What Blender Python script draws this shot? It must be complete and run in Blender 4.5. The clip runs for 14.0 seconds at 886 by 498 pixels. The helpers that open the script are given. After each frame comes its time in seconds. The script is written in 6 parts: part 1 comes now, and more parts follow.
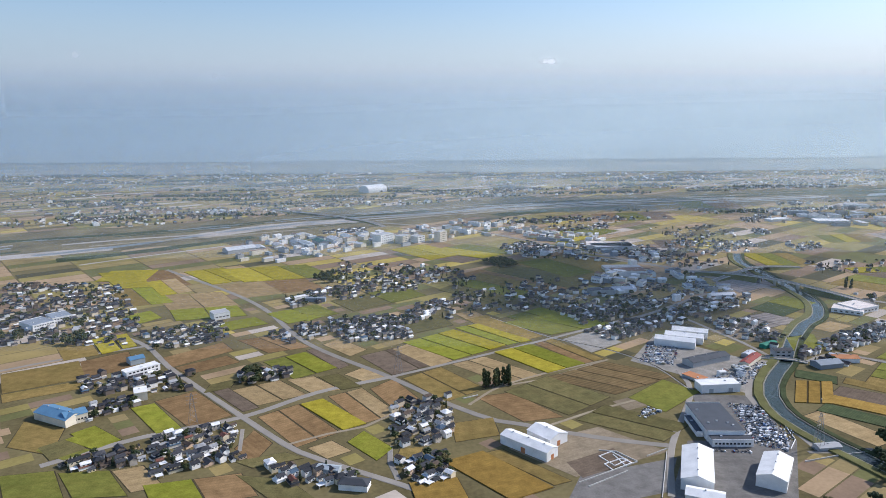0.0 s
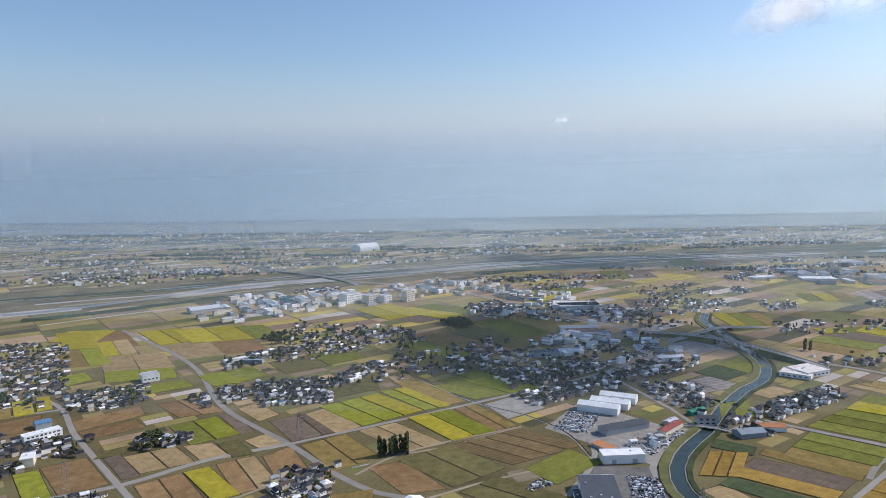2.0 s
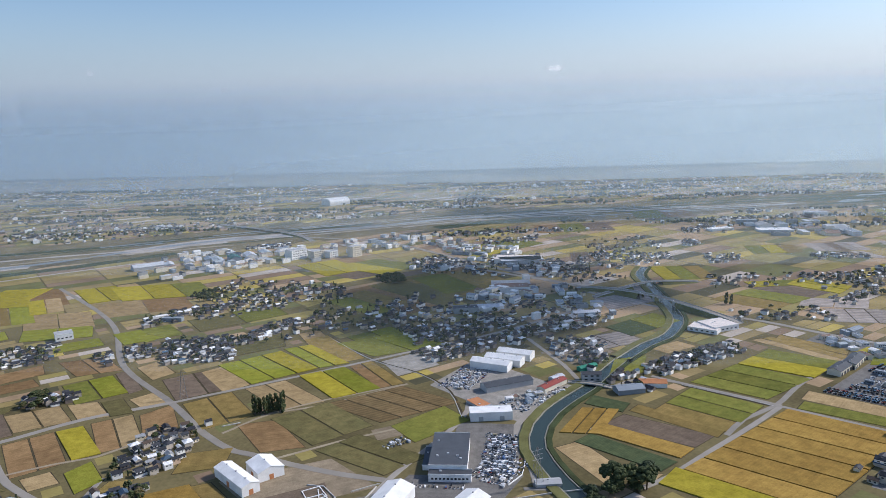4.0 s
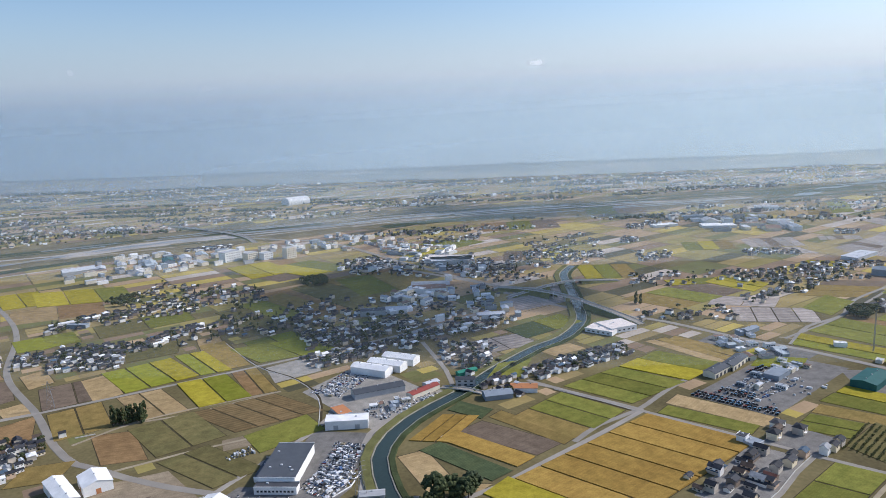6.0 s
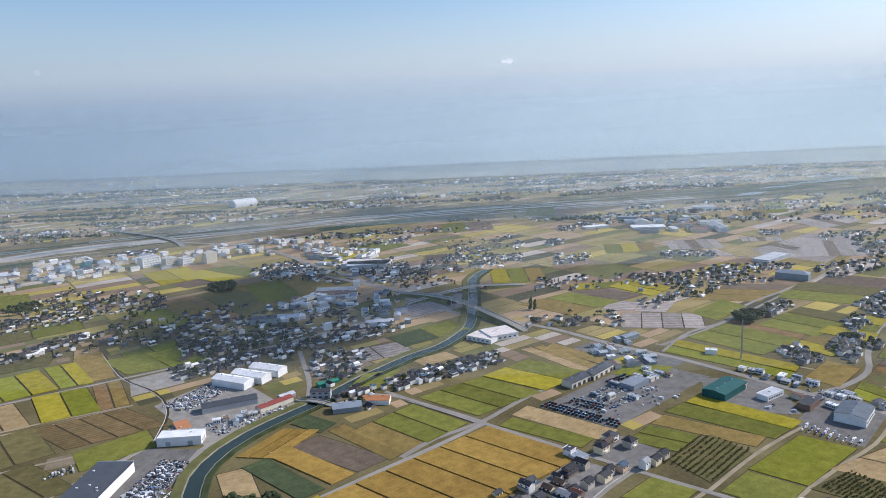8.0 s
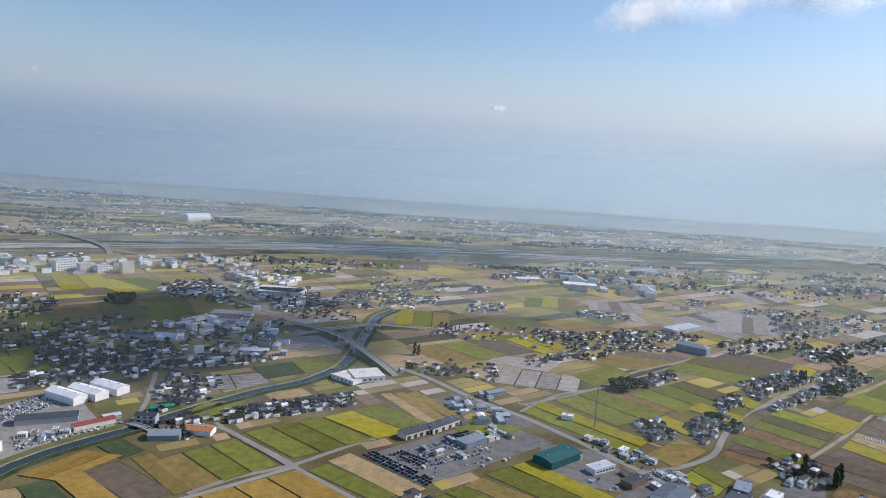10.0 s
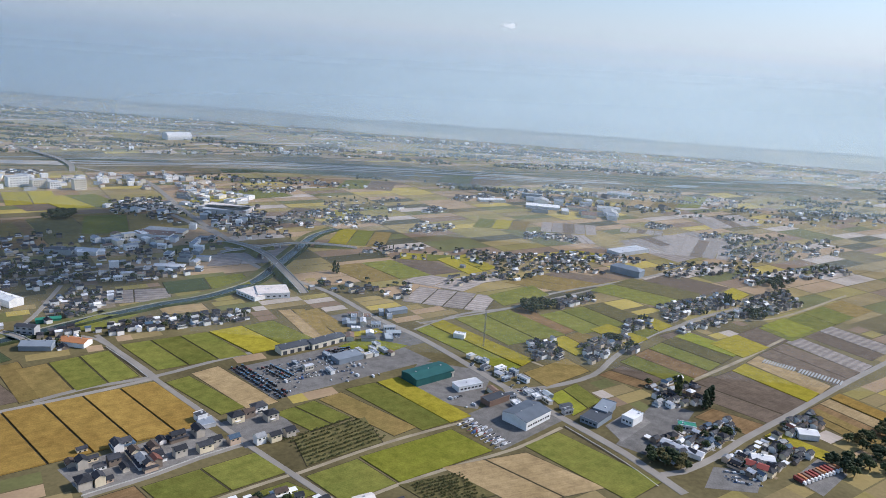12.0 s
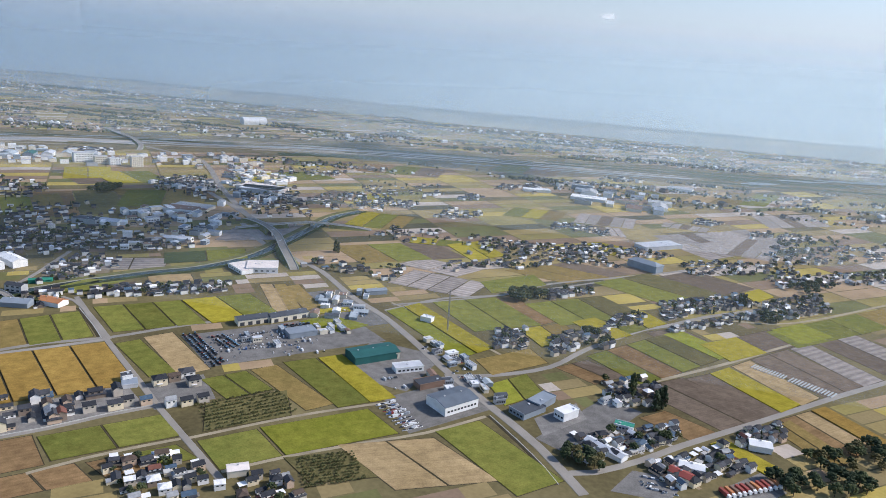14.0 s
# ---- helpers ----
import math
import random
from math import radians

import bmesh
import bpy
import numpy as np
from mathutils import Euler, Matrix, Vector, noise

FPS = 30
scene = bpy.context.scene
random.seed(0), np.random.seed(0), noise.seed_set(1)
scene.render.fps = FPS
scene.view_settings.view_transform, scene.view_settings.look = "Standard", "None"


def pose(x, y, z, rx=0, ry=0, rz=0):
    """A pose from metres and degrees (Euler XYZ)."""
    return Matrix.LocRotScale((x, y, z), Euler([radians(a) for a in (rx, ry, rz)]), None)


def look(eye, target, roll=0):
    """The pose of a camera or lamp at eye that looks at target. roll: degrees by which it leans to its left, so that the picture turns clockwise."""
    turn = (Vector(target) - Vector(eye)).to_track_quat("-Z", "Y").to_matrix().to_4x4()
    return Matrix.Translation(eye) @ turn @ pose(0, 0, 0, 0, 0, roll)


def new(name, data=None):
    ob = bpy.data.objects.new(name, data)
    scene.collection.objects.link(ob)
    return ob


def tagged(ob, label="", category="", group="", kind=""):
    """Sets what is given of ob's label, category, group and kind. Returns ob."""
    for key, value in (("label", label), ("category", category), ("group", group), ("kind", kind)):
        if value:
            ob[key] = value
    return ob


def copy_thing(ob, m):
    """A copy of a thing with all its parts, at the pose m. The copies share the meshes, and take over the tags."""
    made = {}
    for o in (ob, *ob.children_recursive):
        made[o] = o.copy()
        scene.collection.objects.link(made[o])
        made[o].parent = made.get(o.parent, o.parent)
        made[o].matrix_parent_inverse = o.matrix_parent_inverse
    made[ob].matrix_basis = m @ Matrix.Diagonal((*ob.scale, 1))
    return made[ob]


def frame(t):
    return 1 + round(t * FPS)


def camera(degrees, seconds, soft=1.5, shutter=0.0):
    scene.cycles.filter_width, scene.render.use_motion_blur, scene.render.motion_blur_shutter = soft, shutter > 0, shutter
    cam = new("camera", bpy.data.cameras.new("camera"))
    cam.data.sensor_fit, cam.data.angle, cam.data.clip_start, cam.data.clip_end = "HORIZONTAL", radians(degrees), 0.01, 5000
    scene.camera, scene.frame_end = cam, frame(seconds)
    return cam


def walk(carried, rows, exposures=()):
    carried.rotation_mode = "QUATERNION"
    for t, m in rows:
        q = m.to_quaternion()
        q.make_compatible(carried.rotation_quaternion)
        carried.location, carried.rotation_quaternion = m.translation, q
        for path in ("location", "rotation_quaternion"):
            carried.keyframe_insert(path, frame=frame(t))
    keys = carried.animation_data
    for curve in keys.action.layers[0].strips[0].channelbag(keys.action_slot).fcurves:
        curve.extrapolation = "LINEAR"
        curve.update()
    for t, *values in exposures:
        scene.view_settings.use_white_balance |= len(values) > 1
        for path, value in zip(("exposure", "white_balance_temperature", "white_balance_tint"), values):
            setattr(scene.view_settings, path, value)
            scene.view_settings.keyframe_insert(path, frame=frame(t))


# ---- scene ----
cam = camera(64.5, 14.0, soft=0.5)
PATH = [
    (0, (-2.62, -0.62, 142.23), (-2.190, 50.436, 132.375), -0.42),
    (0.5, (14.85, 1.60, 142.40), (15.043, 52.835, 133.520), -0.87),
    (1, (32.22, 3.56, 142.61), (31.755, 54.984, 134.921), -0.68),
    (1.5, (49.53, 5.35, 142.88), (48.544, 56.913, 136.244), -0.82),
    (2, (66.82, 7.05, 143.20), (65.105, 58.704, 137.520), -0.94),
    (2.5, (84.13, 8.70, 143.59), (81.622, 60.327, 137.837), -1.16),
    (3, (101.48, 10.38, 144.02), (99.006, 61.964, 137.918), -0.74),
    (3.2, (108.45, 11.07, 144.21), (106.021, 62.533, 137.192), -1.11),
    (5.3, (182.61, 19.03, 146.52), (180.221, 70.018, 136.607), -1.72),
    (5.5, (189.79, 19.87, 146.76), (187.327, 70.934, 137.217), -1.64),
    (6, (207.88, 22.07, 147.35), (205.508, 73.120, 137.753), -2.28),
    (6.5, (226.11, 24.36, 147.93), (223.719, 75.329, 137.920), -2.63),
    (7, (244.50, 26.74, 148.49), (242.150, 77.620, 138.027), -3.15),
    (7.5, (263.04, 29.20, 148.99), (261.209, 80.088, 138.459), -2.98),
    (8, (281.73, 31.74, 149.44), (280.147, 82.785, 139.660), -2.47),
    (8.5, (300.55, 34.35, 149.81), (300.931, 85.964, 143.494), -0.05),
    (9, (319.49, 37.04, 150.09), (320.883, 88.871, 146.171), 1.19),
    (9.2, (327.10, 38.14, 150.17), (328.125, 89.832, 144.666), 1.75),
    (11.3, (407.51, 50.73, 149.79), (404.250, 101.922, 141.253), 4.26),
    (11.5, (415.17, 52.08, 149.61), (411.905, 103.049, 139.835), 3.98),
    (12, (434.29, 55.63, 149.05), (431.873, 106.028, 136.452), 4.08),
    (12.5, (453.31, 59.50, 148.31), (449.200, 109.678, 135.300), 5.74),
    (13, (472.19, 63.76, 147.38), (465.470, 113.759, 134.778), 5.17),
    (13.5, (490.87, 68.52, 146.26), (482.429, 118.222, 133.542), 4.55),
    (14, (509.31, 73.88, 144.94), (499.374, 123.090, 131.392), 4.43),
]
walk(cam, [(t, look(eye, target, roll)) for t, eye, target, roll in PATH], [(0, 0.3, 6100, 14), (1.2, 0.28, 6100, 14), (2, 0.16, 6100, 14), (3, 0.1, 6100, 14), (4.2, 0.2, 6100, 14), (5.5, 0.26, 6100, 14), (8, 0.26, 6100, 14), (8.6, 0.2, 6100, 14), (9.2, 0.08, 6100, 14), (11.5, 0.2, 6100, 14), (12.5, 0.28, 6100, 14), (14, 0.31, 6100, 14)])

# The place is laid out in metres on the plan and set down at the scale K, at which the flight keeps its pace.
K = 0.52

# ---- light ----
SUN_AZ, SUN_EL = 70.0, 37.0          # compass bearing from +y towards +x, and height, in degrees
sky = bpy.data.worlds.new("sky")
scene.world = sky
sky.use_nodes = True
nt = sky.node_tree
nt.nodes.clear()
out = nt.nodes.new("ShaderNodeOutputWorld")
bg = nt.nodes.new("ShaderNodeBackground")
tex = nt.nodes.new("ShaderNodeTexSky")
tex.sky_type = "NISHITA"
tex.sun_disc = False
tex.sun_elevation, tex.sun_rotation = radians(SUN_EL), radians(SUN_AZ)
tex.altitude, tex.air_density, tex.dust_density, tex.ozone_density = 300, 1.15, 1.2, 3.5
bg.inputs["Strength"].default_value = 0.115
nt.links.new(tex.outputs[0], bg.inputs[0])
nt.links.new(bg.outputs[0], out.inputs[0])
SUN_WAY = Vector((math.sin(radians(SUN_AZ)) * math.cos(radians(SUN_EL)), math.cos(radians(SUN_AZ)) * math.cos(radians(SUN_EL)), math.sin(radians(SUN_EL))))
sun = new("sun", bpy.data.lights.new("sun", "SUN"))
sun.data.energy, sun.data.angle, sun.data.color = 3.6, radians(0.6), (1.0, 0.93, 0.83)
sun.matrix_world = look(SUN_WAY * 3000, (0, 0, 0))

# ---- materials ----
MATS = {}


def material(name, ramp, rough=0.8, metal=0.0, scale=0.2, fine=3.0, spread=0.25, by="object", rows=0.0, row_dark=0.6, bump=0.3, spec=0.3):
    """A weathered surface: a colour drawn per object (or per island) from ramp, broken up by two scales of noise, with optional crop rows across local y."""
    m = bpy.data.materials.new(name)
    m.use_nodes = True
    t = m.node_tree
    n, ln = t.nodes, t.links
    b = n["Principled BSDF"]
    b.inputs["Roughness"].default_value, b.inputs["Metallic"].default_value = rough, metal
    b.inputs["Specular IOR Level"].default_value = spec
    cr = n.new("ShaderNodeValToRGB")
    cr.color_ramp.interpolation = "CONSTANT" if len(ramp) > 2 else "LINEAR"
    while len(cr.color_ramp.elements) < len(ramp):
        cr.color_ramp.elements.new(0.5)
    for e, (p, c) in zip(cr.color_ramp.elements, ramp):
        e.position, e.color = p, (*c, 1)
    if by == "island":
        ln.new(n.new("ShaderNodeNewGeometry").outputs["Random Per Island"], cr.inputs[0])
    else:
        ln.new(n.new("ShaderNodeObjectInfo").outputs["Random"], cr.inputs[0])
    tc = n.new("ShaderNodeTexCoord")
    geo = n.new("ShaderNodeNewGeometry")
    n1, n2 = n.new("ShaderNodeTexNoise"), n.new("ShaderNodeTexNoise")
    n1.inputs["Scale"].default_value, n2.inputs["Scale"].default_value = scale / K, fine / K
    n1.inputs["Detail"].default_value, n2.inputs["Detail"].default_value = 5, 3
    for q in (n1, n2):
        ln.new(geo.outputs["Position"], q.inputs["Vector"])
    mixn = n.new("ShaderNodeMath")
    mixn.operation = "MULTIPLY_ADD"
    ln.new(n2.outputs["Fac"], mixn.inputs[0])
    mixn.inputs[1].default_value = 0.45
    ln.new(n1.outputs["Fac"], mixn.inputs[2])
    mr = n.new("ShaderNodeMapRange")
    mr.inputs["From Min"].default_value, mr.inputs["From Max"].default_value = 0.45, 1.0
    mr.inputs["To Min"].default_value, mr.inputs["To Max"].default_value = 1 - spread, 1 + spread
    ln.new(mixn.outputs[0], mr.inputs["Value"])
    fac = mr.outputs[0]
    if rows:
        w = n.new("ShaderNodeTexWave")
        w.bands_direction = "Y"
        w.inputs["Scale"].default_value = 0.314 / rows
        w.inputs["Distortion"].default_value, w.inputs["Detail"].default_value, w.inputs["Detail Scale"].default_value = 1.2, 2, 0.4
        ln.new(tc.outputs["Object"], w.inputs["Vector"])
        wr = n.new("ShaderNodeMapRange")
        wr.inputs["To Min"].default_value, wr.inputs["To Max"].default_value = row_dark, 1.1
        ln.new(w.outputs["Fac"], wr.inputs["Value"])
        mu = n.new("ShaderNodeMath")
        mu.operation = "MULTIPLY"
        ln.new(fac, mu.inputs[0]), ln.new(wr.outputs[0], mu.inputs[1])
        fac = mu.outputs[0]
    vm = n.new("ShaderNodeVectorMath")
    vm.operation = "SCALE"
    ln.new(cr.outputs[0], vm.inputs[0]), ln.new(fac, vm.inputs["Scale"])
    ln.new(vm.outputs[0], b.inputs["Base Color"])
    if bump:
        bp = n.new("ShaderNodeBump")
        bp.inputs["Strength"].default_value, bp.inputs["Distance"].default_value = bump, 0.15
        ln.new(n2.outputs["Fac"], bp.inputs["Height"])
        ln.new(bp.outputs[0], b.inputs["Normal"])
    MATS[name] = m
    return m


def two(a, b):
    return [(0.0, a), (1.0, b)]


material("grass_ground", two((0.15, 0.125, 0.06), (0.15, 0.125, 0.06)), scale=0.012, fine=0.25, spread=0.45, spec=0.05)
material("far_parcel", [(0, (0.27, 0.21, 0.1)), (0.14, (0.31, 0.24, 0.1)), (0.28, (0.37, 0.265, 0.16)), (0.44, (0.24, 0.17, 0.115)), (0.56, (0.15, 0.15, 0.06)), (0.66, (0.27, 0.225, 0.08)), (0.8, (0.45, 0.39, 0.33)), (0.87, (0.42, 0.33, 0.09)), (0.93, (0.09, 0.085, 0.05))], by="island", scale=0.02, fine=0.3, spread=0.25, spec=0.05)
FIELD = {
    "g": ("green rice field", "freshly green rice paddy after harvest with regrowing stubble", (0.132, 0.148, 0.032), (0.205, 0.196, 0.046), 2.0, 0.985, 0.3),
    "l": ("green rice field", "bright yellow-green rice paddy with even young growth", (0.178, 0.2, 0.024), (0.255, 0.248, 0.04), 2.0, 0.985, 0.4),
    "y": ("ripe rice field", "ripening yellow rice paddy with dense standing crop", (0.29, 0.25, 0.026), (0.36, 0.295, 0.04), 2.5, 0.98, 0.7),
    "o": ("ripe rice field", "ripe orange-gold rice paddy ready for harvest", (0.26, 0.16, 0.042), (0.35, 0.23, 0.06), 3.0, 0.985, 0.8),
    "b": ("stubble field", "brown harvested paddy with tilled stubble rows", (0.17, 0.105, 0.05), (0.3, 0.195, 0.095), 4.0, 0.975, 0.1),
    "t": ("stubble field", "pale straw-coloured harvested paddy with dry stubble", (0.26, 0.185, 0.09), (0.42, 0.31, 0.165), 3.0, 0.975, 0.1),
    "r": ("ploughed field", "reddish brown ploughed field with wide parallel ridges", (0.145, 0.11, 0.055), (0.22, 0.15, 0.072), 5.0, 0.82, 0.2),
    "d": ("grass field", "dull dark green fallow field with low weeds", (0.11, 0.105, 0.045), (0.17, 0.142, 0.06), 3.0, 0.98, 0.3),
    "k": ("vegetable field", "deep green vegetable field with leafy rows", (0.06, 0.085, 0.045), (0.1, 0.12, 0.055), 2.0, 0.88, 0.5),
    "m": ("mixed field", "olive brown harvested paddy greening over", (0.195, 0.15, 0.05), (0.28, 0.195, 0.072), 3.0, 0.98, 0.2),
    "s": ("ploughed field", "dark grey-brown bare tilled soil field", (0.13, 0.1, 0.075), (0.19, 0.145, 0.105), 3.0, 0.97, 0.1),
    "w": ("flooded field", "pale grey field of dry cracked mud in long strips", (0.3, 0.26, 0.23), (0.41, 0.36, 0.32), 8.0, 0.78, 0.1),
    "c": ("gravel yard", "grey compacted gravel yard", (0.25, 0.235, 0.21), (0.34, 0.32, 0.285), 0, 1, 0.05),
    "a": ("asphalt yard", "worn grey asphalt yard with patched areas", (0.17, 0.162, 0.15), (0.235, 0.225, 0.21), 0, 1, 0.05),
    "e": ("bare earth lot", "bare pale brown earth lot with wheel marks", (0.2, 0.16, 0.11), (0.32, 0.26, 0.18), 0, 1, 0.05),
}


def crop_material(name, c1, c2, rows, dark):
    """Crop or soil: two colours mixed by drifting patches and by streaks along the drill rows, with faint rows and a rough surface."""
    m = bpy.data.materials.new(name)
    m.use_nodes = True
    n, ln = m.node_tree.nodes, m.node_tree.links
    b = n["Principled BSDF"]
    b.inputs["Roughness"].default_value, b.inputs["Specular IOR Level"].default_value = 0.95, 0.04
    tc, geo, info = n.new("ShaderNodeTexCoord"), n.new("ShaderNodeNewGeometry"), n.new("ShaderNodeObjectInfo")

    def noise_of(vec, scale, detail, stretch=None):
        q = n.new("ShaderNodeTexNoise")
        q.inputs["Scale"].default_value, q.inputs["Detail"].default_value, q.inputs["Roughness"].default_value = scale, detail, 0.6
        if stretch:
            mp = n.new("ShaderNodeMapping")
            mp.inputs["Scale"].default_value = stretch
            ln.new(vec, mp.inputs["Vector"])
            vec = mp.outputs[0]
        ln.new(vec, q.inputs["Vector"])
        return q.outputs["Fac"]

    def ranged(v, a, b_, lo, hi):
        r = n.new("ShaderNodeMapRange")
        for key, val in (("From Min", a), ("From Max", b_), ("To Min", lo), ("To Max", hi)):
            r.inputs[key].default_value = val
        ln.new(v, r.inputs["Value"])
        return r.outputs[0]

    def math2(op, a, b_):
        q = n.new("ShaderNodeMath")
        q.operation = op
        for k, v in enumerate((a, b_)):
            if isinstance(v, (int, float)):
                q.inputs[k].default_value = v
            else:
                ln.new(v, q.inputs[k])
        return q.outputs[0]

    patch = noise_of(geo.outputs["Position"], 0.022 / K, 6)
    streak = noise_of(tc.outputs["Object"], 1.0, 3, (0.012, 0.28, 1))
    fine = noise_of(geo.outputs["Position"], 0.9 / K, 4)
    blotch = noise_of(geo.outputs["Position"], 0.11 / K, 5)
    mixf = math2("ADD", math2("MULTIPLY", ranged(patch, 0.32, 0.68, 0, 1), 0.6), math2("MULTIPLY", ranged(streak, 0.3, 0.7, 0, 1), 0.4))
    mx = n.new("ShaderNodeMix")
    mx.data_type = "RGBA"
    mx.inputs[6].default_value, mx.inputs[7].default_value = (*c1, 1), (*c2, 1)
    ln.new(mixf, mx.inputs[0])
    fac = math2("MULTIPLY", ranged(fine, 0.25, 0.75, 0.78, 1.2), ranged(info.outputs["Random"], 0, 1, 0.84, 1.16))
    fac = math2("MULTIPLY", fac, ranged(blotch, 0.3, 0.7, 0.76, 1.2))
    if rows:
        w = n.new("ShaderNodeTexWave")
        w.bands_direction = "Y"
        w.inputs["Scale"].default_value = 0.314 / rows
        w.inputs["Distortion"].default_value, w.inputs["Detail"].default_value, w.inputs["Detail Scale"].default_value = 2.5, 3, 0.25
        ln.new(tc.outputs["Object"], w.inputs["Vector"])
        fac = math2("MULTIPLY", fac, ranged(w.outputs["Fac"], 0, 1, dark, 1.04))
    vm = n.new("ShaderNodeVectorMath")
    vm.operation = "SCALE"
    ln.new(mx.outputs[2], vm.inputs[0]), ln.new(fac, vm.inputs["Scale"]), ln.new(vm.outputs[0], b.inputs["Base Color"])
    bp = n.new("ShaderNodeBump")
    bp.inputs["Strength"].default_value, bp.inputs["Distance"].default_value = 0.35, 0.2
    ln.new(fine, bp.inputs["Height"]), ln.new(bp.outputs[0], b.inputs["Normal"])
    MATS[name] = m


for k, (cat, lab, c1, c2, rows, dark, tall) in FIELD.items():
    crop_material("field_" + k, c1, c2, rows, dark)
material("asphalt", two((0.26, 0.24, 0.21), (0.31, 0.285, 0.25)), scale=0.05, fine=1.0, spread=0.15, rough=0.9, spec=0.15)
material("track_dirt", two((0.3, 0.25, 0.18), (0.34, 0.29, 0.2)), scale=0.06, fine=1.0, spread=0.25, rough=0.95, spec=0.05)
material("concrete", two((0.46, 0.45, 0.42), (0.55, 0.53, 0.5)), scale=0.1, fine=1.5, spread=0.15)
material("bank_grass", two((0.125, 0.13, 0.052), (0.155, 0.15, 0.06)), scale=0.06, fine=0.7, spread=0.35, spec=0.05)
material("dark_scrub", two((0.05, 0.065, 0.03), (0.06, 0.075, 0.035)), scale=0.06, fine=0.7, spread=0.5, spec=0.05, bump=1.0)
material("ditch_shade", two((0.06, 0.05, 0.03), (0.07, 0.058, 0.036)), scale=0.1, fine=1, spread=0.3, spec=0.05)
material("river_meadow", two((0.14, 0.12, 0.065), (0.175, 0.145, 0.08)), scale=0.012, fine=0.2, spread=0.55, spec=0.05)
material("river_water", two((0.13, 0.155, 0.165), (0.155, 0.175, 0.18)), rough=0.3, scale=0.02, fine=0.4, spread=0.2, bump=0.2, spec=0.15)
material("revetment", two((0.22, 0.22, 0.18), (0.26, 0.25, 0.2)), scale=0.1, fine=1.5, spread=0.3)
material("water", two((0.03, 0.048, 0.042), (0.035, 0.055, 0.047)), rough=0.22, scale=0.02, fine=0.4, spread=0.15, bump=0.3, spec=0.22)
material("river_gravel", two((0.36, 0.33, 0.295), (0.44, 0.4, 0.36)), scale=0.02, fine=0.3, spread=0.3, spec=0.05)
material("plaster", [(0, (0.84, 0.82, 0.78)), (0.26, (0.74, 0.64, 0.46)), (0.42, (0.5, 0.45, 0.38)), (0.62, (0.24, 0.19, 0.15)), (0.72, (0.6, 0.45, 0.33)), (0.84, (0.84, 0.83, 0.8))], scale=0.3, fine=2, spread=0.1)
material("house_tile", [(0, (0.035, 0.038, 0.045)), (0.45, (0.055, 0.058, 0.067)), (0.66, (0.07, 0.072, 0.08)), (0.74, (0.1, 0.075, 0.06)), (0.8, (0.07, 0.11, 0.16)), (0.84, (0.3, 0.31, 0.32)), (0.9, (0.18, 0.08, 0.06)), (0.92, (0.75, 0.75, 0.75))], rough=0.7, scale=0.4, fine=3, spread=0.25, spec=0.12)
material("glass_dark", two((0.03, 0.035, 0.04), (0.05, 0.055, 0.06)), rough=0.1, spread=0.1, spec=0.6, bump=0)
material("bark", two((0.1, 0.075, 0.055), (0.13, 0.1, 0.07)), scale=0.5, fine=5)
material("leaves", [(0, (0.055, 0.07, 0.032)), (0.35, (0.075, 0.09, 0.04)), (0.6, (0.045, 0.06, 0.032)), (0.85, (0.12, 0.105, 0.045))], scale=0.6, fine=4, spread=0.5, bump=1.0, spec=0.1)
material("conifer", two((0.035, 0.05, 0.03), (0.05, 0.065, 0.036)), scale=0.6, fine=4, spread=0.5, bump=1.0, spec=0.1)
material("car_paint", [(0, (0.8, 0.8, 0.8)), (0.42, (0.5, 0.51, 0.53)), (0.66, (0.05, 0.05, 0.055)), (0.78, (0.08, 0.14, 0.28)), (0.85, (0.28, 0.05, 0.04)), (0.88, (0.25, 0.27, 0.3)), (0.95, (0.35, 0.3, 0.2))], rough=0.25, spread=0.06, spec=0.6, bump=0)
material("tyre", two((0.02, 0.02, 0.02), (0.03, 0.03, 0.03)), spread=0.1)
material("lattice_steel", two((0.28, 0.28, 0.28), (0.32, 0.32, 0.32)), rough=0.5, metal=0.6, spread=0.1)
PAINT = {
    "steelblue": (0.13, 0.155, 0.185), "film": (0.36, 0.38, 0.38), "white": (0.82, 0.82, 0.81), "cream": (0.72, 0.66, 0.54), "grey": (0.42, 0.43, 0.44), "slate": (0.085, 0.095, 0.11), "dark": (0.07, 0.075, 0.085),
    "blue": (0.12, 0.25, 0.39), "teal": (0.035, 0.125, 0.12), "red": (0.3, 0.08, 0.065), "brown": (0.24, 0.16, 0.12), "sky": (0.4, 0.45, 0.48), "green": (0.05, 0.26, 0.18), "silver": (0.55, 0.57, 0.6), "pink": (0.75, 0.68, 0.63), "rust": (0.5, 0.22, 0.1), "bluegrey": (0.26, 0.3, 0.345),
}
for k, c in PAINT.items():
    material("paint_" + k, two(c, tuple(v * 0.93 for v in c)), rough=0.65, scale=0.12, fine=1.5, spread=0.14, bump=0.1, spec=0.14)

# ---- helpers ----
CELL = 30.0


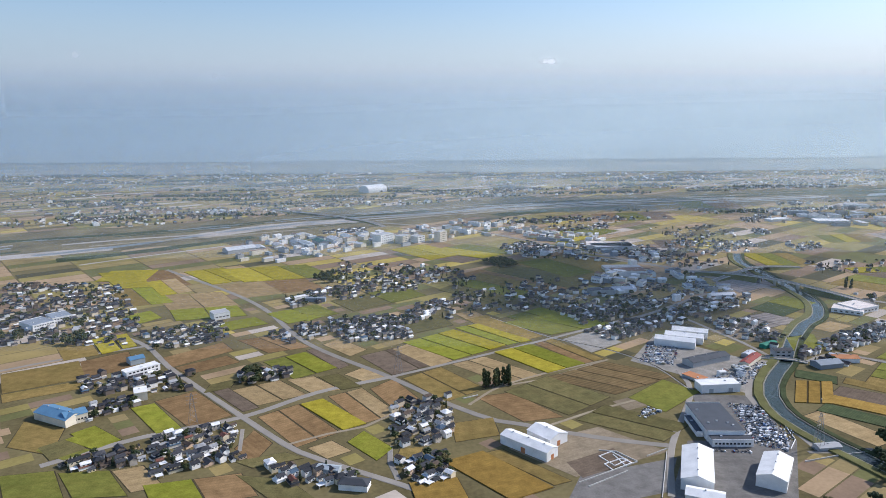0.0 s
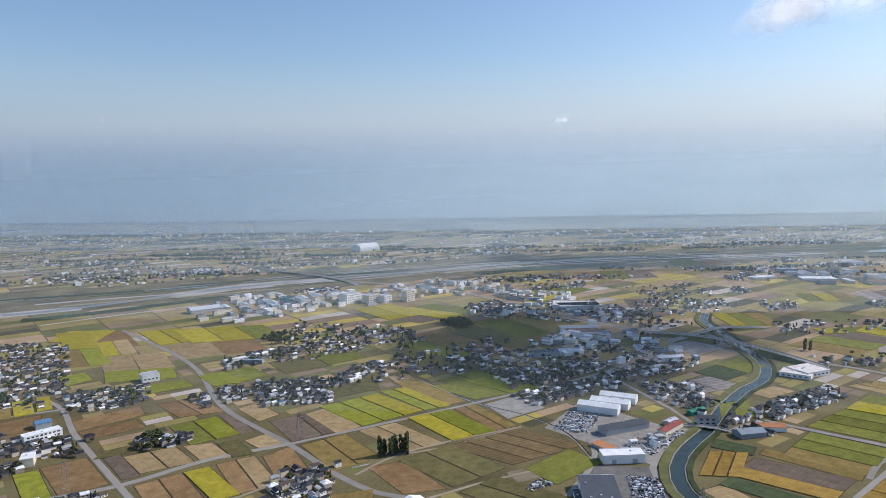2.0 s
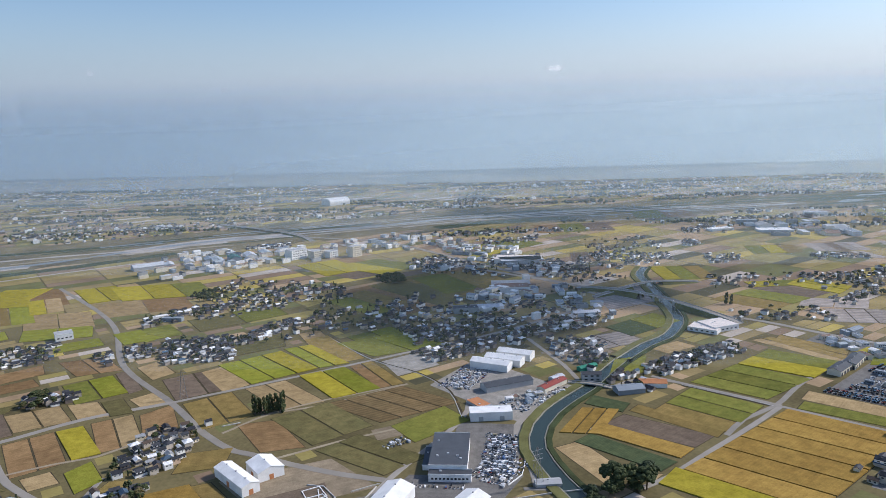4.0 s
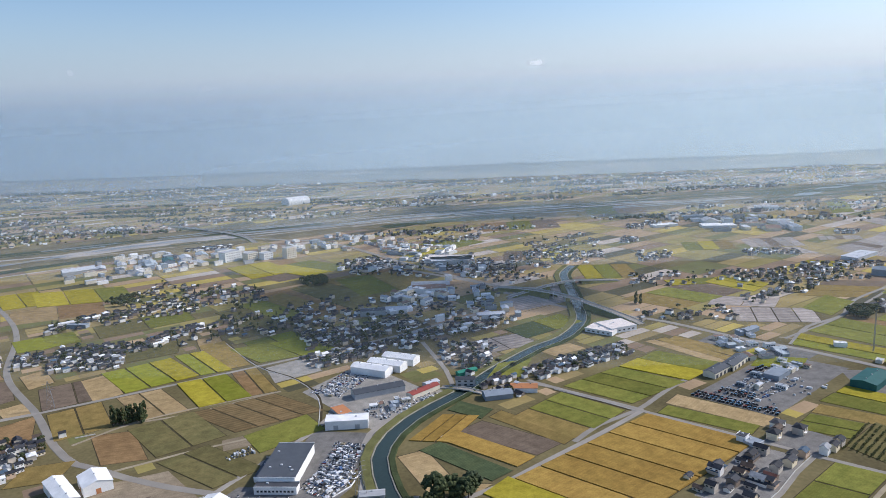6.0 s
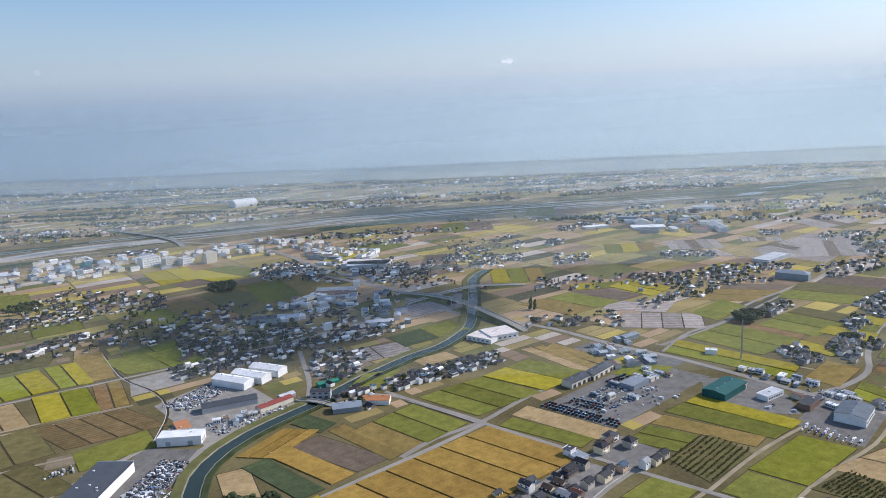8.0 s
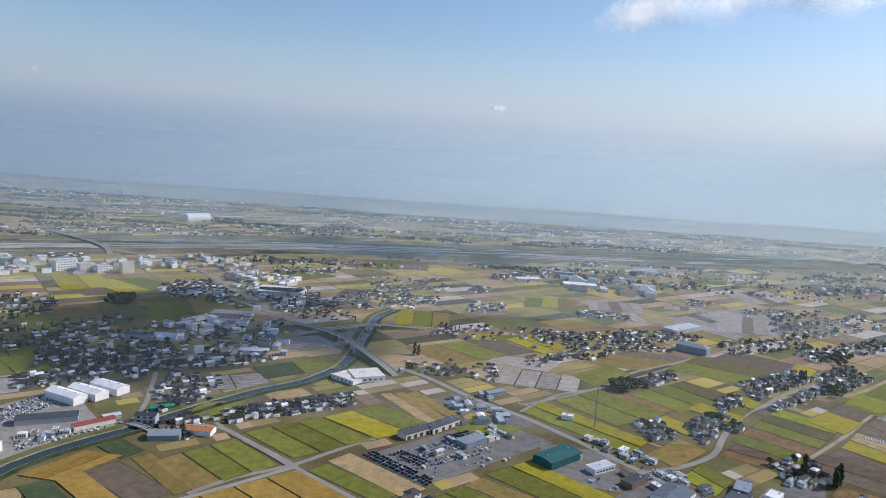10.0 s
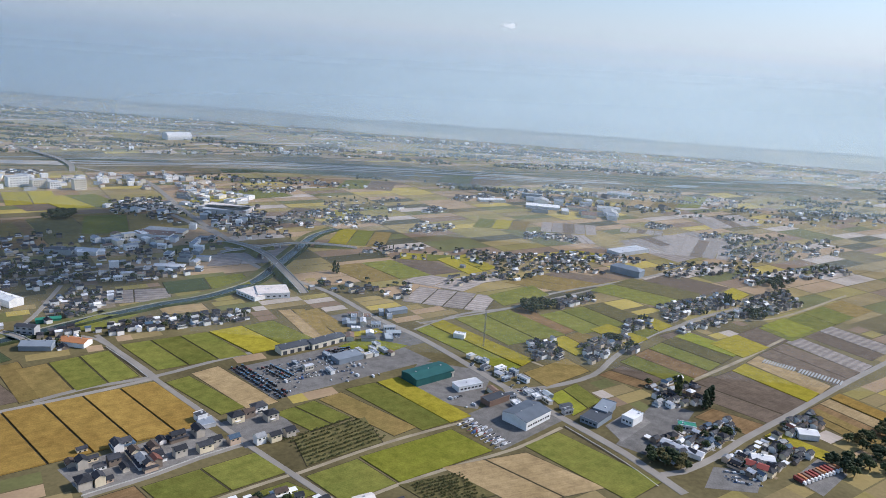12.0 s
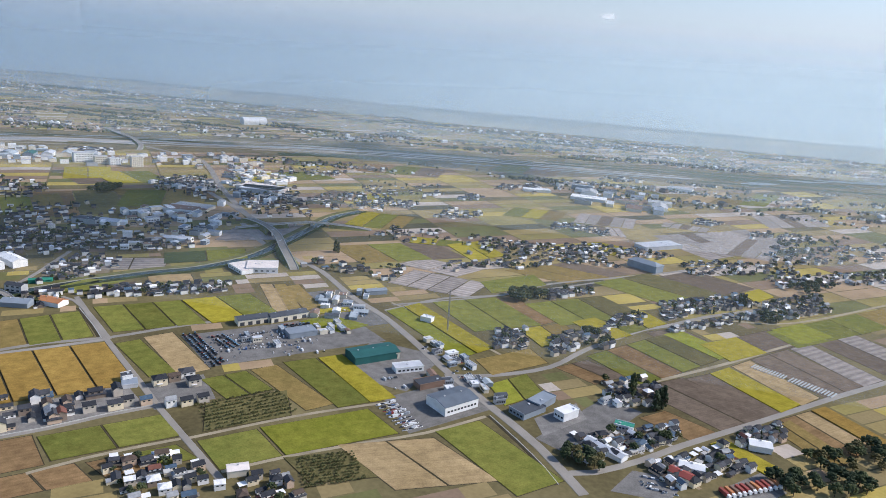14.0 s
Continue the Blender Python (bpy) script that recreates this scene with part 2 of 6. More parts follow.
class Ledger:
    """Things laid out on the plan, filed by squares of the ground so that neighbours are found quickly."""

    def __init__(self, reach):
        self.reach, self.cells = reach, {}

    def append(self, item):
        x0, y0, x1, y1 = self.reach(item)
        for i in range(int(x0 // CELL), int(x1 // CELL) + 1):
            for j in range(int(y0 // CELL), int(y1 // CELL) + 1):
                self.cells.setdefault((i, j), []).append(item)

    def near(self, x, y, r):
        for i in range(int((x - r) // CELL), int((x + r) // CELL) + 1):
            for j in range(int((y - r) // CELL), int((y + r) // CELL) + 1):
                yield from self.cells.get((i, j), ())


# circles on the ground that are built over: x, y, radius
TAKEN = Ledger(lambda c: (c[0] - c[2], c[1] - c[2], c[0] + c[2], c[1] + c[2]))
# straight pieces of roads and canals: x0, y0, x1, y1, half width
ROADS = Ledger(lambda c: (min(c[0], c[2]) - c[4], min(c[1], c[3]) - c[4], max(c[0], c[2]) + c[4], max(c[1], c[3]) + c[4]))
RIVER = []        # middle line of the river bed, which far parcels leave free


def part(name, bm, mat, parent=None, label="", m=None):
    """Links a bmesh as one mesh object, under parent if given."""
    me = bpy.data.meshes.new(name)
    bm.to_mesh(me)
    bm.free()
    for q in (mat if isinstance(mat, (list, tuple)) else [mat]):
        me.materials.append(MATS[q])
    ob = new(name, me)
    if parent:
        ob.parent = parent
    if label:
        ob["label"] = label
    if m is not None:
        ob.matrix_basis = m
    return ob


def box(bm, x0, y0, z0, x1, y1, z1, bottom=True):
    v = [bm.verts.new(c) for c in ((x0, y0, z0), (x1, y0, z0), (x1, y1, z0), (x0, y1, z0), (x0, y0, z1), (x1, y0, z1), (x1, y1, z1), (x0, y1, z1))]
    for f in ((0, 1, 5, 4), (1, 2, 6, 5), (2, 3, 7, 6), (3, 0, 4, 7), (4, 5, 6, 7)) + (((3, 2, 1, 0),) if bottom else ()):
        bm.faces.new([v[i] for i in f])


def prism(bm, prof, y0, y1):
    """A closed profile in x and z, drawn out from y0 to y1."""
    a = [bm.verts.new((x, y0, z)) for x, z in prof]
    b = [bm.verts.new((x, y1, z)) for x, z in prof]
    n = len(prof)
    for i in range(n):
        bm.faces.new((a[i], a[(i + 1) % n], b[(i + 1) % n], b[i]))
    bm.faces.new(a[::-1])
    bm.faces.new(b)
    bmesh.ops.recalc_face_normals(bm, faces=bm.faces[:])


def gable_roof(bm, w, d, z, rise, over=0.5, thick=0.3):
    """A gable roof of real thickness, its ridge along local x."""
    h, s = d / 2 + over, rise / (d / 2)
    lo = z - over * s
    prof = [(-h, lo), (0, z + rise), (h, lo), (h, lo + thick), (0, z + rise + thick), (-h, lo + thick)]
    a = [bm.verts.new((-w / 2 - over, y, q)) for y, q in prof]
    b = [bm.verts.new((w / 2 + over, y, q)) for y, q in prof]
    for i in range(6):
        bm.faces.new((a[i], a[(i + 1) % 6], b[(i + 1) % 6], b[i]))
    for e in (a, b):
        bm.faces.new((e[0], e[1], e[4], e[5]))
        bm.faces.new((e[1], e[2], e[3], e[4]))
    bmesh.ops.recalc_face_normals(bm, faces=bm.faces[:])


def hip_roof(bm, w, d, z, rise, over=0.6, hip=0.9, thick=0.25):
    x, y = w / 2 + over, d / 2 + over
    k = max(0.3, x - y * hip)
    lo = [bm.verts.new(c) for c in ((-x, -y, z), (x, -y, z), (x, y, z), (-x, y, z))]
    up = [bm.verts.new(c) for c in ((-x, -y, z + thick), (x, -y, z + thick), (x, y, z + thick), (-x, y, z + thick))]
    r0, r1 = bm.verts.new((-k, 0, z + rise)), bm.verts.new((k, 0, z + rise))
    for i in range(4):
        bm.faces.new((lo[i], lo[(i + 1) % 4], up[(i + 1) % 4], up[i]))
    bm.faces.new(lo[::-1])
    bm.faces.new((up[0], up[1], r1, r0))
    bm.faces.new((up[2], up[3], r0, r1))
    bm.faces.new((up[1], up[2], r1))
    bm.faces.new((up[3], up[0], r0))
    bmesh.ops.recalc_face_normals(bm, faces=bm.faces[:])


def free(x, y, r):
    for a, b, q in TAKEN.near(x, y, r):
        if (a - x) ** 2 + (b - y) ** 2 < (q + r) ** 2:
            return False
    for x0, y0, x1, y1, h in ROADS.near(x, y, r):
        dx, dy = x1 - x0, y1 - y0
        u = max(0.0, min(1.0, ((x - x0) * dx + (y - y0) * dy) / (dx * dx + dy * dy + 1e-9)))
        if (x0 + u * dx - x) ** 2 + (y0 + u * dy - y) ** 2 < (h + r) ** 2:
            return False
    return True


def ribbon(bm, pts, half, z0, z1, shift=0.0):
    """A strip with a low kerb edge that follows pts."""
    P = [Vector((x, y)) for x, y in pts]
    prev = None
    for i, p in enumerate(P):
        d = (P[min(i + 1, len(P) - 1)] - P[max(i - 1, 0)]).normalized()
        nrm = Vector((-d.y, d.x))
        c = p + nrm * shift
        l, r = c + nrm * half, c - nrm * half
        row = [bm.verts.new((l.x + nrm.x * .3, l.y + nrm.y * .3, z0)), bm.verts.new((l.x, l.y, z1)), bm.verts.new((r.x, r.y, z1)), bm.verts.new((r.x - nrm.x * .3, r.y - nrm.y * .3, z0))]
        if prev:
            for k in range(3):
                bm.faces.new((prev[k + 1], row[k + 1], row[k], prev[k]))
        prev = row


def smooth_line(pts, step=18.0):
    """Points along a Catmull-Rom curve through pts."""
    P = [Vector(p) for p in pts]
    if len(P) < 3:
        return [tuple(p) for p in P]
    P = [P[0] * 2 - P[1]] + P + [P[-1] * 2 - P[-2]]
    out = []
    for a, b, c, d in zip(P, P[1:], P[2:], P[3:]):
        n = max(1, int((c - b).length / step))
        for i in range(n):
            t = i / n
            out.append(tuple(0.5 * (2 * b + (c - a) * t + (2 * a - 5 * b + 4 * c - d) * t * t + (3 * b - a - 3 * c + d) * t ** 3)))
    return out + [tuple(P[-2])]


def along(pts, half):
    for (x0, y0), (x1, y1) in zip(pts, pts[1:]):
        ROADS.append((x0, y0, x1, y1, half))


# ---- ground ----
bm = bmesh.new()
box(bm, -9000, -2500, -30, 10000, 9000, 0)
tagged(part("ground", bm, "grass_ground"), "wide flat plain of rough grass and paddy dykes", "ground", kind="structure")


LANES = 0


def road(width, *pts, dirt=False):
    global LANES
    LANES += 1
    z = (0.12 if dirt else 0.2) + 0.006 * (LANES % 13)
    line = smooth_line(pts)
    along(line, width / 2 + (1.5 if not dirt else 0))
    bm = bmesh.new()
    ribbon(bm, line, width / 2, 0, z)
    return tagged(part("road", bm, "track_dirt" if dirt else "asphalt"), "narrow pale dirt farm track between paddies" if dirt else "worn light grey asphalt country road", "track" if dirt else "road", kind="structure")


def ditch(width, *pts):
    """A sunken irrigation ditch with concrete lips, dark within."""
    line = smooth_line(pts)
    bm = bmesh.new()
    ribbon(bm, line, width / 2, 0, 0.16)
    ob = tagged(part("ditch", bm, "ditch_shade"), "dark overgrown irrigation ditch along paddies", "ditch", kind="structure")
    bm = bmesh.new()
    ribbon(bm, line, 0.25, 0, 0.4, shift=width / 2 + 0.3)
    part("lip", bm, "concrete", ob, "pale concrete lip")
    return ob


def canal(half, left, right, *pts):
    """A canal of still water between concrete revetments and grass levees of the given widths."""
    line = smooth_line(pts)
    along(line, half + 4)
    bm = bmesh.new()
    ribbon(bm, line, half, 0, 0.3)
    ob = tagged(part("canal_water", bm, "water"), "calm dark teal canal water between levees", "canal", kind="structure")
    for sgn, w, mat in ((1, left[0], left[1]), (-1, right[0], right[1])):
        bm = bmesh.new()
        ribbon(bm, line, 0.5, 0, 1.0, shift=sgn * (half + 0.5))
        part("revetment", bm, "revetment", ob, "weathered concrete revetment")
        bm = bmesh.new()
        ribbon(bm, line, w / 2, 0, 1.5, shift=sgn * (half + 1.6 + w / 2))
        part("levee", bm, mat, ob, "grassy levee")
    return ob


PARCEL = 0
# parcels laid out: x, y, width, depth, turn, shear
PLOTS = Ledger(lambda p: (p[0] - (p[2] + p[3] + abs(p[5])) / 2, p[1] - (p[2] + p[3] + abs(p[5])) / 2, p[0] + (p[2] + p[3] + abs(p[5])) / 2, p[1] + (p[2] + p[3] + abs(p[5])) / 2))


def field(kind, x, y, w, d, ang, skew=0.0):
    """One parcel: a low slab of crop or soil, w along ang, d across it, sheared by skew metres."""
    cat, lab, _, _, _, _, tall = FIELD[kind]
    global PARCEL
    PARCEL += 1
    PLOTS.append((x, y, w, d, radians(ang), skew))
    tall += 0.0021 * (PARCEL % 43)
    bm = bmesh.new()
    g = 0.9 if kind not in "cae" else 0.0
    w2, d2, k = max(1.0, w / 2 - g), max(1.0, d / 2 - g), skew / 2
    c = [(-w2 - k, -d2), (w2 - k, -d2), (w2 + k, d2), (-w2 + k, d2)]
    lo = [bm.verts.new((a, b, 0)) for a, b in c]
    up = [bm.verts.new((a * 0.995, b * 0.995, tall)) for a, b in c]
    for i in range(4):
        bm.faces.new((lo[i], lo[(i + 1) % 4], up[(i + 1) % 4], up[i]))
    bm.faces.new(up)
    if g:
        for i in range(4):
            out_i, out_j = [bm.verts.new((c[q][0] + (0.8 if q in (1, 2) else -0.8), c[q][1] + (0.8 if q > 1 else -0.8), 0.05)) for q in (i, (i + 1) % 4)]
            bm.faces.new((out_i, out_j, lo[(i + 1) % 4], lo[i])).material_index = 1
    return tagged(part(cat.replace(" ", "_"), bm, ["field_" + kind, "ditch_shade"], m=pose(x, y, 0, 0, 0, ang)), lab, cat)


def fields(kinds, x, y, w, d, ang, skew=0.0):
    """A row of parcels side by side along ang, one for each letter."""
    n, a = len(kinds), radians(ang)
    for i, k in enumerate(kinds):
        o = (i + 0.5) / n * w - w / 2
        field(k, x + o * math.cos(a), y + o * math.sin(a), w / n, d, ang, skew)


def strip(name, mat, label, category, width, z, *pts):
    """A natural band on the ground, such as a gravel bar or a river arm."""
    line = smooth_line(pts, 40.0)
    along(line, width / 2)
    if name in ("gravel_bar", "river_arm", "dry_grass_bank") and width <= 40:
        width *= 0.55
    if name == "river_bed":
        RIVER.extend(line)
    bm = bmesh.new()
    rnd = random.Random(len(line) * 7 + int(width))
    P = [Vector(p) for p in line]
    prev = None
    for i, p in enumerate(P):
        d = (P[min(i + 1, len(P) - 1)] - P[max(i - 1, 0)]).normalized()
        n = Vector((-d.y, d.x))
        l, r = p + n * width / 2 * rnd.uniform(0.8, 1.2), p - n * width / 2 * rnd.uniform(0.8, 1.2)
        row = [bm.verts.new((l.x, l.y, z)), bm.verts.new((r.x, r.y, z))]
        if prev:
            bm.faces.new((prev[1], row[1], row[0], prev[0]))
        prev = row
    return tagged(part(name, bm, mat), label, category, kind="structure")


def overpass(width, height, *pts):
    """A road carried over the canal on an embankment, with a deck, parapets and piers at its middle."""
    line = smooth_line(pts, 12.0)
    along(line, width / 2 + 4)
    ob = tagged(new("road_bridge"), "grey concrete road bridge on grassy embankment ramps", "bridge", kind="structure")
    n = len(line)
    lift = [height * math.sin(math.pi * i / (n - 1)) ** 0.7 + 0.25 for i in range(n)]
    for name, half, sh, dz, mat in (("deck", width / 2, 0, 0, "asphalt"), ("parapet", 0.2, width / 2, 0.9, "concrete"), ("parapet", 0.2, -width / 2, 0.9, "concrete"), ("embankment", width / 2 + 5, 0, None, "bank_grass")):
        bm = bmesh.new()
        P = [Vector(p) for p in line]
        prev = None
        for i, p in enumerate(P):
            if dz is None and 0.38 < i / n < 0.62:
                prev = None
                continue
            d = (P[min(i + 1, n - 1)] - P[max(i - 1, 0)]).normalized()
            nr = Vector((-d.y, d.x))
            c = p + nr * sh
            if dz is None:
                l, r, z0, z1, inn = c + nr * half, c - nr * half, 0.0, lift[i] - 0.4, width / 2
                row = [bm.verts.new((l.x, l.y, z0)), bm.verts.new((*(c + nr * inn), z1)), bm.verts.new((*(c - nr * inn), z1)), bm.verts.new((r.x, r.y, z0))]
            else:
                l, r = c + nr * half, c - nr * half
                row = [bm.verts.new((l.x, l.y, lift[i] - 0.3)), bm.verts.new((l.x, l.y, lift[i] + dz)), bm.verts.new((r.x, r.y, lift[i] + dz)), bm.verts.new((r.x, r.y, lift[i] - 0.3))]
            if prev:
                for k in range(3):
                    bm.faces.new((prev[k + 1], row[k + 1], row[k], prev[k]))
                if dz is not None:
                    bm.faces.new((prev[0], row[0], row[3], prev[3]))
            prev = row
        part(name, bm, mat, ob)
    for q in (0.4, 0.47, 0.53, 0.6):
        x, y = line[int(q * n)]
        bm = bmesh.new()
        box(bm, -0.7, -width * 0.35, 0, 0.7, width * 0.35, height)
        part("pier", bm, "concrete", ob, m=Matrix.Translation((x, y, 0)))
    return ob


def low_wall(height, thick, mat, label, *pts):
    """A low wall or kerb that runs from point to point."""
    bm = bmesh.new()
    for (x0, y0), (x1, y1) in zip(pts, pts[1:]):
        d = Vector((x1 - x0, y1 - y0)).normalized() * thick / 2
        n = Vector((-d.y, d.x))
        a = [(x0 - d.x + n.x, y0 - d.y + n.y), (x0 - d.x - n.x, y0 - d.y - n.y), (x1 + d.x - n.x, y1 + d.y - n.y), (x1 + d.x + n.x, y1 + d.y + n.y)]
        lo, up = [bm.verts.new((*q, 0)) for q in a], [bm.verts.new((*q, height)) for q in a]
        for i in range(4):
            bm.faces.new((lo[i], lo[(i + 1) % 4], up[(i + 1) % 4], up[i]))
        bm.faces.new(up)
        height += 0.012
    return tagged(part("low_wall", bm, mat), label, "wall", kind="structure")


# ---- roads, canal and parcels ----
# canal, roads and tracks
canal(6.5, (8, 'bank_grass'), (5, 'dark_scrub'), (352, 470), (338, 510), (326, 540), (318, 567), (313, 593), (314, 615), (320, 641), (333, 670), (355, 703), (377, 731), (401, 772), (433, 824), (429, 816), (471, 872), (510, 912), (543, 984), (550, 1071), (553, 1177), (555, 1268), (581, 1340))
road(7, (-494, 1241), (-341, 1083), (-252, 971), (-164, 818), (-56, 703), (8, 628), (48, 593), (72, 584), (105, 568), (150, 551), (192, 540))
road(7, (-323, 518), (-263, 567), (-186, 607), (-127, 663), (-56, 703))
road(5, (-56, 703), (30, 758), (138, 830), (223, 889))
road(5, (-485, 733), (-464, 750), (-416, 781), (-357, 813))
road(6, (-406, 854), (-357, 813), (-303, 740), (-252, 681), (-186, 607), (-150, 567), (-120, 537), (-75, 508), (-38, 486), (-4, 464))
road(4, (-46, 546), (-44, 517), (-36, 490))
road(3, (-179, 581), (-170, 539))
road(3, (-137, 548), (-102, 570), (-71, 584), (-50, 608), dirt=True)
road(3, (49, 669), (106, 708), (182, 748), dirt=True)
road(3, (24, 629), (58, 674), (101, 691), (186, 750), dirt=True)
road(3, (82, 575), (107, 591), (134, 609), (187, 637), dirt=True)
road(5, (163, 462), (189, 540), (245, 653), (254, 715))
road(6, (307, 530), (304, 575), (296, 615), (298, 642), (318, 684), (347, 731), (372, 752))
road(5, (372, 752), (362, 803), (343, 862), (328, 907))
road(4, (372, 752), (405, 737))
road(11, (-175, 1784), (-67, 1737), (67, 1664), (268, 1398), (408, 1225), (485, 1150))
road(6, (223, 889), (288, 932), (406, 1037))
ditch(2.4, (248, 660), (233, 728), (197, 782), (138, 830), (68, 921))
road(4, (296, 527), (328, 527), (352, 531))
road(8, (445, 1151), (526, 1059), (610, 999), (653, 969), (723, 892), (777, 844), (827, 788), (871, 734), (908, 694), (934, 666), (968, 627), (988, 598), (1003, 575))
road(5, (481, 618), (509, 652), (551, 683), (592, 731), (628, 766), (694, 820), (734, 856))
road(5, (556, 682), (509, 636), (456, 587), (410, 544), (385, 527))
road(5, (452, 766), (551, 683), (632, 618), (679, 580), (733, 539), (767, 513))
road(4, (405, 737), (441, 760), (476, 744), (519, 712), (556, 682))
road(4, (591, 501), (621, 530), (645, 559), (670, 584))
road(3, (648, 479), (669, 505), (695, 531), (715, 549), dirt=True)
road(3, (717, 549), (775, 605), (824, 644), (853, 664), dirt=True)
road(3, (763, 521), (795, 552), (843, 590), (881, 618), (921, 660), dirt=True)
road(6, (873, 722), (916, 740), (965, 779), (999, 839), (1058, 921), (1086, 945), (1133, 996), (1206, 1057))
road(6, (992, 599), (1009, 606), (1044, 635), (1074, 666), (1105, 695), (1146, 733), (1191, 776), (1234, 817), (1287, 865), (1349, 921))
road(4, (1043, 765), (1098, 817), (1145, 863), (1216, 938), (1277, 998), (1378, 1101), dirt=True)
road(5, (773, 862), (825, 931), (890, 975), (944, 1048), (1038, 1126), (1107, 1184), (1186, 1263))
road(3, (772, 891), (832, 858), (875, 823), (926, 781), dirt=True)
road(4, (1058, 921), (1139, 992), (1239, 1022), (1405, 1171), dirt=True)
road(4, (776, 885), (859, 948), (969, 1049), (1094, 1174))
ditch(2.5, (923, 662), (950, 630), (972, 601), (984, 581))
ditch(2.5, (476, 738), (518, 705), (547, 680))
# the river with its arms, bars and scrub
strip('river_bed', 'river_meadow', 'wide dry grassy river bed between levees', 'river bank', 330, 0.06, (-1098, 1305), (-951, 1500), (-744, 1581), (-495, 1704), (-235, 1849), (140, 2053), (568, 2159), (1061, 2275), (1530, 2374), (1972, 2489))
strip('gravel_bar', 'river_gravel', 'pale gravel bar beside the river', 'gravel', 50, 0.12, (-941, 1308), (-865, 1358), (-799, 1400), (-687, 1455))
strip('gravel_bar', 'river_gravel', 'pale gravel bar beside the river', 'gravel', 70, 0.12, (-553, 1586), (-474, 1677), (-342, 1776), (-203, 1827))
strip('river_arm', 'river_water', 'blue-grey shallow river arm', 'river', 38, 0.18, (-813, 1383), (-735, 1433), (-649, 1506), (-558, 1602), (-476, 1686), (-318, 1804))
strip('gravel_bar', 'river_gravel', 'pale gravel bar beside the river', 'gravel', 26, 0.12, (68, 1915), (201, 2000), (375, 2063), (654, 2153), (946, 2221), (1257, 2293))
strip('river_arm', 'river_water', 'blue-grey shallow river arm', 'river', 40, 0.18, (-238, 1869), (-26, 1944), (122, 2029), (296, 2095), (575, 2187), (959, 2250))
strip('gravel_bar', 'river_gravel', 'pale gravel bar beside the river', 'gravel', 14, 0.13, (-214, 1932), (40, 2059), (303, 2148), (680, 2239), (985, 2313))
strip('river_arm', 'river_water', 'blue-grey shallow river arm', 'river', 50, 0.18, (1412, 2254), (1610, 2463), (1789, 2557), (1971, 2640))
strip('scrub_band', 'dark_scrub', 'dark riverside scrub along the bank', 'scrub band', 16, 0.2, (-749, 1596), (-695, 1624), (-638, 1648), (-578, 1670))
strip('dry_grass_bank', 'track_dirt', 'dry tan grass strip in the river bed', 'dry grass bank', 22, 0.204, (-137, 1825), (-25, 1894), (95, 1945), (222, 2003))
strip('scrub_band', 'dark_scrub', 'dark riverside scrub along the bank', 'scrub band', 22, 0.208, (692, 2215), (808, 2241), (927, 2266), (1050, 2295))
strip('scrub_band', 'dark_scrub', 'dark riverside scrub along the bank', 'scrub band', 22, 0.212, (289, 2147), (458, 2198), (626, 2222), (806, 2266))
strip('river_arm', 'river_water', 'blue-grey shallow river arm', 'river arm', 30, 0.216, (-1040, 1316), (-998, 1362), (-960, 1420), (-907, 1466))
strip('scrub_band', 'dark_scrub', 'dark riverside scrub along the bank', 'scrub band', 30, 0.22, (-313, 1841), (-226, 1904), (-131, 1950), (-31, 1996))
strip('gravel_bar', 'river_gravel', 'pale gravel bar beside the river', 'gravel bar', 22, 0.224, (362, 2072), (456, 2078), (556, 2107), (657, 2135))
strip('river_arm', 'river_water', 'blue-grey shallow river arm', 'river arm', 16, 0.228, (-337, 1758), (-204, 1829), (-58, 1898), (99, 1983))
strip('river_arm', 'river_water', 'blue-grey shallow river arm', 'river arm', 22, 0.232, (-963, 1536), (-823, 1588), (-678, 1658), (-518, 1725))
strip('scrub_band', 'dark_scrub', 'dark riverside scrub along the bank', 'scrub band', 22, 0.236, (-1002, 1291), (-964, 1342), (-918, 1388), (-864, 1429))
strip('river_arm', 'river_water', 'blue-grey shallow river arm', 'river arm', 12, 0.24, (125, 2089), (354, 2145), (599, 2216), (852, 2267))
strip('gravel_bar', 'river_gravel', 'pale gravel bar beside the river', 'gravel bar', 12, 0.244, (-288, 1738), (-186, 1799), (-76, 1858), (41, 1924))
strip('scrub_band', 'dark_scrub', 'dark riverside scrub along the bank', 'scrub band', 22, 0.248, (-1043, 1459), (-1019, 1504), (-990, 1547), (-943, 1565))
strip('scrub_band', 'dark_scrub', 'dark riverside scrub along the bank', 'scrub band', 30, 0.252, (1355, 2313), (1474, 2346), (1583, 2360), (1715, 2405))
strip('gravel_bar', 'river_gravel', 'pale gravel bar beside the river', 'gravel bar', 12, 0.256, (-401, 1767), (-342, 1789), (-284, 1822), (-223, 1862))
strip('river_arm', 'river_water', 'blue-grey shallow river arm', 'river arm', 12, 0.26, (-731, 1650), (-656, 1678), (-584, 1727), (-506, 1769))
strip('scrub_band', 'dark_scrub', 'dark riverside scrub along the bank', 'scrub band', 30, 0.264, (1279, 2219), (1444, 2250), (1623, 2295), (1814, 2348))
strip('dry_grass_bank', 'track_dirt', 'dry tan grass strip in the river bed', 'dry grass bank', 22, 0.268, (-748, 1480), (-619, 1543), (-477, 1605), (-324, 1682))
strip('gravel_bar', 'river_gravel', 'pale gravel bar beside the river', 'gravel bar', 22, 0.272, (714, 2146), (897, 2197), (1076, 2224), (1266, 2263))
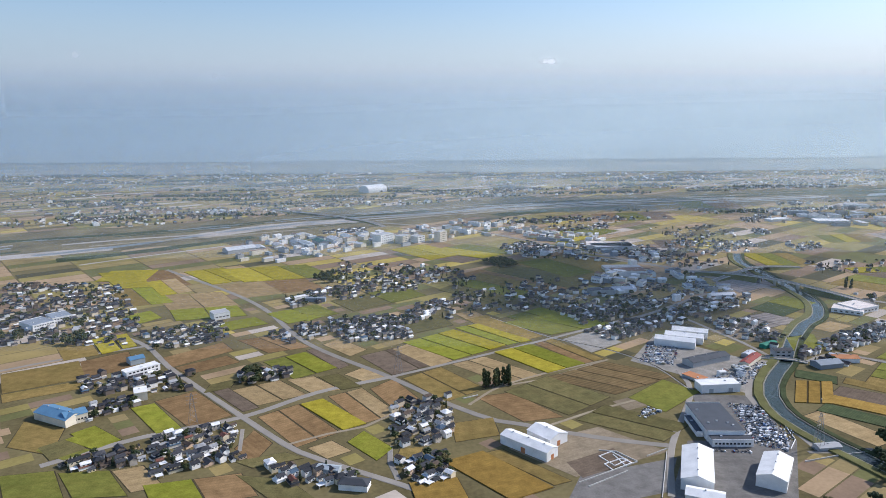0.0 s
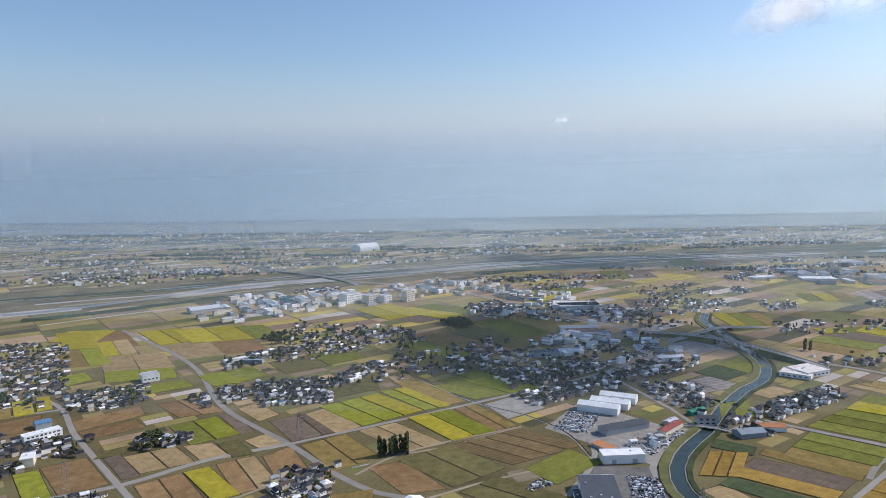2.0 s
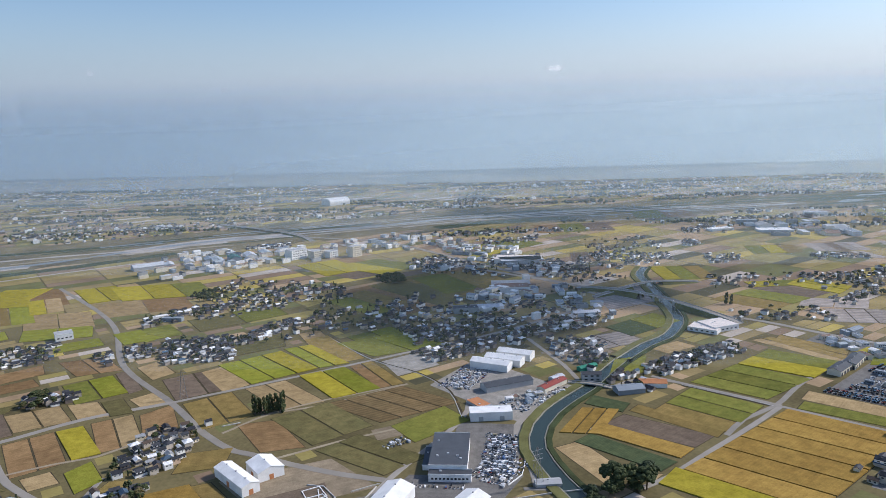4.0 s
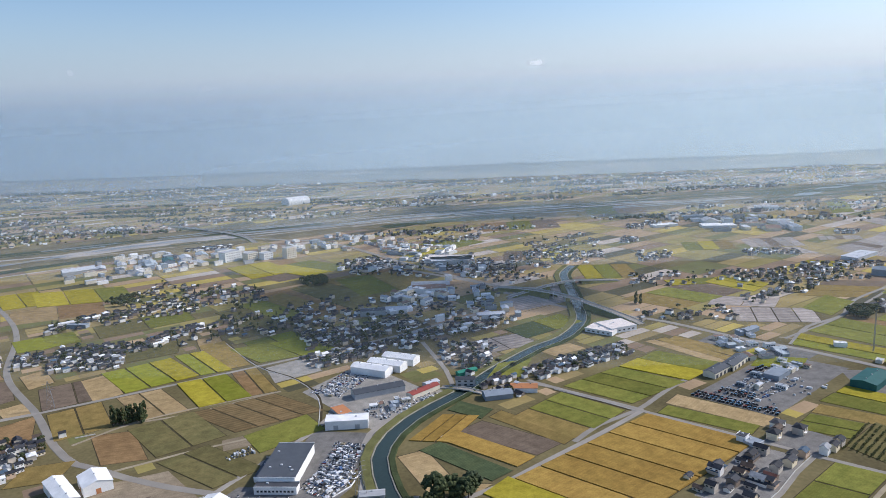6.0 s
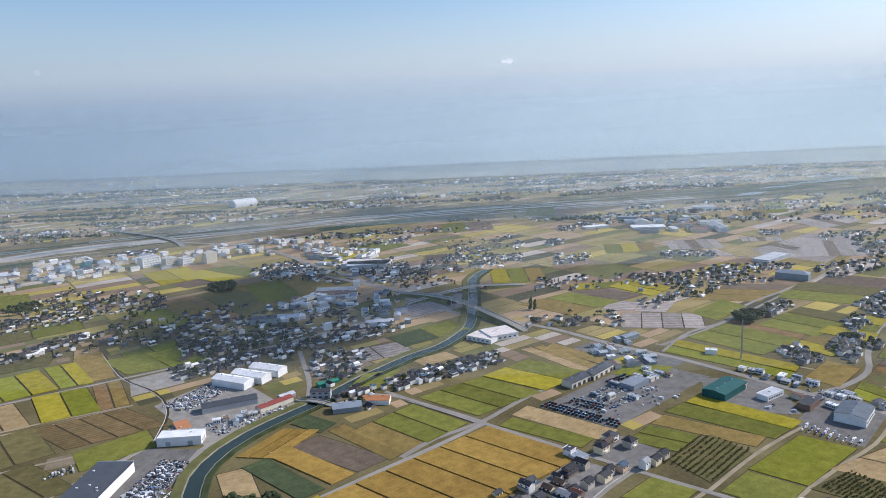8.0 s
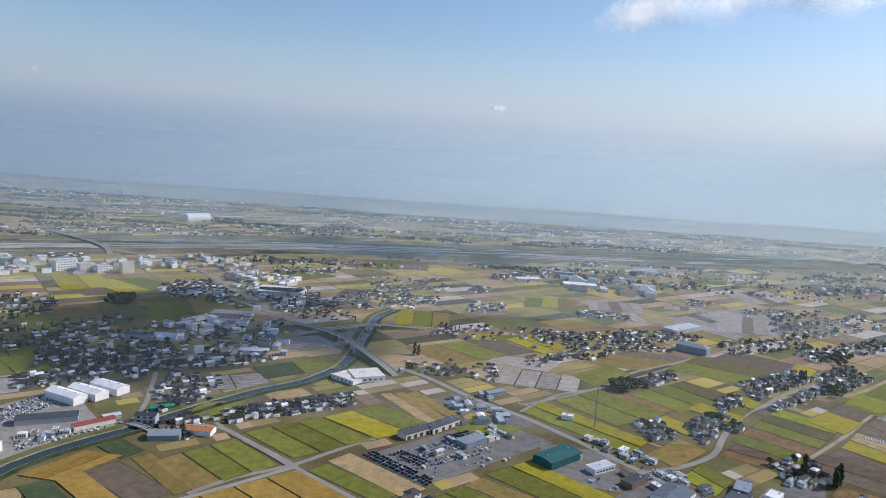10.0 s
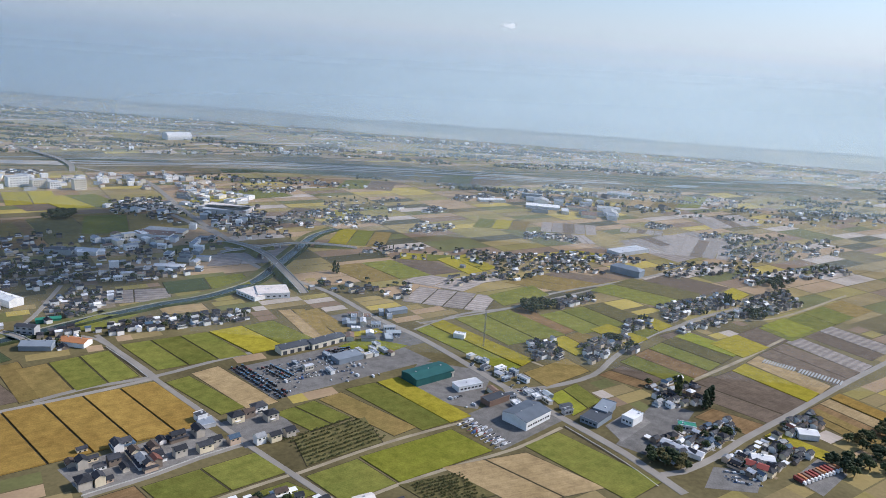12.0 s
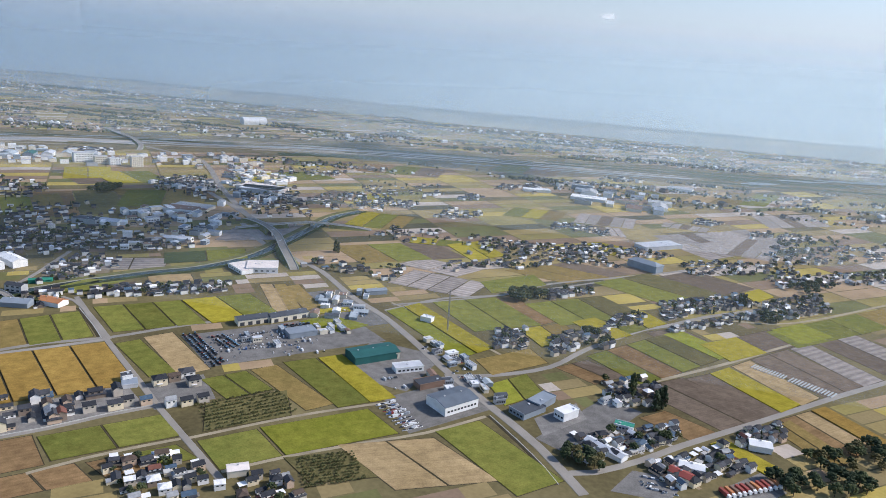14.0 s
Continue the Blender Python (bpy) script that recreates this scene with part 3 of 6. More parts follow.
strip('scrub_band', 'dark_scrub', 'dark riverside scrub along the bank', 'scrub band', 16, 0.276, (1290, 2410), (1547, 2486), (1794, 2529), (2077, 2608))
strip('scrub_band', 'dark_scrub', 'dark riverside scrub along the bank', 'scrub band', 12, 0.28, (329, 2097), (485, 2136), (644, 2166), (816, 2218))
strip('gravel_bar', 'river_gravel', 'pale gravel bar beside the river', 'gravel bar', 16, 0.284, (101, 2039), (215, 2087), (331, 2120), (451, 2153))
strip('scrub_band', 'dark_scrub', 'dark riverside scrub along the bank', 'scrub band', 12, 0.288, (268, 1994), (393, 2029), (521, 2059), (656, 2099))
strip('gravel_bar', 'river_gravel', 'pale gravel bar beside the river', 'gravel bar', 22, 0.292, (-217, 1831), (-30, 1927), (177, 2018), (395, 2076))
strip('scrub_band', 'dark_scrub', 'dark riverside scrub along the bank', 'scrub band', 30, 0.296, (838, 2303), (1099, 2370), (1363, 2419), (1658, 2498))
strip('scrub_band', 'dark_scrub', 'dark riverside scrub along the bank', 'scrub band', 30, 0.3, (898, 2310), (1068, 2354), (1247, 2405), (1417, 2427))
strip('scrub_band', 'dark_scrub', 'dark riverside scrub along the bank', 'scrub band', 22, 0.304, (-1035, 1469), (-933, 1558), (-800, 1618), (-656, 1682))
strip('dry_grass_bank', 'track_dirt', 'dry tan grass strip in the river bed', 'dry grass bank', 16, 0.308, (961, 2319), (1085, 2353), (1207, 2375), (1329, 2393))
strip('gravel_bar', 'river_gravel', 'pale gravel bar beside the river', 'gravel bar', 30, 0.312, (-1057, 1334), (-1015, 1384), (-973, 1443), (-922, 1498))
strip('river_arm', 'river_water', 'blue-grey shallow river arm', 'river arm', 30, 0.316, (809, 2139), (959, 2181), (1109, 2212), (1264, 2246))
strip('river_arm', 'river_water', 'blue-grey shallow river arm', 'river arm', 22, 0.32, (595, 2067), (773, 2109), (957, 2146), (1149, 2191))
strip('river_arm', 'river_water', 'blue-grey shallow river arm', 'river arm', 16, 0.324, (1328, 2333), (1489, 2366), (1662, 2410), (1850, 2466))
strip('dry_grass_bank', 'track_dirt', 'dry tan grass strip in the river bed', 'dry grass bank', 22, 0.328, (4, 1947), (127, 2007), (252, 2030), (385, 2077))
strip('scrub_band', 'dark_scrub', 'dark riverside scrub along the bank', 'scrub band', 16, 0.332, (-599, 1747), (-508, 1779), (-419, 1833), (-324, 1889))
strip('gravel_bar', 'river_gravel', 'pale gravel bar beside the river', 'gravel bar', 30, 0.336, (-818, 1501), (-677, 1572), (-519, 1635), (-352, 1722))
strip('scrub_band', 'dark_scrub', 'dark riverside scrub along the bank', 'scrub band', 16, 0.34, (286, 2049), (491, 2109), (700, 2146), (926, 2209))
strip('scrub_band', 'dark_scrub', 'dark riverside scrub along the bank', 'scrub band', 30, 0.344, (1027, 2304), (1261, 2354), (1500, 2398), (1756, 2454))
strip('scrub_band', 'dark_scrub', 'dark riverside scrub along the bank', 'scrub band', 22, 0.348, (1268, 2319), (1428, 2361), (1578, 2381), (1757, 2437))
strip('river_arm', 'river_water', 'blue-grey shallow river arm', 'river arm', 22, 0.352, (-431, 1831), (-324, 1895), (-209, 1952), (-86, 2028))
strip('scrub_band', 'dark_scrub', 'dark riverside scrub along the bank', 'scrub band', 12, 0.356, (1051, 2262), (1295, 2317), (1547, 2369), (1834, 2456))
strip('river_arm', 'river_water', 'blue-grey shallow river arm', 'river arm', 12, 0.36, (-642, 1683), (-480, 1769), (-302, 1874), (-102, 1980))
strip('dry_grass_bank', 'track_dirt', 'dry tan grass strip in the river bed', 'dry grass bank', 22, 0.364, (-137, 1994), (-48, 2039), (46, 2097), (144, 2154))
strip('scrub_band', 'dark_scrub', 'dark riverside scrub along the bank', 'scrub band', 22, 0.368, (103, 2109), (287, 2164), (481, 2219), (678, 2256))
strip('gravel_bar', 'river_gravel', 'pale gravel bar beside the river', 'gravel bar', 30, 0.372, (344, 2083), (549, 2140), (757, 2174), (982, 2234))
strip('scrub_band', 'dark_scrub', 'dark riverside scrub along the bank', 'scrub band', 12, 0.376, (-885, 1570), (-746, 1623), (-601, 1694), (-448, 1784))
strip('scrub_band', 'dark_scrub', 'dark riverside scrub along the bank', 'scrub band', 12, 0.38, (-357, 1702), (-301, 1718), (-246, 1759), (-188, 1790))
strip('scrub_band', 'dark_scrub', 'dark riverside scrub along the bank', 'scrub', 60, 0.22, (159, 1888), (277, 1959), (447, 2008), (534, 2028))
strip('scrub_band', 'dark_scrub', 'dark riverside scrub along the bank', 'scrub', 40, 0.22, (-740, 1331), (-654, 1382), (-540, 1474), (-422, 1580))
strip('levee_road', 'river_gravel', 'pale gravel road on the river levee', 'track', 9, 0.25, (-674, 1287), (-590, 1362), (-454, 1470))
# bridges
overpass(11, 9, (432, 1186), (486, 1141), (534, 1086), (576, 1022), (620, 959))
overpass(9, 6, (449, 1118), (486, 1141), (534, 1179), (564, 1195), (642, 1211))
overpass(12, 4, (-490, 2043), (-365, 1942), (-269, 1871), (-184, 1786), (-135, 1710))
road(10, (272, 1344), (387, 1241), (467, 1167))
# low walls and footings
low_wall(1.0, 0.6, 'concrete', 'pale concrete wall round a building site', (100.2, 482.7), (152.8, 513.8), (140.1, 531.2), (126.7, 533.5))
low_wall(1.0, 0.6, 'concrete', 'pale concrete wall beside a drive', (106.2, 476.9), (140.7, 498.8))
low_wall(1.0, 0.6, 'concrete', 'pale concrete retaining wall along a lot', (181.6, 530.2), (155.7, 460.2))
low_wall(1.0, 0.6, 'concrete', 'pale concrete wall at a lot corner', (163.2, 522.9), (183.2, 535.1))
low_wall(0.7, 0.7, 'paint_white', 'new white concrete house footings', (124.5, 523.8), (136.4, 531.3), (145.5, 516.7), (133.3, 507.8), (124.5, 523.8))
low_wall(0.7, 0.7, 'paint_white', 'new white concrete house footings', (125.9, 510.7), (141.7, 519.6), (147.8, 512.1), (130.2, 500.8), (125.9, 510.7))
low_wall(0.7, 0.7, 'paint_white', 'new white concrete house footings', (136.6, 526.4), (141.9, 506.7))
low_wall(1.2, 0.6, 'concrete', 'pale concrete bridge parapet beside the canal', (285.4, 510.7), (315.1, 519.3), (349.0, 526.2))
low_wall(0.8, 1.2, 'concrete', 'pale concrete culvert edge between paddies', (364.1, 631.8), (377.4, 645.9))
low_wall(1.0, 0.5, 'paint_white', 'white guard rail along the canal road', (284.7, 532.3), (296.4, 548.4), (301.1, 574.8))
low_wall(0.9, 0.5, 'concrete', 'concrete kerb wall behind new houses', (589.6, 501.6), (619.7, 531.0), (644.5, 560.5), (669.0, 585.3))
low_wall(0.8, 1.0, 'concrete', 'pale concrete culvert edge between paddies', (19.1, 643.7), (33.4, 651.7))
overpass(7, 2.0, (359, 751), (377, 743), (403, 732))
# paddies by the western roads
fields('gl', -311, 554, 48, 39, 52.1, -6)
fields('m', -354, 569, 49, 45, -18.6, -30)
fields('l', -303, 569, 23, 48, 50.4, -1)
fields('d', -321, 548, 30, 34, 46.1, 1)
fields('l', -266, 607, 23, 73, 31.6, -10)
fields('b', -239, 628, 42, 82, 38.9, -4)
fields('g', -312, 485, 41, 49, 11.1, -21)
fields('g', -268, 489, 40, 42, 5.1, -27)
fields('t', -237, 497, 24, 42, 22.3, -14)
fields('lb', -183, 478, 73, 39, 13.8, -13)
fields('d', -126, 480, 43, 29, -9.9, -37)
fields('b', -161, 549, 35, 30, -49.3, -22)
fields('d', -142, 524, 42, 18, 22.7, -12)
fields('bb', -132, 590, 44, 79, 40.9, 4)
fields('y', -104, 612, 25, 76, 34.1, -8)
fields('bt', -78, 632, 39, 76, 34.4, 2)
fields('b', -49, 658, 36, 57, 51.6, 24)
fields('t', -96, 541, 24, 28, 36.7, -4)
fields('l', -63, 548, 26, 42, 60.4, 15)
fields('m', -29, 533, 21, 19, 11.9, 6)
fields('tt', -175, 665, 51, 53, 31.4, -10)
fields('t', -134, 684, 30, 48, 18.7, -19)
fields('d', -108, 692, 23, 47, 25.2, -11)
fields('t', -83, 709, 27, 39, 48.5, 1)
fields('s', -204, 648, 17, 67, 36.8, -5)
fields('gl', -159, 743, 54, 71, 38.6, -2)
fields('s', -132, 766, 17, 77, 51.0, 19)
fields('bb', -205, 818, 52, 65, 23.3, -26)
fields('t', -117, 802, 30, 57, 54.4, 12)
fields('b', -284, 782, 77, 39, 45.6, 7)
fields('b', -262, 746, 61, 32, 39.4, -3)
fields('d', -229, 682, 29, 21, 32.5, 12)
fields('y', -409, 819, 23, 67, 42.3, 8)
fields('y', -392, 833, 18, 61, 38.4, 4)
fields('m', -434, 800, 39, 66, 31.1, -4)
fields('b', -376, 751, 54, 62, 40.3, 11)
fields('m', -429, 716, 78, 65, 32.6, 0)
fields('m', -406, 673, 72, 26, 30.5, -1)
fields('y', -544, 1196, 84, 85, 5.0, -2)
fields('yb', -506, 1170, 117, 132, 11.0, -62)
fields('yt', -442, 1113, 50, 110, 37.6, 7)
fields('ml', -466, 1057, 66, 130, 22.0, -31)
fields('tt', -366, 1021, 99, 101, 12.5, -36)
fields('l', -411, 938, 38, 48, 53.7, 12)
fields('ll', -329, 956, 95, 61, 13.9, -15)
fields('l', -275, 896, 77, 42, 33.3, -4)
fields('yyt', -372, 1199, 104, 126, 31.9, -18)
fields('yyg', -288, 1207, 155, 116, 14.4, -45)
fields('tb', -272, 1105, 135, 102, 26.6, -10)
fields('lg', -194, 947, 78, 65, 36.9, -3)
fields('lg', -190, 945, 55, 57, 55.5, -9)
fields('dg', -94, 1029, 135, 74, 40.7, 6)
fields('d', -25, 894, 76, 59, 33.8, 16)
fields('lly', 14, 810, 82, 89, 37.9, -9)
fields('ly', 63, 847, 37, 93, 26.7, -23)
fields('m', 79, 875, 36, 117, 32.8, -3)
fields('t', 47, 919, 32, 67, 30.2, 3)
fields('gl', 152, 890, 101, 75, 26.4, -28)
fields('c', 183, 817, 58, 54, 39.0, 12)
fields('yl', 109, 758, 56, 87, 31.3, -9)
fields('bm', 146, 782, 31, 89, 28.1, -6)
fields('ss', -47, 759, 69, 75, 35.8, 2)
fields('t', -24, 773, 33, 81, 47.0, 13)
fields('mm', -0, 684, 53, 78, 38.6, 4)
fields('tt', 57, 722, 47, 83, 31.3, -17)
fields('rrrr', 175, 697, 90, 75, 32.5, -29)
fields('dd', 112, 652, 65, 80, 40.3, -4)
fields('g', 217, 648, 69, 44, 43.7, 5)
fields('b', 70, 624, 40, 68, 14.5, -25)
fields('m', 27, 576, 42, 37, 17.5, 8)
fields('dd', 169, 587, 48, 79, 44.3, -16)
fields('e', 179, 629, 27, 23, 27.3, 2)
# golden field and warehouse yards
fields('o', 39, 497, 39, 76, 27.8, -16)
fields('m', 64, 509, 17, 69, 23.7, -23)
fields('o', -5, 470, 39, 40, 11.0, -2)
fields('e', 118, 535, 92, 63, 25.1, -22)
fields('s', 122, 514, 51, 27, 28.9, 5)
fields('a', 133, 481, 88, 42, 18.1, 39)
fields('a', 267, 593, 108, 61, 82.6, -2)
fields('a', 228, 501, 92, 97, -1.3, 45)
fields('c', 281, 741, 101, 126, 58.8, 36)
# paddies east of the canal
fields('oooooo', 530, 584, 178, 99, -138.5, -17)
fields('y', 446, 518, 94, 34, -38.7, 0)
fields('k', 390, 691, 41, 26, -33.6, -2)
fields('ooo', 367, 651, 37, 60, -7.8, 21)
fields('k', 385, 588, 25, 83, 43.1, -8)
fields('o', 404, 609, 25, 84, 45.7, -9)
fields('s', 424, 630, 35, 84, 42.8, -19)
fields('m', 446, 651, 21, 89, 50.8, 6)
fields('t', 355, 572, 28, 70, 28.5, 2)
fields('t', 396, 543, 15, 13, 2.4, 11)
fields('tm', 654, 848, 33, 113, 24.2, -23)
fields('l', 735, 803, 53, 37, -12.8, 14)
fields('y', 719, 838, 42, 15, 35.6, 1)
fields('a', 705, 747, 174, 80, 42.8, -9)
fields('a', 818, 728, 76, 85, -9.9, -1)
fields('g', 434, 799, 44, 51, 17.6, 34)
fields('t', 502, 864, 51, 29, 32.1, -4)
fields('kg', 490, 965, 108, 51, 39.8, 6)
fields('ww', 428, 893, 84, 52, 25.8, -2)
fields('e', 384, 850, 72, 54, 38.4, 1)
fields('gl', 140, 917, 73, 77, 40.8, -0)
fields('ww', 493, 1101, 95, 73, 30.3, 28)
fields('ww', 501, 1152, 87, 66, 10.8, 6)
fields('dgm', 79, 1087, 141, 129, 58.5, 30)
fields('bdm', 165, 1173, 209, 201, 44.1, 4)
fields('syg', 48, 1373, 171, 135, 43.2, -27)
fields('gm', 237, 1252, 142, 144, 33.0, 11)
fields('yg', 308, 1579, 228, 106, 46.1, 2)
fields('yyb', -9, 1401, 135, 137, 39.8, 3)
# paddies beyond the new houses
fields('ggg', 552, 749, 88, 78, 38.5, -17)
fields('yg', 616, 803, 76, 79, 42.8, -15)
fields('tm', 663, 858, 47, 84, 52.6, 15)
fields('mgg', 484, 677, 82, 75, 47.2, -2)
fields('g', 609, 659, 24, 86, 50.8, -6)
fields('t', 628, 678, 29, 99, 51.1, -1)
fields('gg', 710, 640, 41, 45, 47.1, -8)
fields('m', 753, 653, 26, 91, 47.3, -13)
fields('g', 777, 673, 32, 99, 39.9, -19)
fields('y', 798, 690, 25, 99, 41.0, -12)
fields('d', 739, 604, 68, 44, 41.8, 10)
fields('gg', 667, 535, 84, 38, 43.2, -7)
fields('b', 622, 493, 35, 45, 43.5, -6)
fields('bg', 707, 516, 59, 25, 43.0, -10)
fields('bb', 660, 474, 55, 27, 42.7, -9)
fields('g', 760, 551, 45, 44, 42.9, -6)
fields('l', 811, 596, 89, 45, 40.0, -8)
fields('d', 829, 550, 47, 36, 28.5, -16)
fields('tt', 884, 576, 75, 63, 27.2, -32)
fields('g', 938, 605, 43, 97, 44.1, -7)
fields('lg', 939, 719, 48, 39, 49.5, 14)
fields('m', 928, 778, 70, 37, 45.2, 6)
fields('ly', 840, 833, 51, 143, 54.3, 20)
fields('gg', 882, 901, 86, 98, 36.0, -9)
fields('b', 923, 934, 30, 95, 50.3, 13)
fields('ggd', 991, 962, 120, 76, 39.0, -2)
fields('ym', 961, 866, 62, 49, 43.6, 7)
fields('y', 1013, 906, 39, 60, 46.5, 2)
fields('gy', 1053, 945, 72, 43, 49.6, 10)
fields('bs', 1004, 783, 44, 46, 45.9, -9)
fields('gbgdl', 1076, 854, 158, 75, 49.3, 5)
fields('s', 1095, 916, 53, 42, 38.7, 0)
fields('ysl', 1199, 946, 187, 46, 43.2, 6)
fields('gggm', 1305, 1038, 247, 49, 42.2, 9)
fields('ss', 1101, 754, 63, 89, 41.1, -13)
fields('s', 1136, 784, 35, 84, 40.4, -9)
fields('y', 1155, 803, 34, 83, 47.9, 13)
fields('t', 1179, 829, 34, 85, 48.5, 20)
fields('ss', 1217, 866, 67, 91, 45.2, 14)
fields('w', 1255, 903, 37, 93, 43.8, 19)
fields('sw', 1302, 955, 77, 92, 41.7, 12)
fields('b', 1076, 702, 33, 46, 43.7, -11)
fields('y', 1123, 668, 20, 50, 41.9, -4)
fields('bto', 1208, 739, 66, 66, 41.7, 8)
fields('mm', 1181, 709, 31, 63, 48.2, 18)
fields('a', 1006, 677, 108, 36, 60.0)
fields('a', 981, 678, 52, 24, 50.9, 14)
fields('a', 880, 669, 87, 59, 48.3, 12)
fields('ww', 792, 1059, 92, 54, -14.8, 14)
fields('wwww', 807, 988, 108, 72, -8.0, 7)
fields('mgs', 719, 1107, 163, 95, 36.9, -15)
fields('yy', 823, 1171, 67, 87, 46.6, 14)
fields('g', 899, 1029, 94, 45, 45.6, 13)
fields('mms', 967, 1118, 127, 82, 46.3, -43)
fields('gd', 1089, 1095, 116, 114, 47.8, -22)
fields('s', 1157, 1155, 88, 96, 45.5, -17)
fields('wwwwww', 1234, 1441, 264, 127, 46.4, 18)
fields('y', 1019, 1286, 71, 74, 47.6, -26)
fields('y', 1222, 1125, 50, 32, 51.4, 16)
fields('a', 610, 555, 107, 44, 48.5, -4)
fields('a', 674, 613, 47, 48, 44.2, 2)
fields('wwsww', 1019, 1512, 112, 97, 2.0, 14)
fields('wwsww', 1015, 1421, 72, 71, 2.5, -9)
fields('wwsww', 1180, 1452, 162, 63, 38.8, 15)
fields('wwsww', 1256, 1422, 112, 158, -6.8, 42)
fields('wwsww', 1408, 1739, 173, 109, 34.0, 54)
fields('wwsww', 1171, 1540, 85, 47, -5.9, 9)
fields('ygm', 635, 1285, 96, 114, 2.1, 2)
fields('gym', 884, 1498, 106, 92, 3.1, 18)
fields('bgs', 517, 1848, 201, 139, 9.9, 19)
fields('mgb', 766, 2087, 260, 175, 7.0, 37)
fields('ygl', 779, 1192, 130, 41, 7.0, 1)
fields('sby', 517, 1456, 122, 97, 6.9, 19)
fields('tmg', 1333, 1976, 201, 184, 13.8, 129)
fields('c', 475, 1088, 52, 60, 43.9, 11)
fields('c', 511, 1135, 62, 55, 30.5, 19)
fields('bd', 198, 1189, 104, 109, 58.6, 29)
fields('bb', 247, 1305, 115, 111, 50.2, 47)
fields('a', 1048, 602, 39, 32, -0.4, 16)
fields('a', 728, 854, 47, 121, 40.5, -8)
fields('a', 1120, 619, 50, 25, 45.6, 6)


# ---- kinds of things ----
class Pile:
    """Gathers far repeats of a kind into one mesh."""

    def __init__(self, swap):
        self.swap, self.mats, self.v, self.f, self.m, self.n, self.cache = swap, [], [], [], [], 0, {}

    def add(self, src, m):
        for o in (src, *src.children):
            if o.name not in self.cache:
                me = o.data
                co = np.empty(len(me.vertices) * 3)
                me.vertices.foreach_get("co", co)
                mat = self.swap.get(me.materials[0].name, me.materials[0].name)
                if mat not in self.mats:
                    self.mats.append(mat)
                self.cache[o.name] = (np.c_[co.reshape(-1, 3), np.ones(len(co) // 3)], [tuple(p.vertices) for p in me.polygons], self.mats.index(mat))
            co, faces, k = self.cache[o.name]
            w = np.array(m if o is src else m @ o.matrix_basis)
            self.v.append((co @ w.T)[:, :3])
            self.f += [tuple(i + self.n for i in q) for q in faces]
            self.m += [k] * len(faces)
            self.n += len(co)

    def done(self, name, label, category):
        if not self.v:
            return None
        me = bpy.data.meshes.new(name)
        me.from_pydata(np.concatenate(self.v).tolist(), [], self.f)
        for q in self.mats:
            me.materials.append(MATS[q])
        me.polygons.foreach_set("material_index", self.m)
        return tagged(new(name, me), label, category, kind="stuff")


def close_by(x, y, reach):
    """Whether a spot lies on the near stretch of the plan, along which things are kept one by one."""
    return y < reach + 0.12 * x


material("far_wall", [(0, (0.84, 0.82, 0.78)), (0.22, (0.62, 0.53, 0.41)), (0.4, (0.34, 0.3, 0.26)), (0.6, (0.19, 0.155, 0.13)), (0.88, (0.84, 0.84, 0.83))], by="island", spread=0.1)
material("far_roof", [(0, (0.038, 0.04, 0.048)), (0.5, (0.06, 0.062, 0.07)), (0.68, (0.08, 0.08, 0.09)), (0.76, (0.1, 0.075, 0.06)), (0.8, (0.08, 0.13, 0.19)), (0.83, (0.35, 0.36, 0.37)), (0.9, (0.8, 0.8, 0.8))], by="island", rough=0.7, spread=0.2, spec=0.12)
material("far_leaves", [(0, (0.055, 0.07, 0.032)), (0.35, (0.075, 0.09, 0.04)), (0.6, (0.045, 0.06, 0.032)), (0.85, (0.12, 0.105, 0.045))], by="island", scale=0.6, fine=4, spread=0.5, bump=1.0, spec=0.1)
material("far_car", [(0, (0.8, 0.8, 0.8)), (0.42, (0.5, 0.51, 0.53)), (0.66, (0.05, 0.05, 0.055)), (0.78, (0.08, 0.14, 0.28)), (0.85, (0.28, 0.05, 0.04)), (0.88, (0.25, 0.27, 0.3)), (0.95, (0.35, 0.3, 0.2))], by="island", rough=0.3, spread=0.06, spec=0.5, bump=0)
HOUSE_PILE = Pile({"plaster": "far_wall", "house_tile": "far_roof", "concrete": "far_wall"})
TREE_PILE = Pile({"leaves": "far_leaves", "conifer": "far_leaves"})
CAR_PILE = Pile({"car_paint": "far_car"})
HOUSE_REACH, TREE_REACH, CAR_REACH = 625, 600, 538


def put_windows(parent, w, d, z, n, mat="glass_dark", size=(1.7, 1.2), both=True):
    """Windows along the long walls, each one a mesh of its own with shared data."""
    bm = bmesh.new()
    box(bm, -size[0] / 2, -0.08, 0, size[0] / 2, 0.08, size[1])
    first = None
    for side in ((-1, 1) if both else (-1,)):
        for i in range(n):
            m = Matrix.Translation(((i + 0.5) / n * w * 0.9 - w * 0.45, side * d / 2, z))
            if first is None:
                first = part("window", bm, mat, parent, m=m)
            else:
                o = new("window", first.data)
                o.parent, o.matrix_basis = parent, m


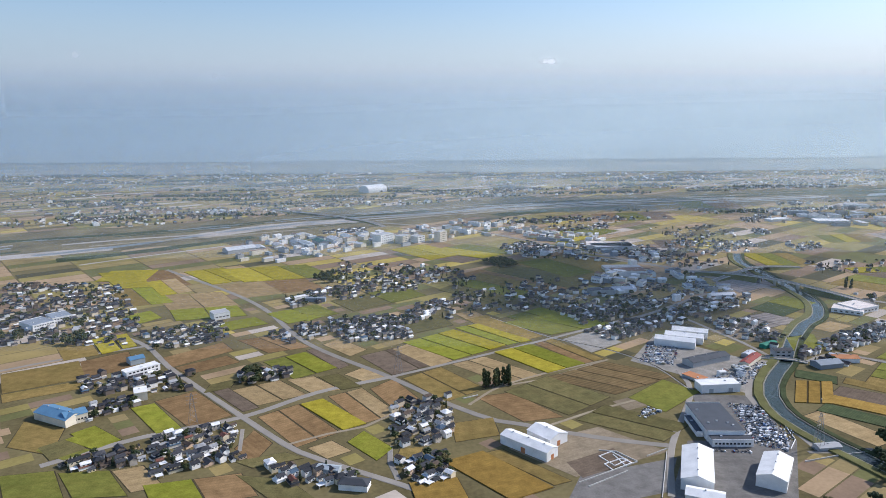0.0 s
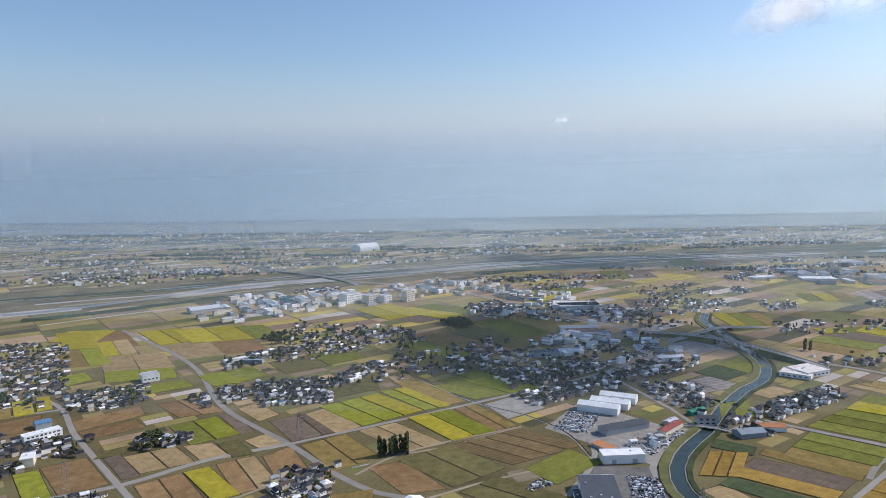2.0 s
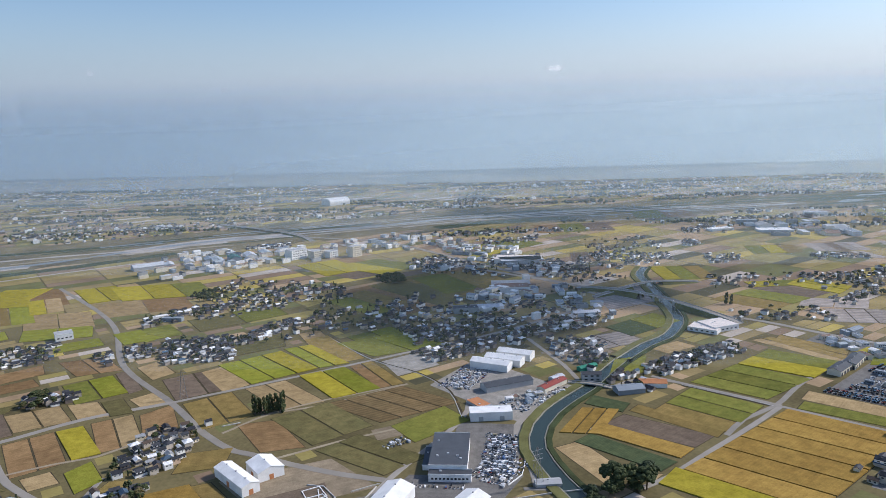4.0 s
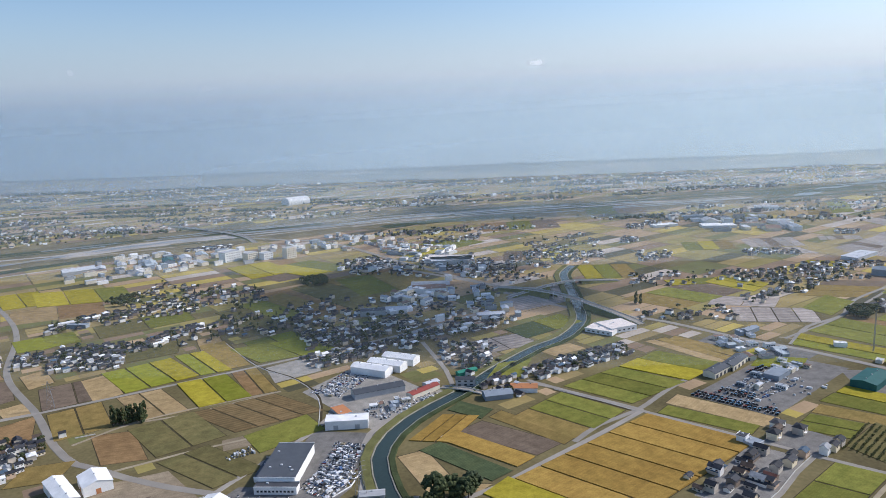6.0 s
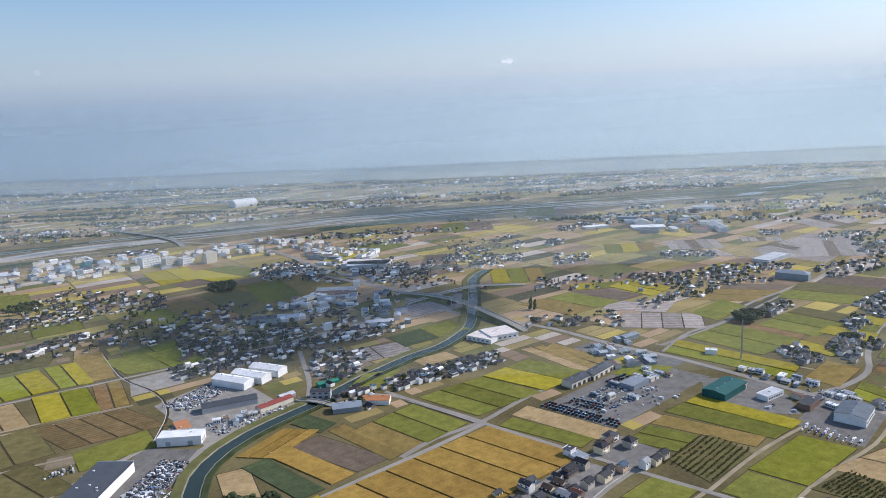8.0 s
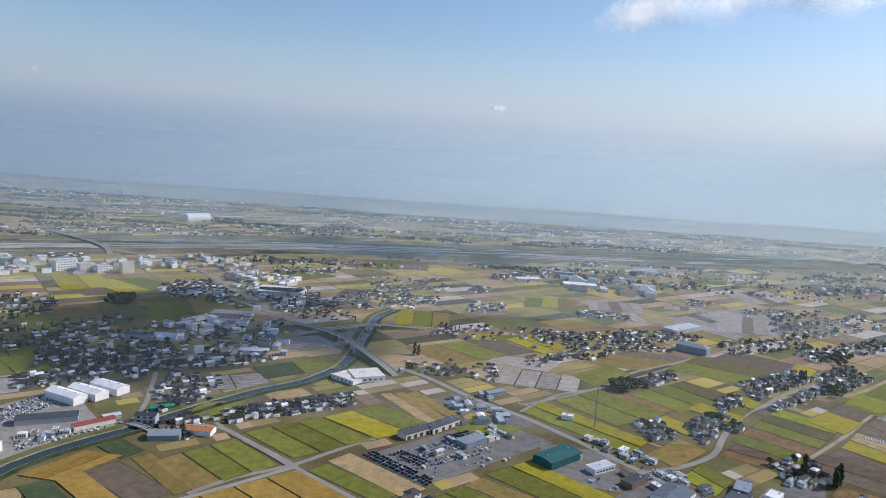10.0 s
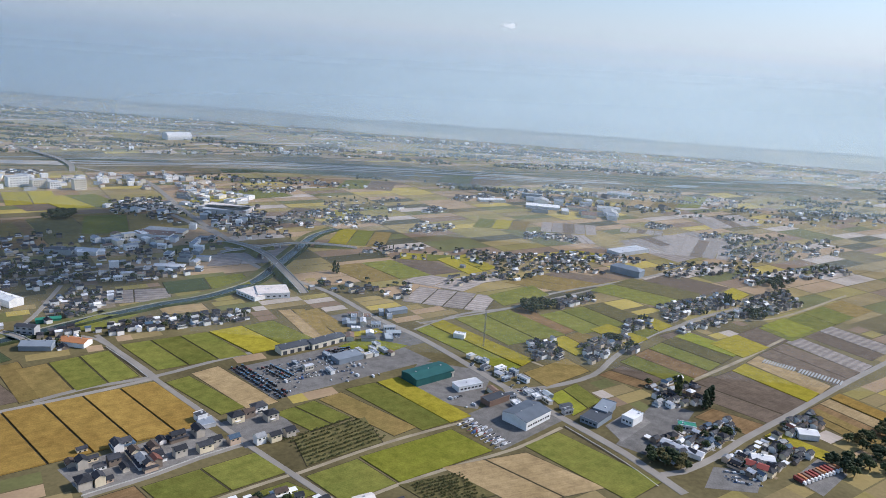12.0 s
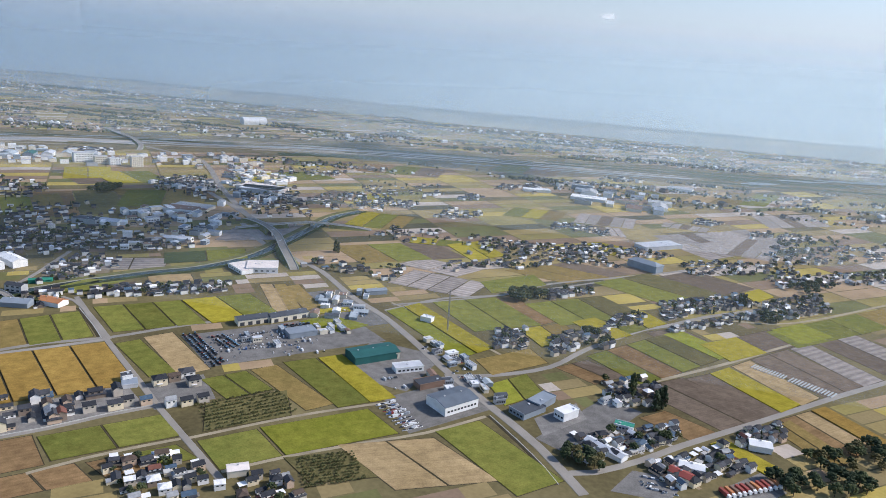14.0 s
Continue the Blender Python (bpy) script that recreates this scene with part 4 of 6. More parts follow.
def house_kind(shape, w, d, near):
    """A house at the origin, to be copied: walls, roofs, windows and a porch."""
    bm = bmesh.new()
    storeys = 2 if shape in ("skirt", "hip", "gable") else 1
    z = 3.1 * storeys
    if shape == "skirt":
        box(bm, -w / 2, -d / 2, 0, w / 2, d / 2, 3.0, False)
        box(bm, -w * 0.36, -d * 0.36, 3.0, w * 0.36, d * 0.36, 5.8, False)
    elif shape == "ell":
        box(bm, -w / 2, -d / 2, 0, w / 2, d / 2, 3.0, False)
        box(bm, -w / 2, d / 2 - 0.1, 0, -w / 2 + 5, d / 2 + 4, 2.8, False)
    else:
        box(bm, -w / 2, -d / 2, 0, w / 2, d / 2, z, False)
    if shape in ("gable", "low", "ell"):
        rise = d * 0.27
        for sx in (-w / 2, w / 2):
            bm.faces.new([bm.verts.new(c) for c in ((sx, -d / 2, z), (sx, d / 2, z), (sx, 0, z + rise))])
    if shape == "skirt":
        for sx in (-w * 0.36, w * 0.36):
            bm.faces.new([bm.verts.new(c) for c in ((sx, -d * 0.36, 5.8), (sx, d * 0.36, 5.8), (sx, 0, 5.8 + d * 0.2))])
    ob = part("house", bm, "plaster")
    bm = bmesh.new()
    if shape == "skirt":
        gable_roof(bm, w * 0.72, d * 0.72, 5.8, d * 0.2)
        part("upper_roof", bm, "house_tile", ob)
        bm = bmesh.new()
        hip_roof(bm, w, d, 3.0, 1.7, hip=0.75)
        part("lower_roof", bm, "house_tile", ob)
    elif shape == "hip":
        hip_roof(bm, w, d, z, d * 0.28)
        part("roof", bm, "house_tile", ob)
        bm = bmesh.new()
        box(bm, -w * 0.3, -d / 2 - 1.6, 2.5, w * 0.1, -d / 2, 2.8)
        part("porch_roof", bm, "house_tile", ob)
    elif shape == "flat":
        box(bm, -w / 2 - 0.1, -d / 2 - 0.1, z, w / 2 + 0.1, d / 2 + 0.1, z + 0.5)
        part("roof", bm, "concrete", ob)
    else:
        gable_roof(bm, w, d, z, d * 0.27, over=0.45)
        part("roof", bm, "house_tile", ob)
        if shape == "ell":
            bm = bmesh.new()
            box(bm, -w / 2 - 0.4, d / 2, 2.8, -w / 2 + 5.4, d / 2 + 4.4, 3.1)
            part("wing_roof", bm, "house_tile", ob)
    if near:
        put_windows(ob, w if shape != "skirt" else w * 0.7, d + 0.05 if shape != "skirt" else d * 0.72 + 0.05, 3.9 if storeys == 2 else 1.0, 2)
    LABEL = {"skirt": "traditional two-storey house with dark tiled double roof", "gable": "two-storey gabled house with tiled roof and plaster walls", "hip": "two-storey hip-roofed house with porch and light walls", "low": "low single-storey gabled outbuilding with tiled roof", "ell": "single-storey farmhouse with a side wing and tiled roof", "flat": "small flat-roofed pale block house"}
    ob["r"] = max(w, d) / 2 * HOUSE_SIZE
    return tagged(ob, LABEL[shape], "house", "village houses")


HOUSE_SIZE, CAR_SIZE = 0.76, 0.68          # true to the plan's measure
NEAR_KINDS, FAR_KINDS = [], []
for shape, w, d in (("skirt", 13, 9), ("gable", 10, 7.5), ("hip", 11, 9), ("low", 8, 5), ("ell", 12, 7), ("skirt", 15, 10), ("flat", 7, 6), ("gable", 8.5, 7)):
    NEAR_KINDS.append(house_kind(shape, w, d, True))
    FAR_KINDS.append(house_kind(shape, w, d, False))
USED = set()


def house(x, y, ang, kind=None, near=True, size=None):
    k = random.choices(range(8), (4, 4, 3, 4, 2, 2, 1, 4))[0] if kind is None else kind
    near = close_by(x, y, HOUSE_REACH)
    src = (NEAR_KINDS if near else FAR_KINDS)[k]
    m = pose(x, y, 0, 0, 0, ang + random.choice((0, 90, 180, 270)) * (kind is None))
    TAKEN.append((x, y, src["r"]))
    if not near:
        HOUSE_PILE.add(src, m @ Matrix.Scale(HOUSE_SIZE * random.uniform(0.85, 1.1), 4))
        return None
    ob = src
    if (near, k) in USED:
        ob = copy_thing(src, m)
    USED.add((near, k))
    size = size or HOUSE_SIZE
    ob.matrix_basis = m @ Matrix.Diagonal((size * random.uniform(0.9, 1.12), size * random.uniform(0.9, 1.08), size * random.uniform(0.9, 1.05), 1))
    return ob


def clump(bm, c, r, rnd, squash=0.8):
    """One ragged clump of foliage."""
    g = bmesh.ops.create_icosphere(bm, subdivisions=1, radius=1.0)["verts"]
    for v in g:
        k = r * rnd.uniform(0.6, 1.25)
        v.co = Vector((v.co.x * k, v.co.y * k, v.co.z * k * squash)) + Vector(c)


def tree_kind(style, seed):
    rnd = random.Random(seed)
    bm = bmesh.new()
    bmesh.ops.create_cone(bm, cap_ends=True, segments=6, radius1=0.035, radius2=0.012, depth=0.6, matrix=Matrix.Translation((0, 0, 0.3)))
    for i in range(4):
        a = rnd.uniform(0, 6.28)
        bmesh.ops.create_cone(bm, cap_ends=False, segments=4, radius1=0.015, radius2=0.004, depth=0.35, matrix=Matrix.Translation((0.1 * math.cos(a), 0.1 * math.sin(a), 0.45)) @ Matrix.Rotation(a, 4, "Z") @ Matrix.Rotation(0.8, 4, "Y"))
    ob = part("tree", bm, "bark")
    bm = bmesh.new()
    if style == "tall":
        for i in range(46):
            z = rnd.uniform(0.1, 1.0)
            r = 0.17 * (1.05 - z) ** 0.6 + 0.02
            a = rnd.uniform(0, 6.28)
            clump(bm, (r * math.cos(a) * rnd.uniform(0.2, 1), r * math.sin(a) * rnd.uniform(0.2, 1), z), rnd.uniform(0.05, 0.085), rnd, 1.4)
    else:
        for i in range(44):
            a, e, q = rnd.uniform(0, 6.28), rnd.uniform(-0.5, 1.5), rnd.uniform(0.35, 1) ** 0.6
            wide = 0.42 if style == "round" else 0.5
            clump(bm, (wide * q * math.cos(a) * math.cos(e), wide * q * math.sin(a) * math.cos(e), 0.58 + 0.36 * q * math.sin(e)), rnd.uniform(0.08, 0.17), rnd)
    part("crown", bm, "conifer" if style == "tall" else "leaves", ob)
    return tagged(ob, "tall dark slender conifer among the fields" if style == "tall" else "broad dark green garden tree beside houses", "tree")


TREES = {"tall": [tree_kind("tall", s) for s in (1, 2)], "round": [tree_kind("round", s) for s in (3, 4, 5)], "wide": [tree_kind("wide", s) for s in (6, 7)]}
TUSED = set()


def tree(style, x, y, h):
    src = random.choice(TREES[style])
    s = h * random.uniform(0.85, 1.15)
    m = Matrix.Translation((x, y, -0.05)) @ Matrix.Rotation(random.uniform(0, 6.28), 4, "Z")
    if not close_by(x, y, TREE_REACH):
        TREE_PILE.add(src, m @ Matrix.Scale(s, 4))
        return None
    if src.name not in TUSED:
        TUSED.add(src.name)
        ob = src
        ob.matrix_basis = m
    else:
        ob = copy_thing(src, m)
    ob.scale = (s, s, s)
    return ob


def trees(style, n, h, x, y, w, d, ang):
    """n trees scattered over a patch."""
    a = radians(ang)
    for _ in range(n):
        u, v = random.uniform(-w / 2, w / 2), random.uniform(-d / 2, d / 2)
        tree(style, x + u * math.cos(a) - v * math.sin(a), y + u * math.sin(a) + v * math.cos(a), h)


def car_kind(l, w, h, van):
    bm = bmesh.new()
    box(bm, -l / 2, -w / 2, 0.0, l / 2, w / 2, h * 0.58)
    bmesh.ops.bevel(bm, geom=bm.edges[:], offset=0.12, segments=1, affect="EDGES")
    ob = part("car", bm, "car_paint")
    bm = bmesh.new()
    x0, x1 = (-l * 0.48, l * 0.36) if van else (-l * 0.34, l * 0.24)
    t = [(x0, h * 0.58), (x1 + 0.35, h * 0.58), (x1, h), (x0 + (0.1 if van else 0.35), h)]
    prism(bm, t, -w / 2 + 0.1, w / 2 - 0.1)
    part("cabin", bm, "car_paint" if van else "glass_dark", ob)
    return tagged(ob, "small parked van with boxy body" if van else "parked passenger car with dark windows", "car", "parked vehicles")


def truck_kind(l, h):
    bm = bmesh.new()
    box(bm, -l / 2, -1.2, 0.0, l / 2 - 2.2, 1.2, h)
    ob = part("truck", bm, "car_paint")
    bm = bmesh.new()
    prism(bm, [(l / 2 - 2.1, 0.0), (l / 2, 0.0), (l / 2 - 0.2, 2.3), (l / 2 - 2.1, 2.3)], -1.1, 1.1)
    part("cab", bm, "car_paint", ob)
    return tagged(ob, "parked box truck with a plain body", "truck", "parked vehicles")


def lorry_kind(tone):
    """A long lorry at the origin, to be copied: chassis, cargo body and a white cab."""
    bm = bmesh.new()
    box(bm, -5.2, -0.9, 0.45, 5.0, 0.9, 0.9)
    ob = tagged(part("lorry", bm, "paint_dark"), "long haul lorry with a painted cargo body in a depot", "lorry", "depot lorries")
    bm = bmesh.new()
    box(bm, -5.3, -1.2, 0.9, 2.7, 1.2, 3.5)
    part("cargo_body", bm, "paint_" + tone, ob)
    bm = bmesh.new()
    prism(bm, [(3.0, 0.6), (5.2, 0.6), (5.0, 2.9), (3.0, 3.0)], -1.15, 1.15)
    part("cab", bm, "paint_white", ob)
    for px in (-4.0, -2.8, 4.0):
        for py in (-1.0, 1.0):
            bm = bmesh.new()
            bmesh.ops.create_cone(bm, cap_ends=True, segments=10, radius1=0.5, radius2=0.5, depth=0.35, matrix=Matrix.Translation((px, py, 0.5)) @ Matrix.Rotation(radians(90), 4, "X"))
            part("wheel", bm, "tyre", ob)
    return ob


def lorries(n, x0, y0, x1, y1, ang):
    """A rank of lorries side by side from one spot to another."""
    kinds = [lorry_kind(tone) for tone in ("red", "rust", "brown")]
    for i in range(n):
        u = (i + 0.5) / n
        m = pose(x0 + (x1 - x0) * u, y0 + (y1 - y0) * u, 0.1, 0, 0, ang + random.uniform(-3, 3))
        if i < 3:
            kinds[i].matrix_basis = m
        else:
            copy_thing(kinds[(i * 2 + i // 4) % 3], m)


CARS = [car_kind(4.4, 1.8, 1.5, False), car_kind(3.4, 1.5, 1.7, True), car_kind(4.8, 1.9, 2.0, True), car_kind(4.0, 1.7, 1.5, False), truck_kind(7.5, 3.0)]
CUSED = set()


def car(x, y, ang):
    src = random.choices(CARS, (5, 3, 2, 4, 1))[0]
    m = pose(x, y, 0.1, 0, 0, ang)
    if not close_by(x, y, CAR_REACH):
        CAR_PILE.add(src, m @ Matrix.Scale(CAR_SIZE, 4))
        return None
    ob = src if src.name not in CUSED else copy_thing(src, m)
    CUSED.add(src.name)
    ob.matrix_basis = m @ Matrix.Scale(CAR_SIZE, 4)
    return ob


def cars(rows, cols, x, y, w, d, ang, fill=0.85, face=90, loose=0.4):
    """Ranks of parked cars over a lot."""
    a = radians(ang)
    full = [random.choice((0.3, 0.9, 1.0, 1.15)) if loose < 1.3 else 1.0 for _ in range(rows)]
    for i in range(cols):
        for j in range(rows):
            if random.random() > fill * full[j]:
                continue
            u = (i + 0.5) / cols * w - w / 2 + random.uniform(-loose, loose)
            v = (j + 0.5) / rows * d - d / 2 + random.uniform(-loose, loose)
            car(x + u * math.cos(a) - v * math.sin(a), y + u * math.sin(a) + v * math.cos(a), ang + face + random.uniform(-6, 6) * loose * 2)


def building(style, x, y, w, d, ang, h, wall="white", roof="white", rise=None, windows=0, name="warehouse", label="", doors=0, door_paint="grey", axis="x", floors=1):
    """A larger building: walls, a gabled or flat roof with an edge, windows, doors and roof vents."""
    m = pose(x, y, 0, 0, 0, ang + (90 if axis == "y" else 0))
    if axis == "y":
        w, d = d, w
    ob = tagged(new(name), label or f"large {wall} walled {name.replace('_', ' ')} with a {roof} roof", name.replace("_", " "))
    ob.matrix_basis = m
    TAKEN.append((x, y, max(w, d) * 0.5))
    bm = bmesh.new()
    box(bm, -w / 2, -d / 2, 0, w / 2, d / 2, h, False)
    if style == "gable":
        rise = d * 0.16 if rise is None else rise
        for sx in (-w / 2, w / 2):
            bm.faces.new([bm.verts.new(c) for c in ((sx, -d / 2, h), (sx, d / 2, h), (sx, 0, h + rise))])
    part("wall", bm, "paint_" + wall, ob)
    bm = bmesh.new()
    if style == "gable":
        gable_roof(bm, w, d, h, rise, over=0.4, thick=0.25)
        part("roof", bm, "paint_" + roof, ob)
        n = int(w / 14)
        for i in range(n):
            bm = bmesh.new()
            box(bm, -0.6, -0.5, -0.3, 0.6, 0.5, 0.7)
            part("vent", bm, "paint_grey", ob, m=Matrix.Translation(((i + 0.5) / n * w - w / 2, 0, h + rise + 0.2)))
    elif style == "hip":
        hip_roof(bm, w, d, h, d * 0.22)
        part("roof", bm, "paint_" + roof, ob)
    else:
        box(bm, -w / 2 - 0.25, -d / 2 - 0.25, h, w / 2 + 0.25, d / 2 + 0.25, h + 0.35)
        part("roof", bm, "paint_" + roof, ob)
        for sy in (-1, 1):
            bm = bmesh.new()
            box(bm, -w / 2 - 0.27, -0.2, 0, w / 2 + 0.27, 0.2, 0.85)
            part("parapet", bm, "paint_" + wall, ob, m=Matrix.Translation((0, sy * (d / 2 + 0.06), h + 0.02)))
        for i in range(max(1, int(w * d / 350))):
            bm = bmesh.new()
            box(bm, -0.9, -0.7, 0, 0.9, 0.7, 0.8)
            part("roof_unit", bm, "paint_silver", ob, m=Matrix.Translation((random.uniform(-0.35, 0.35) * w, random.uniform(-0.3, 0.3) * d, h + 0.35)))
    for f in range(floors if windows else 0):
        put_windows(ob, w, d + 0.05, (f + 0.35) * h / floors, windows, size=(min(3.2, w / windows * 0.55), min(1.6, h / floors * 0.45)))
    for i in range(doors):
        bm = bmesh.new()
        box(bm, -2.2, -0.1, 0, 2.2, 0.1, min(4.5, h * 0.65))
        part("door", bm, "paint_" + door_paint, ob, m=Matrix.Translation(((i + 0.5) / doors * w - w / 2, -d / 2 - 0.05, 0)))
        bm = bmesh.new()
        box(bm, -0.1, -1.8, 0, 0.1, 1.8, min(4.5, h * 0.65))
        part("door", bm, "paint_" + door_paint, ob, m=Matrix.Translation((w / 2 + 0.05, (i - (doors - 1) / 2) * 5, 0)))
    return ob


YARDS = []
material("yard_paving", [(0, (0.3, 0.28, 0.25)), (0.3, (0.21, 0.19, 0.165)), (0.5, (0.12, 0.125, 0.05)), (0.68, (0.4, 0.38, 0.34)), (0.86, (0.26, 0.2, 0.13))], by="island", scale=0.2, fine=2, spread=0.2)


def carport_kind():
    """A carport at the origin, to be copied: a pale sheet roof on four posts."""
    ob = tagged(new("carport"), "small carport with a pale sheet roof on thin posts", "carport", "village carports")
    bm = bmesh.new()
    box(bm, -2.8, -2.6, 2.3, 2.8, 2.6, 2.5)
    part("roof", bm, "paint_white", ob)
    for px in (-2.5, 2.5):
        for py in (-2.3, 2.3):
            bm = bmesh.new()
            box(bm, px - 0.08, py - 0.08, 0, px + 0.08, py + 0.08, 2.32, False)
            part("post", bm, "paint_grey", ob)
    return ob


CARPORT = []


def carport(x, y, ang):
    if not CARPORT:
        CARPORT.append(carport_kind())
        CARPORT[0].matrix_basis = pose(x, y, 0, 0, 0, ang)
        return CARPORT[0]
    return copy_thing(CARPORT[0], pose(x, y, 0, 0, 0, ang))


def tractor_kind(tone):
    """A farm tractor at the origin, to be copied: bonnet, cab, mudguards and four wheels."""
    bm = bmesh.new()
    box(bm, -1.5, -0.45, 0.5, 1.6, 0.45, 1.0)
    ob = tagged(part("tractor", bm, "paint_dark"), "used farm tractor parked in a dealer's yard", "tractor", "yard machines")
    bm = bmesh.new()
    box(bm, 0.1, -0.5, 1.0, 1.7, 0.5, 1.55)
    bmesh.ops.bevel(bm, geom=bm.edges[:], offset=0.1, segments=1, affect="EDGES")
    part("bonnet", bm, "paint_" + tone, ob)
    bm = bmesh.new()
    prism(bm, [(-1.4, 1.0), (0.1, 1.0), (-0.1, 2.4), (-1.3, 2.4)], -0.65, 0.65)
    part("cab", bm, "glass_dark", ob)
    bm = bmesh.new()
    box(bm, -1.5, -0.75, 2.4, 0.0, 0.75, 2.52)
    part("cab_roof", bm, "paint_" + tone, ob)
    for px, r in ((-0.9, 0.75), (1.15, 0.5)):
        for py in (-0.75, 0.75):
            bm = bmesh.new()
            bmesh.ops.create_cone(bm, cap_ends=True, segments=10, radius1=r, radius2=r, depth=0.4, matrix=Matrix.Translation((px, py, r)) @ Matrix.Rotation(radians(90), 4, "X"))
            part("wheel", bm, "tyre", ob)
    return ob


TRACTORS = []
TRACTOR_TONES = ("blue", "slate", "blue", "red", "bluegrey")


def tractors(n, x0, y0, x1, y1, deep, ang):
    """A rank of machines from one spot to another, deep machines wide."""
    d = Vector((x1 - x0, y1 - y0)).normalized()
    for i in range(n):
        for j in range(deep):
            if random.random() < 0.12:
                continue
            p = Vector((x0, y0)).lerp(Vector((x1, y1)), (i + random.uniform(0.3, 0.7)) / n) + Vector((-d.y, d.x)) * (j * 5.2 + random.uniform(-0.5, 0.5))
            m = pose(p.x, p.y, 0.1, 0, 0, ang + random.uniform(-12, 12))
            if len(TRACTORS) < len(TRACTOR_TONES):
                TRACTORS.append(tractor_kind(TRACTOR_TONES[len(TRACTORS)]))
                TRACTORS[-1].matrix_basis = m
            else:
                copy_thing(random.choice(TRACTORS), m)


def village(n, x, y, w, d, ang, skew=0.0, near=True, gap=1.2, green=1.5, turn=None):
    """n houses packed at random over a sheared patch, with garden trees between them."""
    a = radians(ang)
    n = int(n * (1.7 if near else 1.2))
    done = tries = 0
    while done < n and tries < n * 18:
        tries += 1
        u, v = random.uniform(-0.5, 0.5) * w, random.uniform(-0.5, 0.5) * d
        u += v / d * skew
        px, py = x + u * math.cos(a) - v * math.sin(a), y + u * math.sin(a) + v * math.cos(a)
        k = random.choices(range(8), (4, 4, 3, 5, 2, 1, 1, 5))[0]
        if free(px, py, NEAR_KINDS[k]["r"] * 0.75 + gap):
            TAKEN.append((px, py, NEAR_KINDS[k]["r"] * 0.75))
            t = 43 + random.uniform(-7, 7) if turn is None else turn
            YARDS.append((px, py, t, NEAR_KINDS[k]["r"]))
            house(px, py, t + random.uniform(-6, 6) + random.choice((0, 0, 90, 180)), k, near)
            done += 1
            if close_by(px, py, 560) and random.random() < 0.3:
                b, q = radians(t + random.choice((0, 90, 180, 270))), NEAR_KINDS[k]["r"] * 0.85 + 4.0
                cx, cy = px + q * math.cos(b), py + q * math.sin(b)
                if free(cx, cy, 2.6):
                    TAKEN.append((cx, cy, 3.0))
                    carport(cx, cy, t)
    for _ in range(int(n * green * 0.6)):
        u, v = random.uniform(-0.5, 0.5) * w, random.uniform(-0.5, 0.5) * d
        u += v / d * skew
        px, py = x + u * math.cos(a) - v * math.sin(a), y + u * math.sin(a) + v * math.cos(a)
        if free(px, py, 0.5):
            tree(random.choice(("round", "round", "wide", "tall")), px, py, random.uniform(4, 8.5))


def vault_hall(x, y, w, d, h, ang):
    """A wide hall under a vaulted roof with shut end walls."""
    ob = tagged(new("arched_hall"), "very large white hall with a vaulted roof on the plain", "hall")
    ob.matrix_basis = pose(x, y, 0, 0, 0, ang)
    arc = [(-d / 2, 0), (-d / 2, h * 0.35)] + [(-d / 2 * math.cos(radians(k)), h * 0.35 + h * 0.65 * math.sin(radians(k))) for k in range(15, 180, 15)] + [(d / 2, h * 0.35), (d / 2, 0)]
    bm = bmesh.new()
    prism(bm, arc, -w / 2, w / 2)
    bmesh.ops.rotate(bm, verts=bm.verts[:], matrix=Matrix.Rotation(radians(90), 3, "Z"))
    part("vault", bm, "paint_white", ob)
    for k in range(5):
        bm = bmesh.new()
        box(bm, -1.2, -0.3, 0, 1.2, 0.3, h * 0.3)
        part("buttress", bm, "paint_silver", ob, m=Matrix.Translation(((k - 2) * w / 5, -d / 2 - 0.2, 0)))
    return ob


def works(n, x, y, w, d, ang, size=(9, 24), tall=(4, 9)):
    """A strip of mixed works, sheds and office blocks."""
    a = radians(ang)
    n = int(n * 1.5)
    done = tries = 0
    while done < n and tries < n * 20:
        tries += 1
        u, v = random.uniform(-0.5, 0.5) * w, random.uniform(-0.5, 0.5) * d
        px, py = x + u * math.cos(a) - v * math.sin(a), y + u * math.sin(a) + v * math.cos(a)
        bw_, bd_ = random.uniform(*size), random.uniform(*size) * 0.6
        if not free(px, py, max(bw_, bd_) * 0.42):
            continue
        done += 1
        wall, roof = random.choice((("white", "white"), ("white", "grey"), ("cream", "silver"), ("grey", "slate"), ("bluegrey", "sky"), ("white", "bluegrey"), ("cream", "brown")))
        building(random.choice(("flat", "gable", "flat")), px, py, bw_, bd_, ang + random.choice((0, 90)), random.uniform(*tall), wall=wall, roof=roof, windows=random.choice((0, 4, 5)) if y < 1250 else 0, name=random.choice(("warehouse", "workshop", "office")))


def mast(x, y, h):
    """A slender lattice radio mast: three legs, rungs and a hut at its foot."""
    ob = tagged(new("radio_mast"), "slender dark steel lattice radio mast", "mast")
    ob.matrix_basis = Matrix.Translation((x, y, 0))
    for k in range(3):
        a = k * 2.094
        bm = bmesh.new()
        bmesh.ops.create_cone(bm, cap_ends=True, segments=5, radius1=0.3, radius2=0.2, depth=h, matrix=Matrix.Translation((0.7 * math.cos(a), 0.7 * math.sin(a), h / 2)))
        part("leg", bm, "lattice_steel", ob)
    for i in range(int(h / 2.5)):
        bm = bmesh.new()
        bmesh.ops.create_cone(bm, cap_ends=True, segments=3, radius1=0.85, radius2=0.85, depth=0.18, matrix=Matrix.Translation((0, 0, 1 + i * 2.5)))
        part("brace", bm, "lattice_steel", ob)
    return ob


